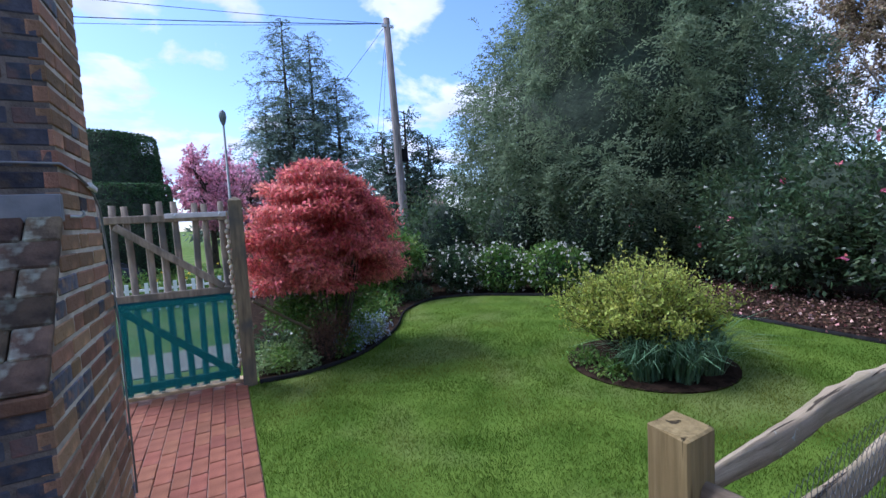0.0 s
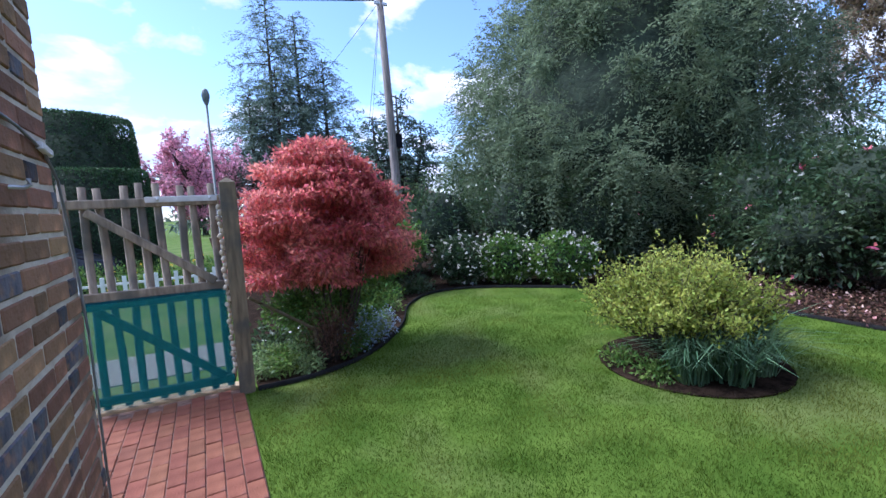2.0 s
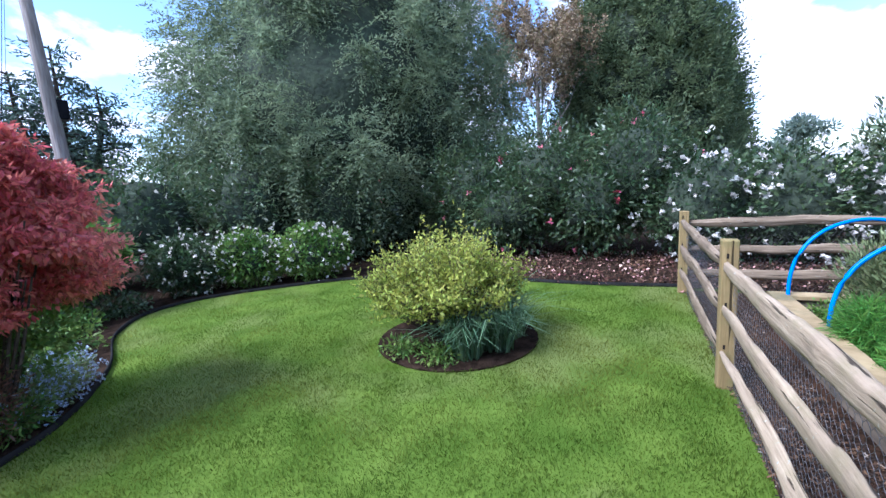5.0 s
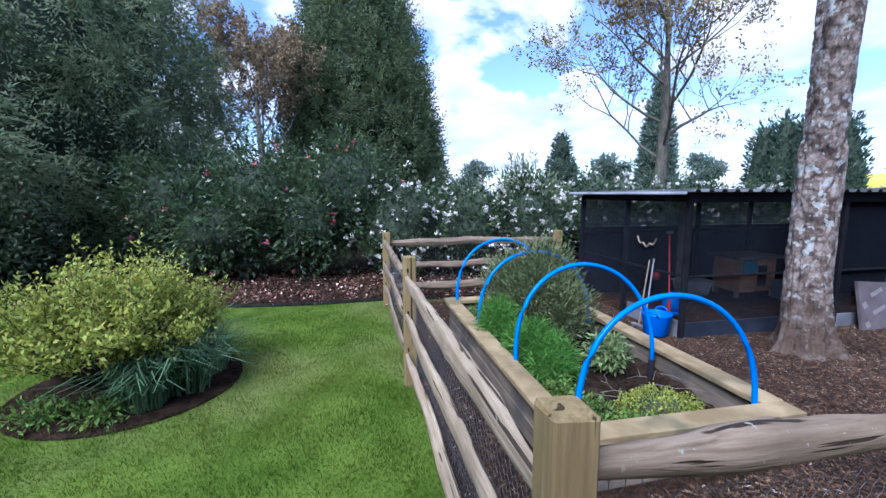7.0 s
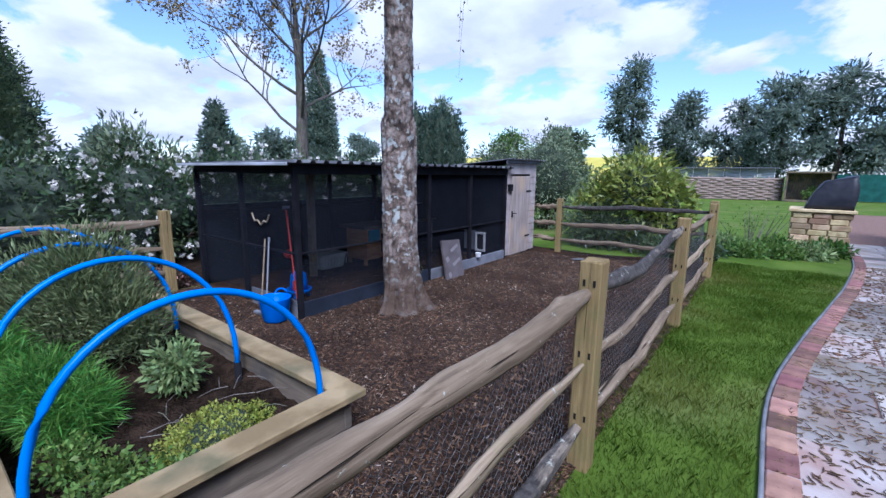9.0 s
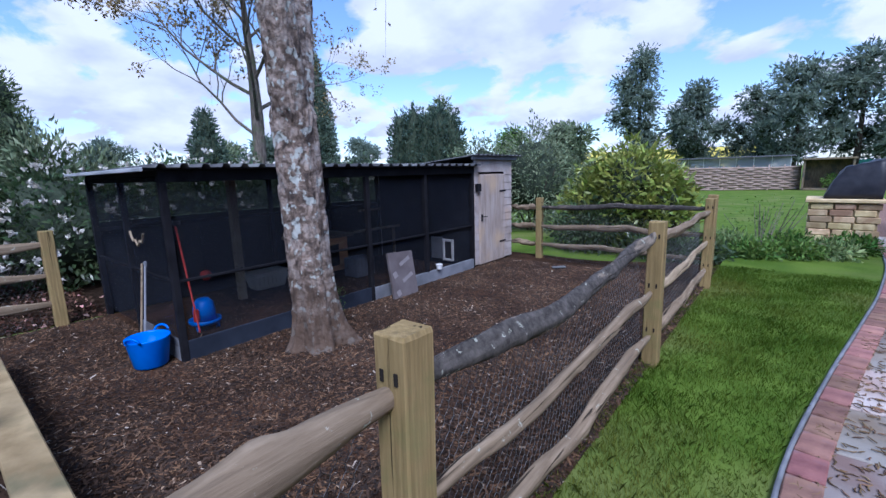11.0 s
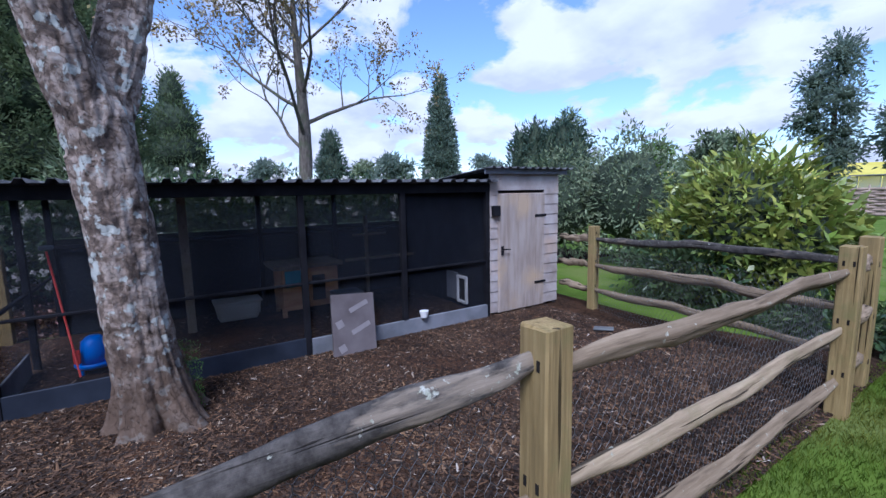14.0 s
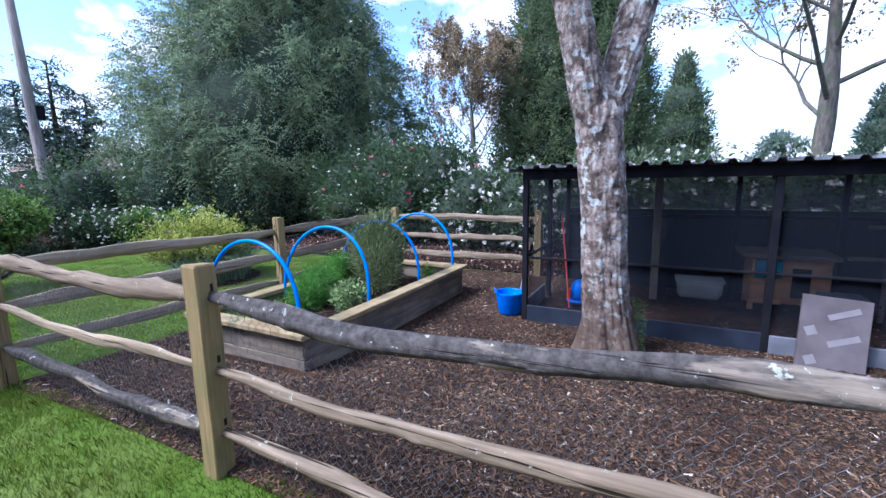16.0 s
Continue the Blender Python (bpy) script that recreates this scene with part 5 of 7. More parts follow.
for nm, pr in (("dish", [(0.0, 0.08), (0.13, 0.08), (0.15, 0.1), (0.15, 0.13), (0.14, 0.13), (0.13, 0.1), (0, 0.1)]), ("jar", [(0.0, 0.11), (0.1, 0.11), (0.105, 0.2), (0.09, 0.3), (0.05, 0.34), (0, 0.345)])):
    n = 24
    v, f = [], []
    for k in range(n):
        q = 2 * math.pi * k / n
        v += [(3.85 + rr * math.cos(q), -3.5 + rr * math.sin(q), zz) for rr, zz in pr]
    P_ = len(pr)
    for k in range(n):
        f += [(k * P_ + j, (k + 1) % n * P_ + j, (k + 1) % n * P_ + j + 1, k * P_ + j + 1) for j in range(P_ - 1)]
    from_arrays(nm, v, f, M_BLUEPL, drk, True)
for k in range(3):
    q = 2.1 * k
    box("foot", (3.85 + 0.11 * math.cos(q), -3.5 + 0.11 * math.sin(q), 0.05), (0.03, 0.03, 0.08), M_BLUEPL, drk)
ball = thing("red_feeder", "small red feeder in the hen run", "feeder", YARD)
bm = bmesh.new()
bmesh.ops.create_uvsphere(bm, u_segments=16, v_segments=10, radius=0.06)
for q in bm.verts:
    q.co.z *= 1.25 if q.co.z < 0 else 0.8
bmesh.ops.translate(bm, vec=(4.6, -3.85, 0.42), verts=bm.verts)
part("body", bm, M_RED, ball, smooth=True)
tube_part("cord", [(4.6, -3.85, 0.46), (4.6, -3.85, 1.6)], [0.003, 0.003], M_BLACKTIMBER, ball, 4)
slab = thing("dark_slab", "dark roof slate lying on the bark chips", "slate", YARD)
box("slate", (2.0, -7.9, 0.045), (0.2, 0.14, 0.02), M_ROOF, slab, 0.006, Euler((0.1, 0.05, 0.6)).to_matrix().to_4x4())

# ---- birch ----
birch = thing("birch_tree", "old birch with flaking pink-grey bark and lichen", "tree", HOME)
BX, BY = 3.55, -3.42


def trunk_mesh(name, axis, radii, parent, material, flare=0.0, sides=40, rough=0.05, seed=1):
    v, f = [], []
    n = len(axis)
    for i in range(n):
        x, y, z = axis[i]
        for k in range(sides):
            q = 2 * math.pi * k / sides
            lob = flare * math.exp(-z / 0.22) * (0.6 + 0.5 * math.sin(5 * q + seed) + 0.35 * math.sin(3 * q + 2.2))
            bumpy = rough * (noise.noise((math.cos(q) * 3, math.sin(q) * 3, z * 3.5)) + 0.6 * noise.noise((math.cos(q) * 9, math.sin(q) * 9, z * 9)))
            rr = radii[i] * (1 + bumpy * 2) + lob
            v.append((x + math.cos(q) * rr, y + math.sin(q) * rr, z))
    for i in range(n - 1):
        for k in range(sides):
            f.append((i * sides + k, i * sides + (k + 1) % sides, (i + 1) * sides + (k + 1) % sides, (i + 1) * sides + k))
    return from_arrays(name, v, f, material, parent, True)


def bark_stem(name, axis, radii, sides, parent, foot):
    """A trunk with flaking plates above and upright furrows near the foot; foot is the spread of its roots."""
    v, f = [], []
    for (x, y, z), rad in zip(axis, radii):
        old = math.exp(-max(0.0, z - 0.15) / 0.75)
        for k in range(sides):
            q = 2 * math.pi * k / sides
            cx, cy = math.cos(q), math.sin(q)
            root = foot * math.exp(-z / 0.17) * (0.45 + 0.55 * math.sin(5 * q + 1) + 0.4 * math.sin(3 * q + 2.2) + 0.25 * math.sin(9 * q))
            big = 0.07 * noise.noise((cx * 2, cy * 2, z * 2.1)) + 0.03 * noise.noise((cx * 5, cy * 5, z * 5))
            groove = -abs(noise.noise((cx * 5.5, cy * 5.5, z * 1.3 + 0.4 * noise.noise((cx * 3, cy * 3, z * 4)))))
            flake = noise.noise((cx * 5 + 7, cy * 5, z * 7 + noise.noise((cx * 7, cy * 7, z * 9)) * 0.6))
            step = max(-1.0, min(1.0, flake * 9))
            rr = rad * (1 + big) + root + old * 0.075 * (groove + 0.12) + (1 - 0.6 * old) * 0.0075 * step + 0.004 * noise.noise((cx * 22, cy * 22, z * 30))
            v.append((x + cx * rr, y + cy * rr, z))
    for i in range(len(axis) - 1):
        for k in range(sides):
            f.append((i * sides + k, i * sides + (k + 1) % sides, (i + 1) * sides + (k + 1) % sides, (i + 1) * sides + k))
    return from_arrays(name, v, f, M_BIRCH, parent, True)


axis_at = lambda z: (BX - 0.042 * z + 0.02 * math.sin(1.7 * z), BY + 0.085 * z + 0.012 * math.sin(2.5 * z))
zz = np.linspace(-0.03, 2.3, 190)
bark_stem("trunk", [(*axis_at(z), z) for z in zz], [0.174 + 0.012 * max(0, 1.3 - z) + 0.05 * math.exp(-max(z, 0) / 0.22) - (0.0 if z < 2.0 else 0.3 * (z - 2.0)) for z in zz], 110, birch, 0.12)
z2 = np.concatenate([np.linspace(1.75, 3.4, 120), np.linspace(3.5, 9.0, 50)])
x0, y0 = axis_at(1.9)
bark_stem("stem", [(x0 - 0.03 - 0.2 * max(0, z - 1.9), y0 + 0.03 + 0.19 * max(0, z - 1.9), z) for z in z2], [min(0.14, 0.11 + 0.1 * (z - 1.75)) - 0.014 * (z - 1.75) for z in z2], 80, birch, 0)
bark_stem("stem", [(x0 + 0.03 + 0.19 * max(0, z - 1.9), y0 - 0.03 - 0.2 * max(0, z - 1.9), z) for z in z2], [min(0.148, 0.11 + 0.1 * (z - 1.75)) - 0.015 * (z - 1.75) for z in z2], 80, birch, 0)
ch, tips = limb_set(lambda h: (BX, BY + 0.35, 4.0 + 4.0 * h), 12, 2.4, 0.03, 0.5, 4, 5)
r = np.random.default_rng(8)
hang = []
for k in range(90):
    q = tips[r.integers(len(tips))]
    s_ = np.array([r.uniform(-0.15, 0.15), r.uniform(-0.15, 0.15), 0])
    ln = r.uniform(0.5, 1.5)
    pts = [q + s_ * t_ - np.array([0, 0, ln * t_ ** 1.3]) for t_ in np.linspace(0, 1, 6)]
    ch.append(tube(pts, [0.004, 0.003, 0.003, 0.002, 0.002, 0.001], 3, cap=False))
    hang += [pts[i] + r.normal(size=3) * 0.03 for i in (1, 2, 3, 4, 5) for _ in range(3)]
v, f = merge(ch)
tagged(from_arrays("branchwork", v, f, M_BARKG, birch, True), kind="stuff")
hp = np.array(hang)
v, f = leaf_arrays(hp, np.tile([0, 0, -1.0], (len(hp), 1)), 0.04, 0.025)
tagged(from_arrays("foliage", v, f, L_BUD, birch), kind="stuff")
# moss on the foot of the trunk
p = np.array([(BX + 0.03 + rr * math.cos(q), BY + 0.04 + rr * math.sin(q), z) for q, z, rr in zip(r.uniform(-1.9, -0.6, 1100), r.uniform(0.05, 0.6, 1100) ** 1.4, r.uniform(0.2, 0.3, 1100))])
v, f = leaf_arrays(p, p - np.array([BX, BY, 0.3]), 0.014, 0.009)
tagged(from_arrays("moss", v, f, L_GREEN, birch), "green moss")

# ---- bare tree behind the run ----
def budding_tree(m, label, h, clear, rad, count, length, seed, leafmat=L_BUD, bark=M_BARKG, leaves=3, leafsize=0.07, rise=0.75, thin=0.36, twigs=6):
    t = thing("tree", label, "tree", m)
    zz_ = np.linspace(0, h * 0.8, 24)
    trunk_mesh("trunk", [(0.05 * math.sin(z), 0.05 * math.cos(z * 1.2), z) for z in zz_], [rad * (1 - 0.85 * z / (h * 0.8)) + 0.01 for z in zz_], t, bark, 0.05, 14)
    c_, tp = limb_set(lambda q: (0.05 * math.sin(clear + q * (h * 0.75 - clear)), 0, clear + q * (h * 0.75 - clear)), count, length, rad * thin, rise, seed, twigs)
    v_, f_ = merge(c_)
    tagged(from_arrays("branchwork", v_, f_, bark, t, True), kind="stuff")
    rr_ = np.random.default_rng(seed)
    pp = np.repeat(tp, leaves, 0) + rr_.normal(size=(len(tp) * leaves, 3)) * 0.06
    v_, f_ = leaf_arrays(pp, rr_.normal(size=pp.shape), leafsize, leafsize * 0.6)
    tagged(from_arrays("foliage", v_, f_, leafmat, t), kind="stuff")
    return t



def forked_tree(m, label, fork, rad, limbs, reach, seed, leafmat, bark, leaves, leafsize, rise_=1.0):
    """A tree that forks low into arching limbs, each branching three times down to twigs with young leaves."""
    t = thing("tree", label, "tree", m)
    r_ = np.random.default_rng(seed)
    chunks, tips = [], []

    def branch(p, d, ln, rd, depth):
        pts, q = [p], d
        for k in range(5):
            q = q + r_.normal(size=3) * 0.12 + np.array([0, 0, 0.06 * rise_])
            q = q / np.linalg.norm(q)
            pts.append(pts[-1] + q * ln / 5)
        rads = [rd * (1 - 0.15 * k) for k in range(6)]
        chunks.append(tube(pts, rads, 7 if depth == 0 else 5 if depth == 1 else 3, cap=False))
        if depth == 3:
            tips.extend([pts[5], pts[4], pts[2]])
            return
        for k in range((6, 5, 4)[depth]):
            at = (0.3 + 0.7 * (k + r_.random()) / (6, 5, 4)[depth]) * 5
            i_ = min(4, int(at))
            c = pts[i_] + (pts[i_ + 1] - pts[i_]) * (at - i_)
            side = np.cross(q, r_.normal(size=3))
            side /= np.linalg.norm(side)
            e_ = q * 0.75 + side * r_.uniform(0.5, 0.9) + np.array([0, 0, 0.1])
            branch(c, e_ / np.linalg.norm(e_), ln * r_.uniform(0.38, 0.62), rads[i_] * 0.6, depth + 1)

    top = fork + 0.95 * reach
    zz_ = np.linspace(0, top, 30)
    trunk_mesh("trunk", [(0.05 * math.sin(z), 0.05 * math.cos(z * 1.2), z) for z in zz_], [rad * (1 - 0.15 * z / fork) if z < fork else 0.85 * rad * (1 - 0.85 * (z - fork) / (top - fork)) for z in zz_], t, bark, 0.05, 16)
    for k in range(limbs):
        w_ = k / (limbs - 1)
        az, z = 2.4 * k + r_.uniform(-0.3, 0.3), fork - 0.15 + 0.9 * (top - fork) * w_
        d = np.array([math.cos(az), math.sin(az), r_.uniform(0.35, 0.75) + 0.8 * w_])
        branch(np.array([0.05 * math.sin(z), 0.05 * math.cos(z * 1.2), z]), d / np.linalg.norm(d), reach * r_.uniform(0.75, 1.0) * (1 - 0.5 * w_), rad * r_.uniform(0.24, 0.33) * (1 - 0.45 * w_), 0)
    v_, f_ = merge(chunks)
    tagged(from_arrays("branchwork", v_, f_, bark, t, True), kind="stuff")
    tp_ = np.array(tips)
    pp = np.repeat(tp_, leaves, 0) + r_.normal(size=(len(tp_) * leaves, 3)) * 0.05
    v_, f_ = leaf_arrays(pp, r_.normal(size=pp.shape), leafsize, leafsize * 0.55)
    tagged(from_arrays("foliage", v_, f_, leafmat, t), kind="stuff")
    return t


forked_tree(pose(9.1, -5.75, 0), "budding bare-branched tree behind the hen run", 2.5, 0.15, 12, 3.5, 4, L_BUD, M_BARKT, 3, 0.085)

# ---- shrubs round the lawn ----
acer = thing("acer", "red-leaved acer shrub in the border by the gate", "shrub")
r = np.random.default_rng(71)
ab = []
for k in range(120):
    w_ = ((k % 12) + r.random()) / 12
    q, z = k * 2.4, 0.97 + 1.42 * w_ ** 0.9
    full = 1.0 - 0.12 * (0.3 - w_) / 0.3 if w_ < 0.3 else math.cos((w_ - 0.3) / 0.7 * 1.5) ** 0.75
    s_ = 0.95 * full * (0.25 + 0.75 * math.sqrt(r.random()))
    sz = r.uniform(0.6, 1.15) * (1 - 0.35 * w_)
    ab.append((1.17 - 0.1 * w_ + s_ * math.cos(q), 5.35 + 0.65 * s_ * math.sin(q), z - 0.1 * s_, 0.25 * sz, 0.23 * sz, 0.085 * sz))
ab.append((1.15, 5.35, 1.55, 0.5, 0.34, 0.42))
crown("foliage", ab, 62000, 0.062, 0.026, L_ACER, acer, 0.45, 0.75, 0.8, rough=0.4)
stems("stem", (1.1, 5.3, 0), 18, 0.6, 1.6, 0.016, M_BARK, acer, 6)
shrub("brown_shrub", "dense reddish-brown twiggy shrub under the acer", "shrub", HOME, [(0.98, 5.02, 0.32, 0.3, 0.22, 0.3)], 2500, 0.05, 0.008, leaf("brown_twig", (0.15, 0.075, 0.05), (0.28, 0.15, 0.1)), ((0.98, 5.02, 0), 60, 0.3, 0.5, 0.004), shell=0.95, droop=-0.8)
shrub("border_shrub", "green-leaved shrub below the acer", "shrub", HOME, [(1.3, 5.35, 0.62, 0.5, 0.35, 0.32), (0.7, 5.35, 0.6, 0.35, 0.3, 0.25)], 3500, 0.06, 0.03, L_GREEN, ((1.2, 5.35, 0), 14, 0.35, 0.6, 0.008), shell=0.9)
for k, (x, y) in enumerate(((1.32, 5.2), (1.55, 5.38), (1.78, 5.62), (1.5, 5.6))):
    shrub("forget_me_nots", "pale blue forget-me-nots at the border edge", "flowers", HOME, [(x, y, 0.16, 0.17, 0.16, 0.16)], 900, 0.04, 0.014, L_PALE, None, "border flowers", (F_BLUE, 260, 0.026), shell=0.8)
for k, (x, y) in enumerate(((0.32, 4.98), (0.47, 4.9), (0.62, 5.02), (0.5, 5.3), (0.34, 5.25), (0.75, 5.2), (0.7, 4.86), (1.22, 5.02))):
    shrub("border_herb", "low green leafy plant on dark soil", "plant", HOME, [(x, y, 0.1 + 0.03 * (k % 3), 0.15, 0.13, 0.12 + 0.04 * (k % 3))], 420, 0.055, 0.02, L_GREEN if k % 2 else L_PALE, None, "border herbs", shell=0.9)
for k, (x, y) in enumerate(((0.9, 6.1), (1.5, 6.4), (2.1, 6.7), (1.9, 7.5), (2.5, 7.5), (0.5, 5.8), (1.2, 7.2), (3.3, 7.8))):
    shrub("ground_cover", "low dark green leafy cover in the border", "plant", HOME, [(x, y, 0.12, 0.42, 0.36, 0.16 + 0.05 * (k % 3))], 900, 0.07, 0.03, L_DARK if k % 2 else L_GREEN, None, "border cover plants", shell=0.9)
stake = thing("timber_stake", "leaning pale timber prop under the acer", "stake")
tube_part("prop", [(0.2, 4.84, 0.86), (0.8, 4.95, 0.42)], [0.018, 0.018], M_RAIL, stake, 6)
tube_part("leg", [(0.8, 4.95, 0.44), (0.83, 4.96, -0.02)], [0.016, 0.016], M_RAIL, stake, 6)



def twig_bush(name, label, centre, count, spread, height, per_stem, length, width, material, bark, seed):
    """Fanning stems that fork, with leaves along their outer half."""
    r = np.random.default_rng(seed)
    t = thing(name, label, "shrub")
    chunks, pts = [], []
    for i in range(count):
        a, s = r.uniform(0, 6.28), math.sqrt(r.random())
        base = np.array([centre[0] + 0.12 * math.cos(a), centre[1] + 0.12 * math.sin(a), 0.0])
        top = np.array([centre[0] + spread * s * math.cos(a), centre[1] + spread * s * math.sin(a), height * (1.05 - 0.42 * s ** 2) * r.uniform(0.75, 1.08)])
        mid = base * 0.45 + top * 0.55 + np.array([0, 0, 0.08 * (1 - s)]) + r.normal(size=3) * 0.03
        chunks.append(tube([base, mid, top], [0.006, 0.0045, 0.002], 4, cap=False))
        for k in range(4):
            q = mid + (top - mid) * r.uniform(0, 0.9)
            e = q + (top - mid) * r.uniform(0.25, 0.6) + r.normal(size=3) * 0.09
            chunks.append(tube([q, e], [0.003, 0.0015], 3, cap=False))
            m = per_stem // 5
            w = r.random(m)[:, None]
            pts.append(q + (e - q) * w + r.normal(size=(m, 3)) * 0.022)
        w = r.random(per_stem // 5)[:, None]
        pts.append(mid + (top - mid) * w + r.normal(size=(per_stem // 5, 3)) * 0.022)
    v, f = merge(chunks)
    tagged(from_arrays("branchwork", v, f, bark, t, True), kind="stuff")
    p = np.concatenate(pts)
    v, f = leaf_arrays(p, np.tile([0, 0, 0.6], (len(p), 1)), length, width, 0, 0.3, 0.9)
    tagged(from_arrays("foliage", v, f, material, t), kind="stuff")
    return t


twig_bush("spiraea_bush", "yellow-green twiggy bush in the round bed", (3.9, 2.95), 190, 0.86, 0.98, 95, 0.045, 0.022, L_SPIR, M_BARK, 44)
daf = thing("daffodil_leaves", "clumps of blue-green daffodil leaves in the round bed", "plant")
r = np.random.default_rng(12)
n = 1500
ang = r.uniform(-3.0, 0.5, n)
rad = 0.64 * np.sqrt(r.uniform(0.25, 1, n)) * (0.9 + 0.12 * np.sin(ang * 9))
base = np.stack([3.86 + rad * np.cos(ang), 2.8 + rad * np.sin(ang), np.full(n, 0.01)], 1)
lean = np.stack([0.45 * np.cos(ang) + r.normal(size=n) * 0.55, 0.45 * np.sin(ang) + r.normal(size=n) * 0.55, np.zeros(n)], 1)
h = r.uniform(0.2, 0.46, n)[:, None]
sd = np.cross(lean, [0, 0, 1.0])
sd /= np.linalg.norm(sd, axis=1, keepdims=True)
w = 0.006
up = np.array([0, 0, 1.0])
rows_ = [base, base + up * h * 0.55 + lean * h * 0.15, base + up * h * 0.9 + lean * h * 0.4, base + up * h * r.uniform(0.7, 1.12, n)[:, None] + lean * h * 0.85]
v = np.stack([rows_[0] - sd * w, rows_[0] + sd * w, rows_[1] + sd * w, rows_[1] - sd * w, rows_[2] + sd * w * 0.9, rows_[2] - sd * w * 0.9, rows_[3] + sd * w * 0.15, rows_[3] - sd * w * 0.15], 1).reshape(-1, 3)
i = np.arange(n)[:, None] * 8
f = np.concatenate([np.concatenate([i + q for q in k], 1) for k in ((0, 1, 2, 3), (3, 2, 4, 5), (5, 4, 6, 7))])
tagged(from_arrays("foliage", v, f, L_DAFF, daf), kind="stuff")
shrub("ground_cover", "low dark green ground cover in the round bed", "plant", HOME, [(3.3, 3.15, 0.08, 0.2, 0.25, 0.1), (3.25, 2.75, 0.08, 0.2, 0.2, 0.1)], 900, 0.05, 0.02, L_GREEN, None, shell=0.9)

# ---- border shrubs, hedge ----
shrub("viburnum_bush", "fresh green rounded shrub at the border corner", "shrub", HOME, [(3.15, 8.3, 0.9, 0.65, 0.5, 0.5), (2.7, 8.1, 0.6, 0.5, 0.4, 0.45)], 3500, 0.11, 0.05, L_GREEN, ((3.1, 8.3, 0), 10, 0.4, 0.8, 0.012), shell=0.6, core=0.6)
for k, (x, y) in enumerate(((4.45, 7.85), (5.15, 7.25), (5.85, 6.45))):
    shrub("skimmia_bush", "glossy green bush with white flower heads", "shrub", HOME, [(x, y, 0.42, 0.46, 0.42, 0.42), (x + 0.25, y - 0.2, 0.5, 0.34, 0.32, 0.38), (x - 0.24, y + 0.16, 0.52, 0.32, 0.3, 0.42), (x + 0.1, y + 0.2, 0.72, 0.28, 0.28, 0.28)], 5200, 0.085, 0.034, L_DARK if k == 0 else L_GREEN, ((x, y, 0), 8, 0.3, 0.5, 0.01), "white-flowered bushes", (F_WHITE, 170, 0.065), shell=0.6, core=0.6)
shrub("rhododendron", "large dark evergreen shrub behind the lawn", "shrub", HOME, [(4.9, 9.4, 1.15, 1.2, 0.9, 1.15), (6.4, 8.5, 1.25, 1.2, 1.0, 1.25), (7.6, 7.2, 1.15, 1.1, 1.1, 1.15), (3.6, 10.2, 0.9, 1.2, 0.8, 1.0), (2.2, 10.6, 0.8, 1.2, 0.8, 0.9)], 20000, 0.12, 0.045, L_DARK, ((6, 8.4, 0), 12, 0.8, 1.2, 0.03), flowers=(F_ROSE, 14, 0.12), shell=0.5, core=0.66, rough=0.34)
shrub("camellia_bush", "tall dark camellia with pink blooms behind the border", "shrub", HOME, [(9.3, 4.6, 1.3, 1.1, 1.2, 1.1), (8.9, 2.9, 1.4, 1.0, 1.1, 1.1), (8.9, 1.3, 1.5, 0.95, 1.0, 1.15), (8.3, 3.6, 0.9, 0.7, 0.9, 0.7), (8.5, 2.0, 1.0, 0.8, 0.8, 0.8)], 30000, 0.11, 0.045, L_DARK, ((9, 2.2, 0), 14, 1.0, 1.4, 0.035), flowers=(F_ROSE, 60, 0.1), shell=0.45, core=0.68, rough=0.32)
shrub("camellia_hedge", "camellia hedge covered in white blooms", "hedge", HOME, [(8.4, 0.2, 0.95, 0.8, 0.9, 0.92), (8.4, -1.0, 0.9, 0.8, 0.9, 0.9), (8.4, -2.4, 0.88, 0.8, 0.9, 0.88), (8.5, -3.9, 0.95, 0.8, 0.95, 0.95), (8.7, -5.3, 0.9, 0.8, 0.95, 0.95), (8.7, -6.7, 0.9, 0.8, 0.95, 0.95), (8.7, -8.1, 0.9, 0.8, 0.95, 0.95)], 26000, 0.10, 0.045, L_DARK, None, flowers=(F_WHITE, 800, 0.11), shell=0.3, core=0.8)
shrub("bay_bush", "upright pale leafy bush behind the hedge", "shrub", HOME, [(8.9, -2.3, 1.5, 0.45, 0.5, 0.85), (9.1, -3.0, 1.3, 0.5, 0.5, 0.7)], 4000, 0.13, 0.04, L_OLIVE, ((9.0, -2.5, 0), 10, 0.4, 2.0, 0.02), shell=0.7, droop=-0.8)
shrub("laurel_bush", "big yellow-green glossy laurel behind the fence", "shrub", HOME, [(2.9, -9.75, 0.95, 0.85, 0.8, 0.98), (2.4, -9.75, 0.75, 0.6, 0.6, 0.75), (3.5, -9.7, 0.7, 0.6, 0.6, 0.75)], 9500, 0.16, 0.058, L_LAUREL, ((2.75, -9.9, 0), 10, 0.6, 1.2, 0.03), shell=0.4, core=0.75)
shrub("dark_understory", "dark leafy plants along the fence foot", "plant", HOME, [(3.4, -9.0, 0.45, 0.8, 0.35, 0.5), (1.9, -8.9, 0.2, 0.8, 0.3, 0.22)], 3500, 0.12, 0.04, L_DARK, None, shell=0.8)
shrub("grey_green_bush", "rounded grey-green bush behind the shed", "shrub", HOME, [(5.7, -11.2, 1.35, 1.1, 1.0, 1.3), (6.9, -10.6, 1.2, 1.0, 0.9, 1.2)], 8000, 0.13, 0.04, L_OLIVE, ((5.7, -11.2, 0), 10, 0.8, 1.6, 0.03), shell=0.45, core=0.7)


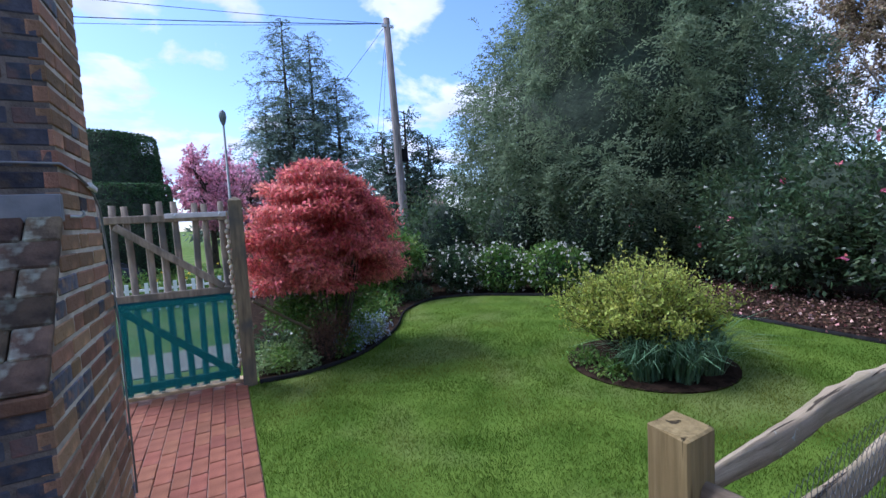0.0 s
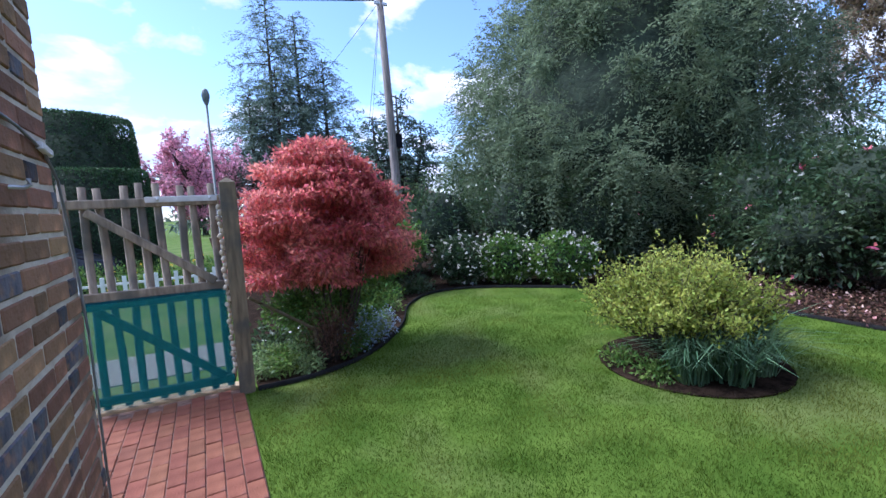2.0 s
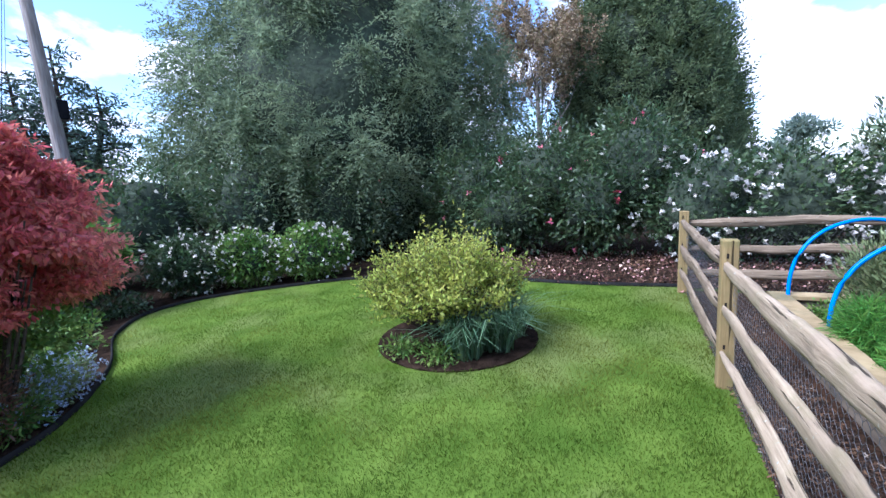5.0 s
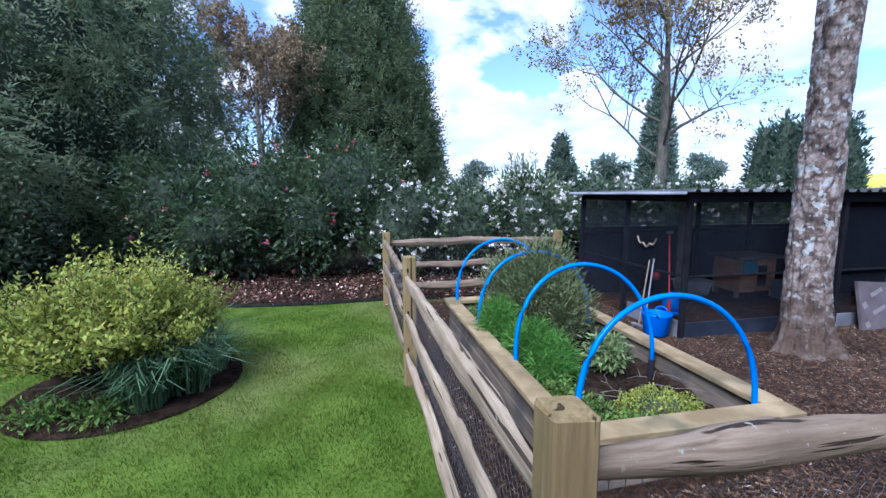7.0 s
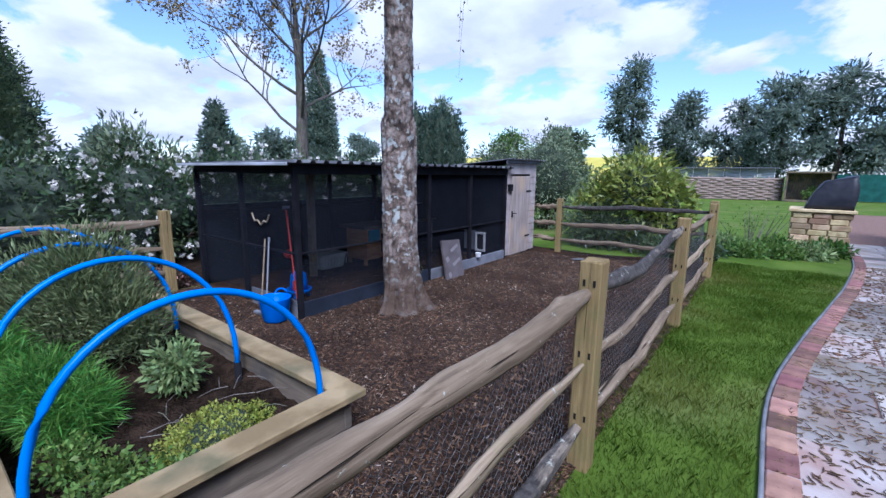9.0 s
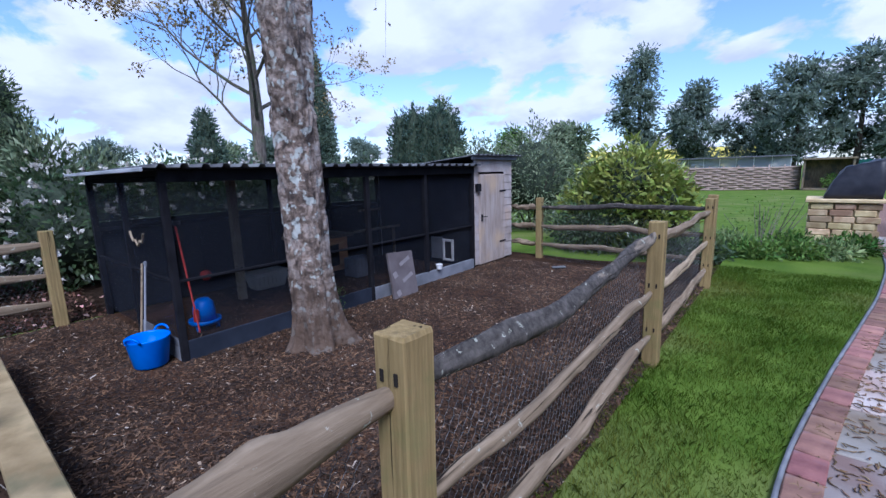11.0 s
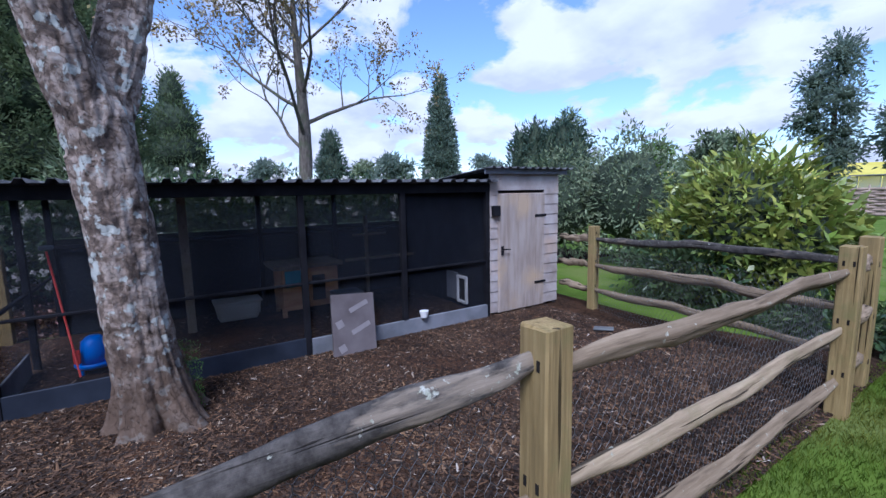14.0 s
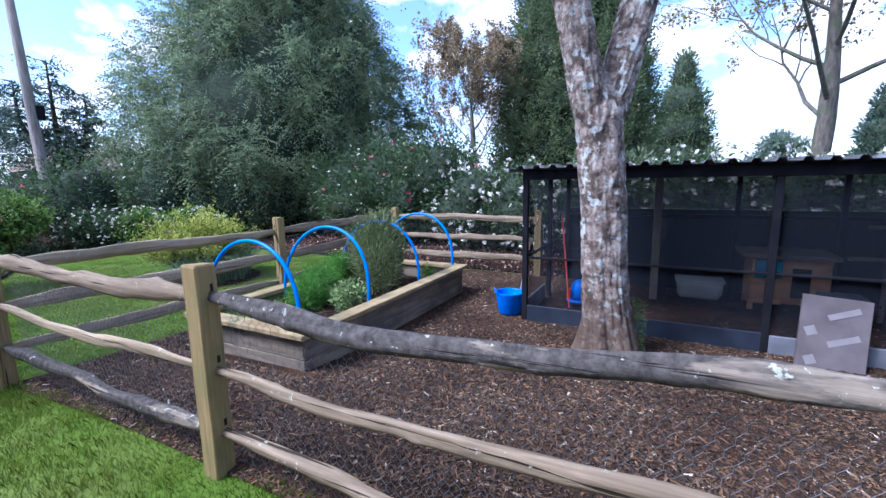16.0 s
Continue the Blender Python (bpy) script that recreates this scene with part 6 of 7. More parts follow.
# ---- large trees ----
def spray_arrays(p, d, length, leaflets, leaf_len, leaf_w, droop, r, plume=0.0):
    """Feathers of leaflets set left and right of an axis that starts at p, runs along d and bends down (or up, with plume)."""
    k = len(p)
    d = d / (np.linalg.norm(d, axis=1, keepdims=True) + 1e-9)
    side = np.cross(d, np.array([0, 0, 1.0]) + 0.45 * r.normal(size=(k, 3)))
    side /= np.linalg.norm(side, axis=1, keepdims=True) + 1e-9
    ln = (length * r.uniform(0.55, 1.25, k))[:, None]
    vs = []
    for i in range(leaflets):
        t = (i + 0.6) / leaflets
        base = p + d * ln * t + np.array([0, 0, 1.0]) * ln * (plume - droop) * t * t
        sg = 1.0 if i % 2 else -1.0
        ax = side * sg * 0.75 + d * 0.75 + 0.28 * r.normal(size=(k, 3))
        ax[:, 2] -= 0.35 * droop
        ax /= np.linalg.norm(ax, axis=1, keepdims=True)
        wd = np.cross(ax, np.cross(side, d) + 0.5 * r.normal(size=(k, 3)))
        wd /= np.linalg.norm(wd, axis=1, keepdims=True) + 1e-9
        ll = leaf_len * (1.1 - 0.6 * t) * r.uniform(0.7, 1.25, (k, 1))
        vs.append(np.stack([base, base + ax * ll * 0.5 + wd * leaf_w * 0.5, base + ax * ll, base + ax * ll * 0.5 - wd * leaf_w * 0.5], 1))
    v = np.stack(vs, 1).reshape(-1, 3)
    return v, np.arange(len(v)).reshape(-1, 4)


def spray_tree(name, label, m, blobs, count, length, leaflets, leaf_len, leaf_w, material, trunk_r, height, droop, core, seed, rough=0.25, shell=0.35, plume=0.0, lift=0.0, bark=M_BARK, inner=3):
    """An evergreen whose crown is made of feathery sprays."""
    t = thing(name, label, "tree", m)
    r_ = np.random.default_rng(seed)
    zz_ = np.linspace(0, height * 0.9, 16)
    trunk_mesh("trunk", [(0, 0, z) for z in zz_], [trunk_r * (1 - 0.9 * z / height) for z in zz_], t, bark, 0.08, 12)
    p, n = blob_points(blobs, count, shell, 0.25, r_, rough)
    d = n + 0.45 * r_.normal(size=n.shape) + np.array([0, 0, lift])
    v, f = spray_arrays(p - 0.4 * length * n, d, length, leaflets, leaf_len, leaf_w, droop, r_, plume)
    v[:, 2] = np.maximum(v[:, 2], 0.03)
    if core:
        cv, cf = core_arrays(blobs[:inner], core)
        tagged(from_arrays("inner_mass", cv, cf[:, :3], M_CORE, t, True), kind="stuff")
    tagged(from_arrays("crown", v, f, material, t), kind="stuff")
    return t


def limb_conifer(name, label, m, leaders, per, length, leaflets, leaf_len, leaf_w, material, seed):
    """An open conifer: several leaders with whorls of drooping limbs hung with sprays. leaders: x, y, height, reach, first limb."""
    t = thing(name, label, "tree", m)
    r_ = np.random.default_rng(seed)
    chunks, ps, ds = [], [], []
    for lx, ly, h, reach, low in leaders:
        zz_ = np.linspace(0, h, 14)
        bend = lambda z: np.array([lx * min(1, z / 4.0), ly * min(1, z / 4.0), z])
        trunk_mesh("trunk", [tuple(bend(z)) for z in zz_], [0.02 + 0.17 * (1 - z / h) for z in zz_], t, M_BARK, 0.05, 10)
        for k in range(per):
            w = (k + r_.random()) / per
            z = low + (h - low) * w
            az = 2.4 * k + r_.normal() * 0.3
            ln = (reach * (1 - w) ** 0.75 + 0.25) * r_.uniform(0.55, 1.1)
            d = np.array([math.cos(az), math.sin(az), r_.uniform(0.0, 0.45)])
            pts = [bend(z) + d * ln * q - np.array([0, 0, 0.28 * ln * q * q]) for q in np.linspace(0, 1, 5)]
            chunks.append(tube(pts, [0.035, 0.028, 0.02, 0.013, 0.006], 4, cap=False))
            q = r_.uniform(0.12, 1.0, max(4, int(11 * ln)))
            for x in q:
                c = bend(z) + d * ln * x - np.array([0, 0, 0.28 * ln * x * x])
                ps.append(c + r_.normal(size=3) * 0.08)
                ds.append(d * 0.8 + r_.normal(size=3) * 0.6 + np.array([0, 0, -0.25]))
    v, f = merge(chunks)
    tagged(from_arrays("branchwork", v, f, M_BARK, t, True), kind="stuff")
    v, f = spray_arrays(np.array(ps), np.array(ds), length, leaflets, leaf_len, leaf_w, 0.45, r_)
    tagged(from_arrays("crown", v, f, material, t), kind="stuff")
    return t


def conifer(name, label, m, blobs, count, length, width, material, trunk_r, height, droop=0.5, core=0.7, rough=0.2, shell=0.4, bark=M_BARK):
    t = thing(name, label, "tree", m)
    zz_ = np.linspace(0, height * 0.9, 16)
    trunk_mesh("trunk", [(0, 0, z) for z in zz_], [trunk_r * (1 - 0.9 * z / height) for z in zz_], t, bark, 0.08, 12)
    crown("crown", blobs, count, length, width, material, t, droop, shell, 0.55, core, 0.3, rough)
    return t


r = np.random.default_rng(21)
yb = [(0, 0, 4.2, 3.6, 3.6, 4.2), (0, 0, 8.0, 2.0, 2.0, 3.4), (-0.3, 0.3, 1.1, 3.6, 3.6, 1.5)]
for k in range(280):
    q, z = 2.4 * k + r.uniform(-0.3, 0.3), 0.5 + 11.6 * ((k + 0.5) / 280) ** 1.15
    s_ = (4.75 if z < 4.4 else 4.75 - 0.52 * (z - 4.4)) * r.uniform(0.8, 1.1)
    g = r.uniform(0.45, 1.0) * (1 - 0.03 * z)
    yb.append((s_ * math.cos(q), s_ * math.sin(q), z, g, g, g * r.uniform(0.9, 1.5)))
spray_tree("yew_tree", "huge dark green spreading yew tree", pose(11.4, 9.4, 0), yb, 33000, 0.85, 14, 0.15, 0.036, L_YEW, 0.5, 9, 0.6, 1.0, 5, 0.3, 0.55, 0.0, 0.1)
cone = lambda h, rr, n: [(0, 0, h * (k + 0.5) / n, rr * (1 - ((k + 0.3) / n) ** 2.2) + 0.15, rr * (1 - ((k + 0.3) / n) ** 2.2) + 0.15, h / n * 0.9) for k in range(n)]
tb = cone(14.5, 3.7, 7)
for k in range(150):
    w_, q = (k + 0.5) / 150, 2.4 * k
    s_ = 3.6 * (1 - w_ ** 2.2) + 0.15
    tb.append((s_ * math.cos(q), s_ * math.sin(q), 0.5 + 13.6 * w_, r.uniform(0.45, 0.7), r.uniform(0.45, 0.7), r.uniform(0.8, 1.3)))
spray_tree("thuja_tree", "broad cone-shaped dark green thuja", pose(22.4, 1.3, 0), tb, 11000, 0.8, 12, 0.26, 0.075, L_THUJA, 0.4, 13, 0.0, 0.9, 6, 0.1, 0.35, 0.5, 0.7, inner=7)
conifer("thuja_tree", "narrow green thuja behind the larger one", pose(35.9, -3.3, 0), cone(9.5, 2.4, 5), 9000, 0.35, 0.1, L_THUJA, 0.3, 8, -0.5, 0.86, 0.1, 0.22)
conifer("cypress_tree", "slim green cypress on the skyline", pose(34.4, -23.9, 0), cone(11.4, 1.6, 6), 9000, 0.4, 0.14, L_CON, 0.25, 11, -0.5, 0.84, 0.15, 0.3)
conifer("clipped_yew", "dark upright yew on the skyline", pose(27, -11.6, 0), cone(5.0, 1.1, 4), 4000, 0.3, 0.1, L_PINE, 0.2, 4, -0.5, 0.88, 0.08, 0.2)
conifer("irish_yew", "broad dark columnar yew on the skyline", pose(24.5, -29, 0), [(k * 0.9 - 1.5, k * 0.6, 2.6 + 0.5 * (k % 2), 1.0, 1.0, 3.8) for k in range(5)], 9000, 0.4, 0.12, L_PINE, 0.3, 6, -1.0, 0.88, 0.1, 0.2)
limb_conifer("spruce_tree", "tall open blue-green conifer with several leaders beyond the gate", pose(4.4, 23.6, 0), [(-0.9, 0, 12.2, 3.0, 3.5), (0.5, 0.4, 11.8, 3.2, 3.0), (1.7, 0, 9.6, 3.4, 2.2), (-2.0, 0, 7.6, 2.6, 1.6), (-0.8, -0.6, 8.6, 2.8, 1.6)], 62, 0.8, 13, 0.2, 0.05, L_CON, 23)
limb_conifer("pine_tree", "dark rounded evergreen behind the telegraph pole", pose(6.9, 16.2, 0), [(0, 0, 6.0, 1.7, 1.0), (-0.9, 0.3, 5.2, 1.6, 0.8), (1.0, 0, 5.0, 1.6, 0.8)], 44, 0.6, 11, 0.2, 0.06, L_PINE, 29)
forked_tree(pose(19.2, 5.3, 0), "tan budding tree behind the yew", 2.2, 0.2, 12, 4.6, 15, L_TAN, M_BARKG, 5, 0.13, 2.0)

# ---- beyond the gate ----
def clipped(name, label, c, s, count, material):
    t = thing(name, label, "hedge")
    # dark filler block, coloured like the shade between the hedge leaves
    bm_ = bmesh.new()
    bmesh.ops.create_cube(bm_, size=1)
    bmesh.ops.bevel(bm_, geom=list(bm_.edges), offset=0.14, segments=3, affect="EDGES")
    bmesh.ops.transform(bm_, matrix=Matrix.Translation(c) @ Matrix.Diagonal((*s, 1)), verts=bm_.verts)
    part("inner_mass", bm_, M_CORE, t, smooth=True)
    d = rng.uniform(-0.5, 0.5, (count, 3))
    ax = rng.integers(0, 3, count)
    d[np.arange(count), ax] = np.sign(d[np.arange(count), ax]) * 0.5
    ln_ = np.linalg.norm(d, axis=1, keepdims=True)
    nn = np.zeros_like(d)
    nn[np.arange(count), ax] = np.sign(d[np.arange(count), ax])
    d *= np.minimum(1, 0.7 / ln_)
    p_ = np.array(c) + d * np.array(s)
    k_ = p_[:, 2] > 0.05
    v_, f_ = leaf_arrays(p_[k_], nn[k_], 0.07, 0.04, 0, 0.3, 0.8)
    tagged(from_arrays("foliage", v_, f_, material, t), kind="stuff")
    return t


clipped("clipped_hedge", "tall dark clipped evergreen hedge block", (-3.6, 17.2, 2.38), (3.6, 2.6, 4.75), 42000, L_BOX)
clipped("clipped_hedge", "lower clipped green hedge before the tall one", (-3.3, 15.0, 1.5), (3.9, 1.8, 3.0), 34000, L_BOX)
cherry = budding_tree(pose(-0.4, 20.0, 0), "cherry tree in full pink blossom", 4.9, 1.4, 0.14, 24, 2.2, 33, F_PINK, M_BARK, 12, 0.13)
budding_tree(pose(1.3, 23.0, 0), "cherry tree with thin pink blossom", 4.6, 1.4, 0.14, 16, 2.2, 37, F_PINK, M_BARK, 6, 0.12)
lamp = thing("street_lamp", "slim grey-green lamp column with a small lantern", "lamp post")
tube_part("column", [(0.2, 11.2, -0.02), (0.2, 11.2, 4.1)], [0.035, 0.026], M_LAMP, lamp, 10)
tube_part("lantern", [(0.2, 11.2, 4.06), (0.2, 11.2, 4.14), (0.2, 11.2, 4.25), (0.2, 11.2, 4.36), (0.2, 11.2, 4.4)], [0.035, 0.065, 0.085, 0.06, 0.012], M_LAMP, lamp, 14)
pick = thing("picket_fence", "low white picket fence beyond the gate", "fence")
for k in range(26):
    box("pale", (-3.4 + 0.17 * k, 10.6, 0.3), (0.07, 0.02, 0.6), M_WHITE, pick, 0.004)
for z in (0.18, 0.45):
    box("fence_rail", (-1.3, 10.63, z), (4.4, 0.03, 0.05), M_WHITE, pick)
shape_sheet("gravel_drive", [(-6, 6.0), (0.3, 5.6), (0.3, 6.6), (-6, 7.0)], 0.012, M_GRAVEL, "pale gravel drive beyond the gate", "drive")
shrub("far_border", "mixed green and yellow border plants beyond the gate", "plant", HOME, [(-3.2 + 0.55 * k, 11.2, 0.4, 0.4, 0.4, 0.4) for k in range(8)], 5000, 0.1, 0.03, L_GREEN, None, flowers=(leaf("yellow_petal", (0.6, 0.45, 0.03), (0.75, 0.6, 0.06)), 50, 0.07), shell=0.8)
wires_from = Vector((5.15, 13.05, 7.85))
pole = thing("telegraph_pole", "weathered timber telegraph pole with a steel bracket", "telegraph pole")
tube_part("pole", [(5.32, 12.85, -0.05), (5.24, 12.95, 4), (5.15, 13.05, 8.0)], [0.15, 0.13, 0.1], M_POLE, pole, 14)
box("bracket", (5.15, 12.98, 7.75), (0.4, 0.06, 0.08), M_STEEL, pole)
box("junction_box", (5.42, 12.9, 3.7), (0.2, 0.16, 0.4), M_BLACKTIMBER, pole)
for k, q in enumerate(((-30, 12, 7.2), (-30, 20, 8.6), (-30, 24, 9.6), (4.0, 30, 7), (14, 40, 5), (4.3, 14.5, 0))):
    b_ = Vector(q)
    pts = []
    for i_ in range(17):
        t_ = i_ / 16
        p_ = wires_from.lerp(b_, t_)
        p_.z -= 0.9 * 4 * t_ * (1 - t_) * min(1, (b_ - wires_from).length / 40)
        pts.append(p_)
    tube_part("cable", pts, [0.012 if k == 1 else 0.007] * 17, M_BLACKTIMBER, pole, 5)
hs = thing("distant_house", "distant house with a tiled roof behind the hedge", "house")
box("wall", (14, 34, 1.3), (6, 4, 2.6), M_BRICKJ, hs)
bm = bmesh.new()
vs = [bm.verts.new(q) for q in ((10.8, 31.8, 2.6), (17.2, 31.8, 2.6), (17.2, 36.2, 2.6), (10.8, 36.2, 2.6), (12.5, 34, 4.4), (15.5, 34, 4.4))]
for q in ((0, 1, 5, 4), (1, 2, 5), (2, 3, 4, 5), (3, 0, 4), (3, 2, 1, 0)):
    bm.faces.new([vs[i_] for i_ in q])
part("roof", bm, M_TILE, hs)

# ---- gate ----
gate = thing("garden_gate", "weathered picket gate, its lower half netted in teal", "gate", pose(0.03, 4.84, 0, 0, 0, 175.5))
GW = 1.16
for k in range(9):
    x = 0.05 + (GW - 0.1) * k / 8
    lean = 0.02 * math.sin(k * 2.3)
    for nm, z0, z1, mt in (("pale", 0.98, 1.93, M_GATE), ("lower_pale", 0.06, 0.99, M_TEAL)):
        tube_part(nm, [(x + lean * (z0 - 0.5), 0.012 * math.sin(k), z0), (x + lean * ((z0 + z1) / 2 - 0.5) + 0.008 * math.sin(3 * k), 0, (z0 + z1) / 2), (x + lean * (z1 - 0.5), 0, z1 + 0.02 * math.sin(5 * k))], [0.03, 0.031, 0.028], mt, gate, 8, 0.08, 0.55, k)
for z, mt in ((1.78, M_GATE), (1.02, M_GATE), (0.95, M_TEAL), (0.14, M_TEAL)):
    box("gate_rail", (GW / 2, 0.035, z), (GW, 0.035, 0.075), mt, gate, 0.008)
for (x0, z0, x1, z1, mt) in ((0.08, 1.06, 0.95, 1.72, M_GATE), (0.08, 0.18, 0.95, 0.9, M_TEAL)):
    L_ = math.hypot(x1 - x0, z1 - z0)
    box("brace", ((x0 + x1) / 2, 0.06, (z0 + z1) / 2), (L_, 0.03, 0.07), mt, gate, 0.008, Euler((0, -math.atan2(z1 - z0, x1 - x0), 0)).to_matrix().to_4x4())
box("netting", (GW / 2, 0.082, 0.52), (GW - 0.02, 0.003, 0.9), M_TEALNET, gate, 0, label="teal netting")
box("strap_hinge", (0.26, 0.062, 1.80), (0.56, 0.012, 0.05), M_STEEL, gate, 0.003, label="galvanised strap hinge")
for x in (0.06, 0.45):
    tube_part("bolt", [(x, 0.066, 1.80), (x, 0.076, 1.80)], [0.013, 0.013], M_STEEL, gate, 8)
gp = thing("gate_post", "square weathered timber gate post with a pointed cap", "post")
bm = bmesh.new()
add_box(bm, (0.11, 4.74, 0.93), (0.13, 0.13, 2.0), 0.005)
part("shaft", bm, M_GPOST, gp)
bm = bmesh.new()
bmesh.ops.create_cone(bm, cap_ends=True, segments=4, radius1=0.092, radius2=0.01, depth=0.04)
bmesh.ops.transform(bm, matrix=pose(0.11, 4.74, 1.95, 0, 0, 45), verts=bm.verts)
part("cap", bm, M_GPOST, gp)
rope = thing("rope_chain", "pale knotted rope hanging beside the gate post", "rope")
for k in range(30):
    z = 1.72 - 0.052 * k
    bm = bmesh.new()
    bmesh.ops.create_uvsphere(bm, u_segments=8, v_segments=6, radius=0.03)
    bmesh.ops.transform(bm, matrix=pose(0.028 + 0.01 * math.sin(k * 2.1), 4.77 + 0.008 * math.cos(k * 1.7), z, 20 * math.sin(k), 35 * math.cos(k * 1.3)) @ Matrix.Diagonal((0.8, 0.8, 1.0, 1)), verts=bm.verts)
    part("knot", bm, M_ROPE, rope, smooth=True)
tube_part("cord", [(0.028, 4.77, 1.82), (0.028, 4.77, 0.15)], [0.008, 0.008], M_ROPE, rope, 6)

# ---- far side: path planter, lawn beyond ----
pl = thing("stone_plinth", "buff stone plinth beside the path", "plinth")
box("core", (-0.15, -12.0, 0.4), (0.9, 0.9, 0.8), M_BUFF, pl)
box("coping", (-0.15, -12.0, 0.845), (1.04, 1.04, 0.06), M_BUFF, pl, 0.01)
for k in range(7):
    for j in range(3):
        box("stone", (-0.46 + 0.31 * j + (0.03 if k % 2 else -0.02), -11.535, 0.06 + 0.115 * k), (0.30 - 0.03 * ((k + j) % 2), 0.04, 0.105), M_BUFF, pl, 0.01)
        box("stone", (0.305, -11.7 - 0.3 * j, 0.06 + 0.115 * k), (0.04, 0.29, 0.105), M_BUFF, pl, 0.01)
bb = thing("covered_barbecue", "barbecue under a draped black cover on the plinth", "barbecue")
bm = bmesh.new()
bmesh.ops.create_cube(bm, size=1)
bmesh.ops.subdivide_edges(bm, edges=bm.edges, cuts=6, use_grid_fill=True)
for q in bm.verts:
    t_ = q.co.z + 0.5
    k_ = 1 - 0.35 * t_ ** 2
    q.co = Vector((-0.25 + q.co.x * 0.75 * k_ - 0.12 * t_ + 0.03 * noise.noise(q.co * 4), -11.95 + q.co.y * 0.6 * k_, 0.875 + 0.68 * t_ * (1 - 0.2 * (q.co.x + 0.5)) + 0.03 * noise.noise(q.co * 5)))
part("cover", bm, M_COVER, bb, smooth=True)
shrub("plinth_shrub", "twiggy bare shrub with a few fresh leaves", "shrub", HOME, [(0.9, -10.6, 0.55, 0.6, 0.5, 0.45)], 350, 0.06, 0.02, L_GREEN, ((0.9, -10.6, 0), 16, 0.6, 0.9, 0.012, M_BARKG), shell=0.95)
for k, (x, y) in enumerate(((1.4, -9.6), (0.9, -9.3), (0.4, -9.6), (0.0, -9.9), (-0.3, -10.6), (0.5, -10.4), (1.3, -10.3))):
    shrub("path_border_plant", "leafy green perennial beside the path", "plant", HOME, [(x, y, 0.17, 0.33, 0.3, 0.2)], 900, 0.1, 0.035, L_GREEN if k % 3 else L_PALE, None, "path border", shell=0.9)
shape_sheet("path_bed_soil", [(1.9, -8.6), (1.2, -8.2), (-0.4, -8.7), (-0.6, -11.6), (-0.7, -12.2), (1.8, -12.2)], 0.01, M_SOIL, "dark soil bed beside the path", "flower bed")
hur = thing("woven_hurdle_fence", "low woven hazel hurdle fence across the lawn", "fence")
for k in range(11):
    p0, p1 = Vector((9.0, -31.5, 0)), Vector((1.0, -34.0, 0))
    z = 0.07 + 0.125 * k
    tube_part("withy", [p0.lerp(p1, s_) + Vector((0, 0.05 * math.sin(s_ * 60 + k * math.pi), z + 0.02 * math.sin(9 * s_ + k))) for s_ in np.linspace(0, 1, 40)], [0.075] * 40, M_HURDLE, hur, 5)
for k in range(12):
    p_ = Vector((9.0, -31.5, 0)).lerp(Vector((1.0, -34.0, 0)), k / 11)
    tube_part("stake", [p_ + Vector((0, 0, -0.05)), p_ + Vector((0, 0, 1.5))], [0.05, 0.04], M_HURDLE, hur, 6)
gh = thing("greenhouse", "long low greenhouse with a pale glazed roof", "greenhouse")
box("base_wall", (5.5, -38, 0.5), (8, 3, 1.0), M_HURDLE, gh)
for k in range(9):
    box("glazing_bar", (1.6 + 0.97 * k, -36.9, 1.5), (0.05, 0.05, 1.1), M_WHITE, gh)
    box("pane", (2.05 + 0.97 * k, -36.88, 1.5), (0.9, 0.02, 1.0), M_GLASS, gh, 0)
box("roof_ridge", (5.5, -38, 2.05), (8.2, 3.2, 0.06), M_GREYBOARD, gh)
sh = thing("log_shelter", "open-fronted timber log shelter on the far lawn", "shelter")
for c, s in (((-0.2, -34.6, 0.85), (2.0, 0.06, 1.7)), ((-1.2, -34, 0.85), (0.1, 1.2, 1.75)), ((0.85, -34, 0.85), (0.1, 1.2, 1.75)), ((-0.2, -34, 1.75), (2.3, 1.4, 0.1)), ((-0.2, -34, 0.05), (2.1, 1.2, 0.1))):
    box("panel", c, s, M_GPOST, sh, 0.01)
shrub("pot_plant", "small green plant in the log shelter", "plant", HOME, [(-0.3, -33.8, 0.5, 0.35, 0.3, 0.4)], 400, 0.14, 0.06, L_GREEN, shell=0.9)
scr = thing("screen_fence", "dark green windbreak screen along the far lawn", "fence")
box("screen", (-9.5, -36, 0.85), (16, 0.04, 1.6), M_SCREEN, scr, 0)
for k in range(8):
    box("screen_post", (-17 + 2.1 * k, -36.05, 0.9), (0.08, 0.08, 1.8), M_POLE, scr)


def far_tree(label, m, h, spread, count, material, seed, clear=0.25, size=0.5):
    rr_ = np.random.default_rng(seed)
    bl = []
    for k in range(22):
        w_ = (k + 0.5) / 22
        z = h * (clear + (0.94 - clear) * w_)
        s_ = spread * rr_.uniform(0.1, 1.0) * math.sqrt(max(0.05, math.sin(math.pi * (0.22 + 0.75 * w_))))
        q = rr_.uniform(0, 6.28)
        bl.append((s_ * math.cos(q), s_ * math.sin(q), z, h * 0.06 + spread * 0.22, h * 0.06 + spread * 0.22, h * 0.09))
    return conifer("far_tree", label, m, bl, count, size, size * 0.35, material, h * 0.025, h, 0.1, 0.42, 0.3, 0.7)


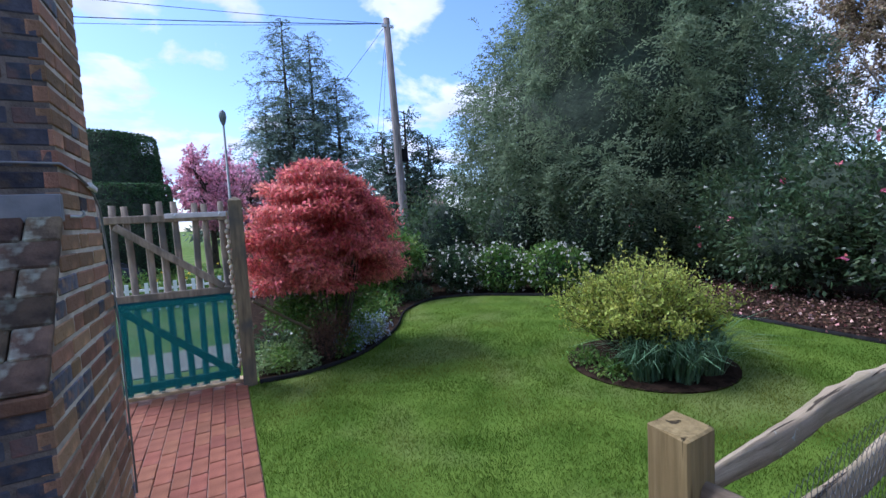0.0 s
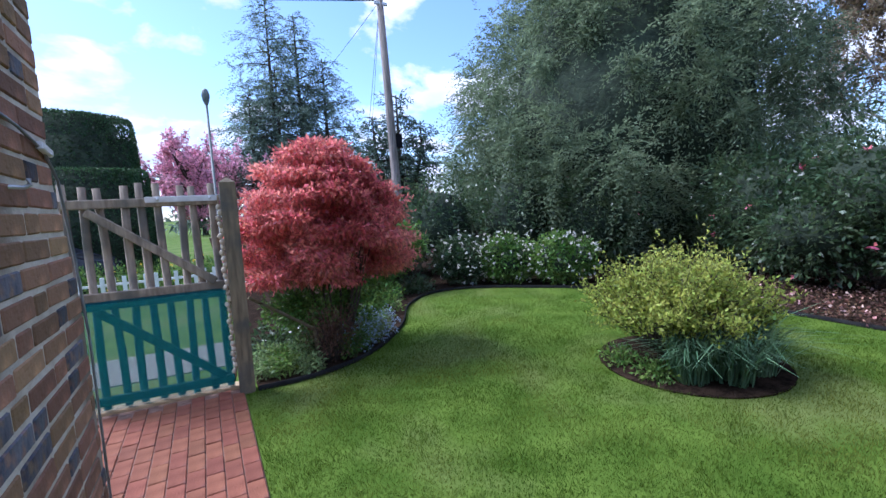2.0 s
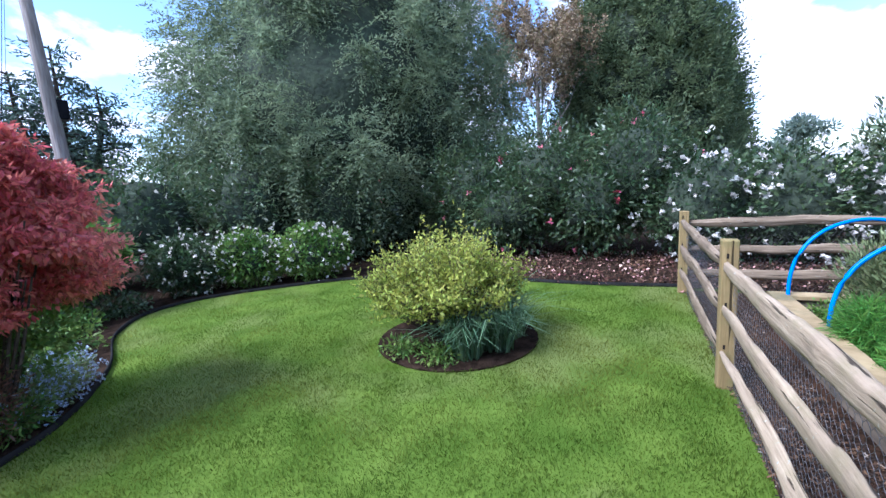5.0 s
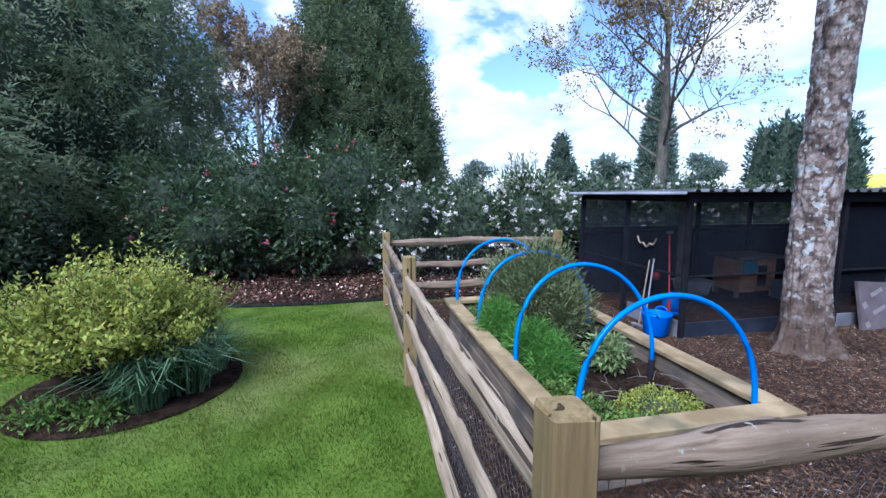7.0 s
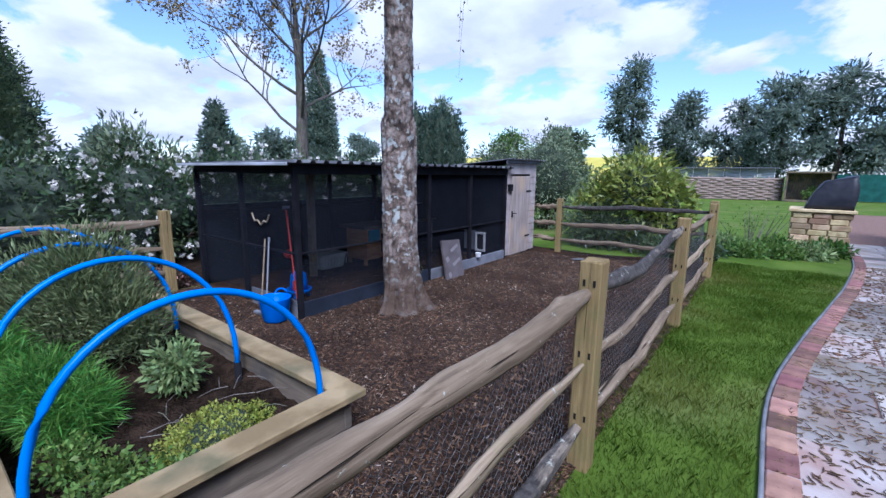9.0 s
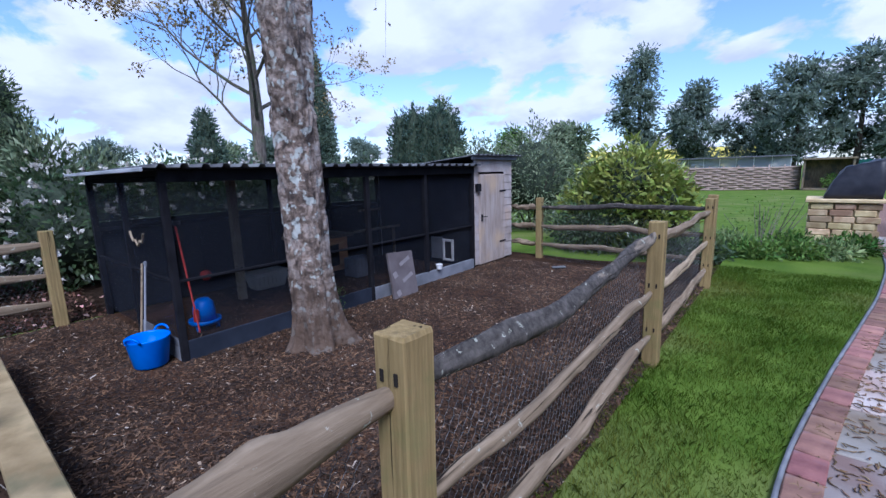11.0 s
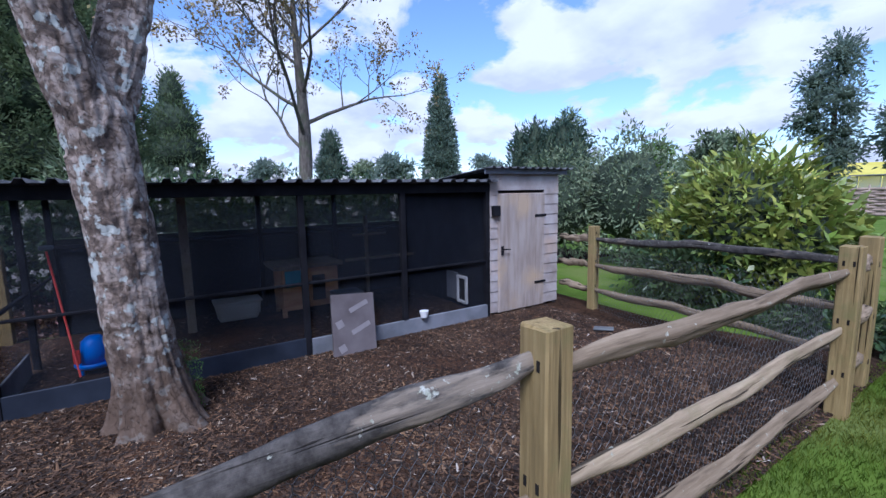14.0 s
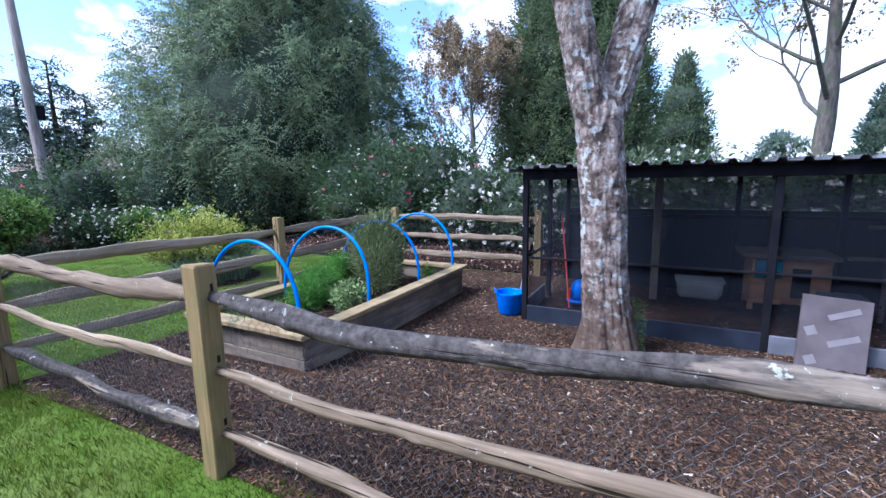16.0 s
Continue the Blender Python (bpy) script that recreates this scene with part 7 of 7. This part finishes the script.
far_tree("tall poplar-like tree on the far boundary", pose(17, -57, 0), 15.5, 2.6, 7000, L_FAR, 41, 0.2)
far_tree("round dark evergreen tree on the far boundary", pose(11, -57, 0), 10.5, 3.0, 7000, L_FAR, 42, 0.15)
far_tree("dark tree on the far boundary", pose(5, -58, 0), 9.5, 3.5, 6000, L_FAR, 43, 0.15)
for k in range(5):
    far_tree("tall dark pine on the far boundary", pose(2 - 4.2 * k, -52 - 1.5 * (k % 2), 0), 10.5 + 0.8 * (k % 3), 3.0, 6000, L_FAR, 44 + k, 0.2)
for k, (x, y, h_, s_, mt) in enumerate(((20, -42, 6, 3, L_OLIVE), (28, -46, 6.5, 3.4, L_GREEN), (34, -40, 5.5, 3, L_OLIVE), (39, -32, 5.5, 3, L_FAR), (44, -20, 5, 3, L_OLIVE), (46, -10, 5, 3, L_FAR), (15, -33, 5, 2.4, L_OLIVE), (32, -18, 4.6, 2.2, L_FAR), (28, -33, 8.5, 1.6, L_OLIVE))):
    far_tree("hazy boundary tree in early leaf", pose(x, y, 0), h_, s_, 4000, mt, 60 + k, 0.1, 0.45)
for k in range(12):
    q = radians(20 + 14 * k)
    far_tree("dark green boundary tree", pose(40 * math.cos(q), 8 + 40 * math.sin(q), 0), 5 + 1.5 * (k % 3), 4.0, 2600, L_FAR if k % 2 else L_FAR, 80 + k, 0.1, 0.6)
tp = thing("timber_stake", "pale timber stake in the border under the yew", "stake")
tube_part("stake", [(9.0, 4.5, -0.05), (9.02, 4.48, 0.78)], [0.05, 0.045], M_RAIL, tp, 8)

# leaf litter and petals on the border
k = 9000
x, y = rng.uniform(6.2, 9.2, k), rng.uniform(-2.4, 5.2, k)
keep = ~inside_poly(x, y, LAWN) & ~inside_poly(x, y, YARD_POLY)
p = np.stack([x, y, np.full(k, 0.018)], 1)[keep]
v, f = leaf_arrays(p, np.tile([0, 0, 0.2], (len(p), 1)), 0.06, 0.035, 0, 0.3, 0.9)
v[:, 2] = np.clip(v[:, 2], 0.016, 0.05)
tagged(from_arrays("leaf_litter", v, f, L_LITTER), "brown dry leaf litter under the hedge", "leaf litter", kind="stuff")
p = p[::9] + rng.normal(size=(len(p[::9]), 3)) * np.array([0.1, 0.1, 0])
v, f = leaf_arrays(p + np.array([0, 0, 0.006]), np.tile([0, 0, 0.2], (len(p), 1)), 0.06, 0.05, 0, 0.3, 0.9)
v[:, 2] = np.clip(v[:, 2], 0.018, 0.06)
tagged(from_arrays("fallen_petals", v, f, F_FALLEN), "fallen pink camellia petals under the hedge", "petals", kind="stuff")

car = thing("parked_car", "dark grey parked car beyond the gate", "car", pose(-3.9, 12.6, 0))
bm = bmesh.new()
prof = [(-2.0, 0.35), (-2.05, 0.75), (-1.5, 0.9), (-0.9, 1.4), (0.7, 1.42), (1.25, 0.95), (1.95, 0.8), (2.05, 0.5), (2.0, 0.32)]
fa = [bm.verts.new((x, -0.85, z)) for x, z in prof]
fb = [bm.verts.new((x, 0.85, z)) for x, z in prof]
bm.faces.new(fa)
bm.faces.new(fb[::-1])
for i_ in range(len(prof)):
    j_ = (i_ + 1) % len(prof)
    bm.faces.new((fa[i_], fb[i_], fb[j_], fa[j_]))
bmesh.ops.bevel(bm, geom=list(bm.edges), offset=0.06, segments=2, affect="EDGES")
part("body", bm, mat("dark_car_paint", (0.03, 0.035, 0.045), (0.045, 0.05, 0.06), 3, 0.25, 0, metal=0.4), car, smooth=True)
for x in (-1.25, 1.3):
    for y in (-0.8, 0.8):
        wh = tube_part("wheel", [(x, y - 0.1, 0.31), (x, y + 0.1, 0.31)], [0.31, 0.31], M_BLACKTIMBER, car, 24)
        tube_part("rim", [(x, y - 0.115, 0.31), (x, y - 0.09, 0.31)], [0.2, 0.2], M_STEEL, wh, 16)

field = from_arrays("backdrop_field", [(8, -95, 0.0), (60, -70, 0.0), (66, -84, 5.0), (10, -112, 5.5)], [(0, 1, 2, 3)], mat("rape_field", (0.42, 0.36, 0.05), (0.55, 0.48, 0.10), 0.3, 0.9, 0.3, 4))
tagged(field, "rising yellow field beyond the garden", "field", kind="structure")

# ---- house walls and paving pieces ----
BUT = pose(-0.53, 1.58, 0, 0, 0, 90)
# local axes: x along the face towards the gate, y into the wall, z up
buttress = thing("wall_buttress", "old red and blue brick buttress with a tiled weathering", "wall", BUT, kind="structure")
NEAR, FAR_LOW, FAR_UP = 0.33, 0.95, 0.80


def near_edge(z):
    return 0.0 if z < 1.18 else (NEAR * (z - 1.18) / 0.54 if z < 1.72 else NEAR)


def far_edge(z):
    return FAR_LOW if z < 1.3 else (FAR_LOW + (FAR_UP - FAR_LOW) * (z - 1.3) / 0.5 if z < 1.8 else FAR_UP)


bm = bmesh.new()
prof = [(0.006, -0.1), (0.006, 1.18), (NEAR + 0.006, 1.72), (NEAR + 0.006, 3.4), (FAR_UP, 3.4), (FAR_UP, 1.8), (FAR_LOW, 1.3), (FAR_LOW, -0.1)]
fa = [bm.verts.new((x, 0.0065, z)) for x, z in prof]
fb = [bm.verts.new((x, 1.5, z)) for x, z in prof]
bm.faces.new(fa)
bm.faces.new(fb[::-1])
for i_ in range(len(prof)):
    j_ = (i_ + 1) % len(prof)
    bm.faces.new((fa[i_], fb[i_], fb[j_], fa[j_]))
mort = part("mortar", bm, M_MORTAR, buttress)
# faces turned to the near end take the darker mortar
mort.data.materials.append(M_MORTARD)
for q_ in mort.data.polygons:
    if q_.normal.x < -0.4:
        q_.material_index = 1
BH, BT = 0.06, 0.076
BR = {}


def brick_mesh(length, blue):
    key = (round(length, 2), blue)
    if key not in BR:
        me_ = bpy.data.meshes.new("brick")
        bm_ = bmesh.new()
        add_box(bm_, (0, 0, 0), (key[0], 0.05, BH), 0.005)
        for q_ in bm_.verts:
            q_.co += Vector((noise.noise(q_.co * 40), noise.noise(q_.co * 37 + Vector((3, 1, 2))), noise.noise(q_.co * 43))) * 0.0025
        bm_.to_mesh(me_)
        bm_.free()
        me_.materials.append(M_BRICKB if blue else M_BRICK)
        BR[key] = me_
    return BR[key]


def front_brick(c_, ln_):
    ob_ = new("brick", front_mesh(ln_, r.random() < 0.72))
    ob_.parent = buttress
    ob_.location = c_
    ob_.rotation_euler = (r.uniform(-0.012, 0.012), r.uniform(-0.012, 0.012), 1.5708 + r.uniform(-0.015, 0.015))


FRONT_BR = {}


def front_mesh(ln_, blue):
    if (ln_, blue) not in FRONT_BR:
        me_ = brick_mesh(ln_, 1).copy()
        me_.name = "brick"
        me_.materials[0] = M_DARKBLUE if blue else M_DARKRED
        FRONT_BR[ln_, blue] = me_
    return FRONT_BR[ln_, blue]


r = np.random.default_rng(17)
far_chunks = []
made = 0
for row in range(44):
    z = BT * (row + 0.5)
    x, end = near_edge(z) + 0.002, far_edge(z)
    head = row % 2
    k = 0
    while x < end - 0.05:
        ln_ = (0.1 if k % 2 == head and (row % 3 != 1) else 0.21) if row % 4 else 0.21
        ln_ = min(ln_, end - x)
        if end - x - ln_ < 0.06:
            ln_ = end - x
        cx = x + ln_ / 2
        blue = r.random() < (0.34 if ln_ < 0.12 else 0.07)
        pos = (cx, 0.0265 + r.uniform(-0.0015, 0.0015), z + r.uniform(-0.002, 0.002))
        if z < 3.4 and made < 300:
            ob = new("brick", brick_mesh(ln_, int(blue)))
            ob.parent = buttress
            ob.location = pos
            ob.rotation_euler = (r.uniform(-0.012, 0.012), r.uniform(-0.012, 0.012), r.uniform(-0.008, 0.008))
            made += 1
        else:
            far_chunks.append((pos, ln_))
        x += ln_ + 0.014
        k += 1
for row in range(44):
    z = BT * (row + 0.5)
    if 1.16 < z < 1.74:
        continue
    y0 = near_edge(z)
    if row % 2:
        front_brick((y0 + 0.027, 0.0625, z), 0.095)
    for k in range(6):
        c_ = (y0 + 0.027, (0.229 if row % 2 else 0.12) + 0.222 * k, z)
        if k < 3 and z < 2.7:
            front_brick(c_, 0.21)
        else:
            far_chunks.append((c_, -0.21))


def box_arrays(items, h):
    v_, f_ = [], []
    for (cx, cy, cz), ln_ in items:
        sx, sy = (ln_ / 2, 0.025) if ln_ > 0 else (0.025, -ln_ / 2)
        b_ = len(v_)
        v_ += [(cx + i_ * sx, cy + j_ * sy, cz + k_ * h / 2) for k_ in (-1, 1) for i_, j_ in ((-1, -1), (1, -1), (1, 1), (-1, 1))]
        f_ += [tuple(b_ + q for q in w_) for w_ in ((4, 5, 6, 7), (0, 1, 5, 4), (1, 2, 6, 5), (2, 3, 7, 6), (3, 0, 4, 7), (3, 2, 1, 0))]
    return v_, f_


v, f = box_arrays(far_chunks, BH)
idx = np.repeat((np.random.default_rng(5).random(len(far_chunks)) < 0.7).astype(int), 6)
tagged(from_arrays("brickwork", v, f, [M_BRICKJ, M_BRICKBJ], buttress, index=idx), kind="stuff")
tile_me = bpy.data.meshes.new("weathering_tile")
bm = bmesh.new()
add_box(bm, (0, 0, 0), (0.115, 0.2, 0.026), 0.006)
bm.to_mesh(tile_me)
bm.free()
tile_me.materials.append(M_STONETILE)
half_me = bpy.data.meshes.new("weathering_tile")
bm = bmesh.new()
add_box(bm, (0, 0, 0), (0.115, 0.1, 0.026), 0.006)
bm.to_mesh(half_me)
bm.free()
half_me.materials.append(M_STONETILE)
slope = math.atan2(0.54, NEAR)
for row in range(6):
    for k in range(6):
        s_ = (row + 0.5) / 6
        edge = row % 2 and k == 0
        ob = new("weathering_tile", half_me if edge else tile_me)
        ob.parent = buttress
        ob.location = (NEAR * s_ - 0.012, 0.052 if edge else 0.103 + 0.205 * k - (0.1 if row % 2 else 0), 1.18 + 0.54 * s_ + 0.012)
        ob.rotation_euler = (0, -slope + 0.08, 0)
box("lead_flashing", (NEAR - 0.01, 0.6, 1.76), (0.03, 1.2, 0.1), M_LEAD, buttress, 0.004, label="grey lead flashing")
box("brick_course", (-0.01, 0.7, 1.16), (0.05, 1.4, 0.05), M_BRICKJ, buttress, 0.006)
tube_part("cable", [(NEAR - 0.005, 0.9, 1.94), (NEAR - 0.006, -0.006, 1.92), (0.5, -0.008, 1.9), (0.7, -0.008, 1.86), (0.81, -0.008, 1.78), (0.9, -0.006, 1.5), (0.957, -0.004, 1.2), (0.957, 0.0, 0.3)], [0.005] * 8, M_LEAD, buttress, 6, label="thin grey cable")
box("cable_clip", (0.7, -0.012, 1.865), (0.1, 0.02, 0.025), M_WHITE, buttress, 0.004, Euler((0, 0.15, 0)).to_matrix().to_4x4(), label="white cable cover")
tube_part("hook", [(0.4, 0.0, 1.73), (0.4, -0.03, 1.727), (0.405, -0.04, 1.735), (0.41, -0.038, 1.75)], [0.006] * 4, M_STEEL, buttress, 6)
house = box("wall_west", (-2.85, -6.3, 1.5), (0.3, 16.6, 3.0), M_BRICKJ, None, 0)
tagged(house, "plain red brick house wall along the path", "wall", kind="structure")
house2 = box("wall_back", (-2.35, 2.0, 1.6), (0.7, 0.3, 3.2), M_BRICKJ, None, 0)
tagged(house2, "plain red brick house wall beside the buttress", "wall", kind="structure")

# gate path bricks
PB = bpy.data.meshes.new("path_brick")
bm = bmesh.new()
add_box(bm, (0, 0, 0), (0.101, 0.211, 0.05), 0.005)
bm.to_mesh(PB)
bm.free()
PB.materials.append(M_PATHBRICK)
gate_path = bpy.data.objects["gate_path"]
x = -1.14
col = 0
while x < 0.04:
    y = 1.7 + (0.107 if col % 2 else 0)
    while y < 4.75:
        if (x > -0.48 or y > 2.65) and y < 4.82:
            ob = new("brick", PB)
            ob.parent = gate_path
            ob.location = (x, y, r.uniform(-0.003, 0.003) - 0.002)
            ob.rotation_euler = (r.uniform(-0.012, 0.012), r.uniform(-0.012, 0.012), r.uniform(-0.01, 0.01))
        y += 0.215
    x += 0.106
    col += 1
step = box("trim_gate_sill", (-0.55, 4.93, 0.015), (1.25, 0.14, 0.06), M_BUFF, None, 0.01, Euler((0, 0, radians(-4.5))).to_matrix().to_4x4())
tagged(step, "pale stone sill under the gate", "sill", kind="structure")

# paved path: flags and edging bricks
paved = bpy.data.objects["paved_path"]
EB = bpy.data.meshes.new("edging_brick")
bm = bmesh.new()
add_box(bm, (0, 0, 0), (0.135, 0.208, 0.05), 0.006)
bm.to_mesh(EB)
bm.free()
EB.materials.append(M_EDGEB)
line = [Vector((x_, y_, float(rise(x_, y_)))) for x_, y_ in smooth_line([q for q in PATH_EDGE if -12.5 < q[1] < 1.4][::4], 60)]
last = None
for i_ in range(1, len(line) - 1):
    if last is None or (line[i_] - last).length > 0.216:
        last = line[i_]
        d = (line[i_ + 1] - line[i_ - 1]).normalized()
        nrm = Vector((d.y, -d.x, 0)).normalized()
        if nrm.x > 0:
            nrm = -nrm
        ob = new("brick", EB)
        ob.parent = paved
        ob.location = line[i_] + nrm * 0.08 + Vector((0, 0, 0.008 + r.uniform(-0.003, 0.003)))
        ob.rotation_euler = (0, 0, math.atan2(nrm.y, nrm.x) + r.uniform(-0.02, 0.02))
flags = {}
y = 1.5
row = 0
while y > -13:
    dep = (0.56, 0.42, 0.56, 0.7)[row % 4]
    right = max(float(np.interp(q, edge_y, edge_x)) for q in (y, y - dep / 2, y - dep)) - 0.1
    x = right
    k = 0
    while x > -2.5:
        wd_ = (0.56, 0.84, 0.42, 0.7)[(k + row * 2) % 4]
        key = (wd_, dep)
        if key not in flags:
            flags[key] = bpy.data.meshes.new("flagstone")
            bm = bmesh.new()
            add_box(bm, (0, 0, 0), (wd_ - 0.014, dep - 0.014, 0.05), 0.006)
            bm.to_mesh(flags[key])
            bm.free()
            flags[key].materials.append(M_FLAG)
        ob = new("flagstone", flags[key])
        ob.parent = paved
        ob.location = (x - wd_ / 2, y - dep / 2, r.uniform(-0.003, 0.002) - 0.003 + float(rise(x - wd_ / 2, y - dep / 2)))
        ob.rotation_euler = (math.atan2(float(rise(0, y) - rise(0, y - dep)), dep), 0, 0)
        x -= wd_
        k += 1
    y -= dep
    row += 1
# fallen catkins on the path
n = 7500
x, y = rng.uniform(-1.7, 0.2, n), rng.uniform(-9.5, -0.5, n)
keep = x < np.interp(y, edge_y, edge_x) - 0.05
ch = []
for x_, y_ in zip(x[keep], y[keep]):
    q = rng.uniform(0, 6.28)
    ln_ = rng.uniform(0.012, 0.03)
    d = np.array([math.cos(q), math.sin(q), 0]) * ln_
    s_ = np.array([-math.sin(q), math.cos(q), 0]) * ln_ * rng.uniform(-0.5, 0.5)
    c = np.array([x_, y_, 0.03 + float(rise(x_, y_))])
    ch.append(tube([c - d, c + s_, c + d], [0.003, 0.004, 0.002], 4, cap=False))
v, f = merge(ch)
tagged(from_arrays("fallen_catkins", v, f, mat("catkin", (0.10, 0.06, 0.03), (0.2, 0.13, 0.07), 9, 0.9, 0, per="island")), "brown fallen catkins strewn on the paving", "catkins", kind="stuff")
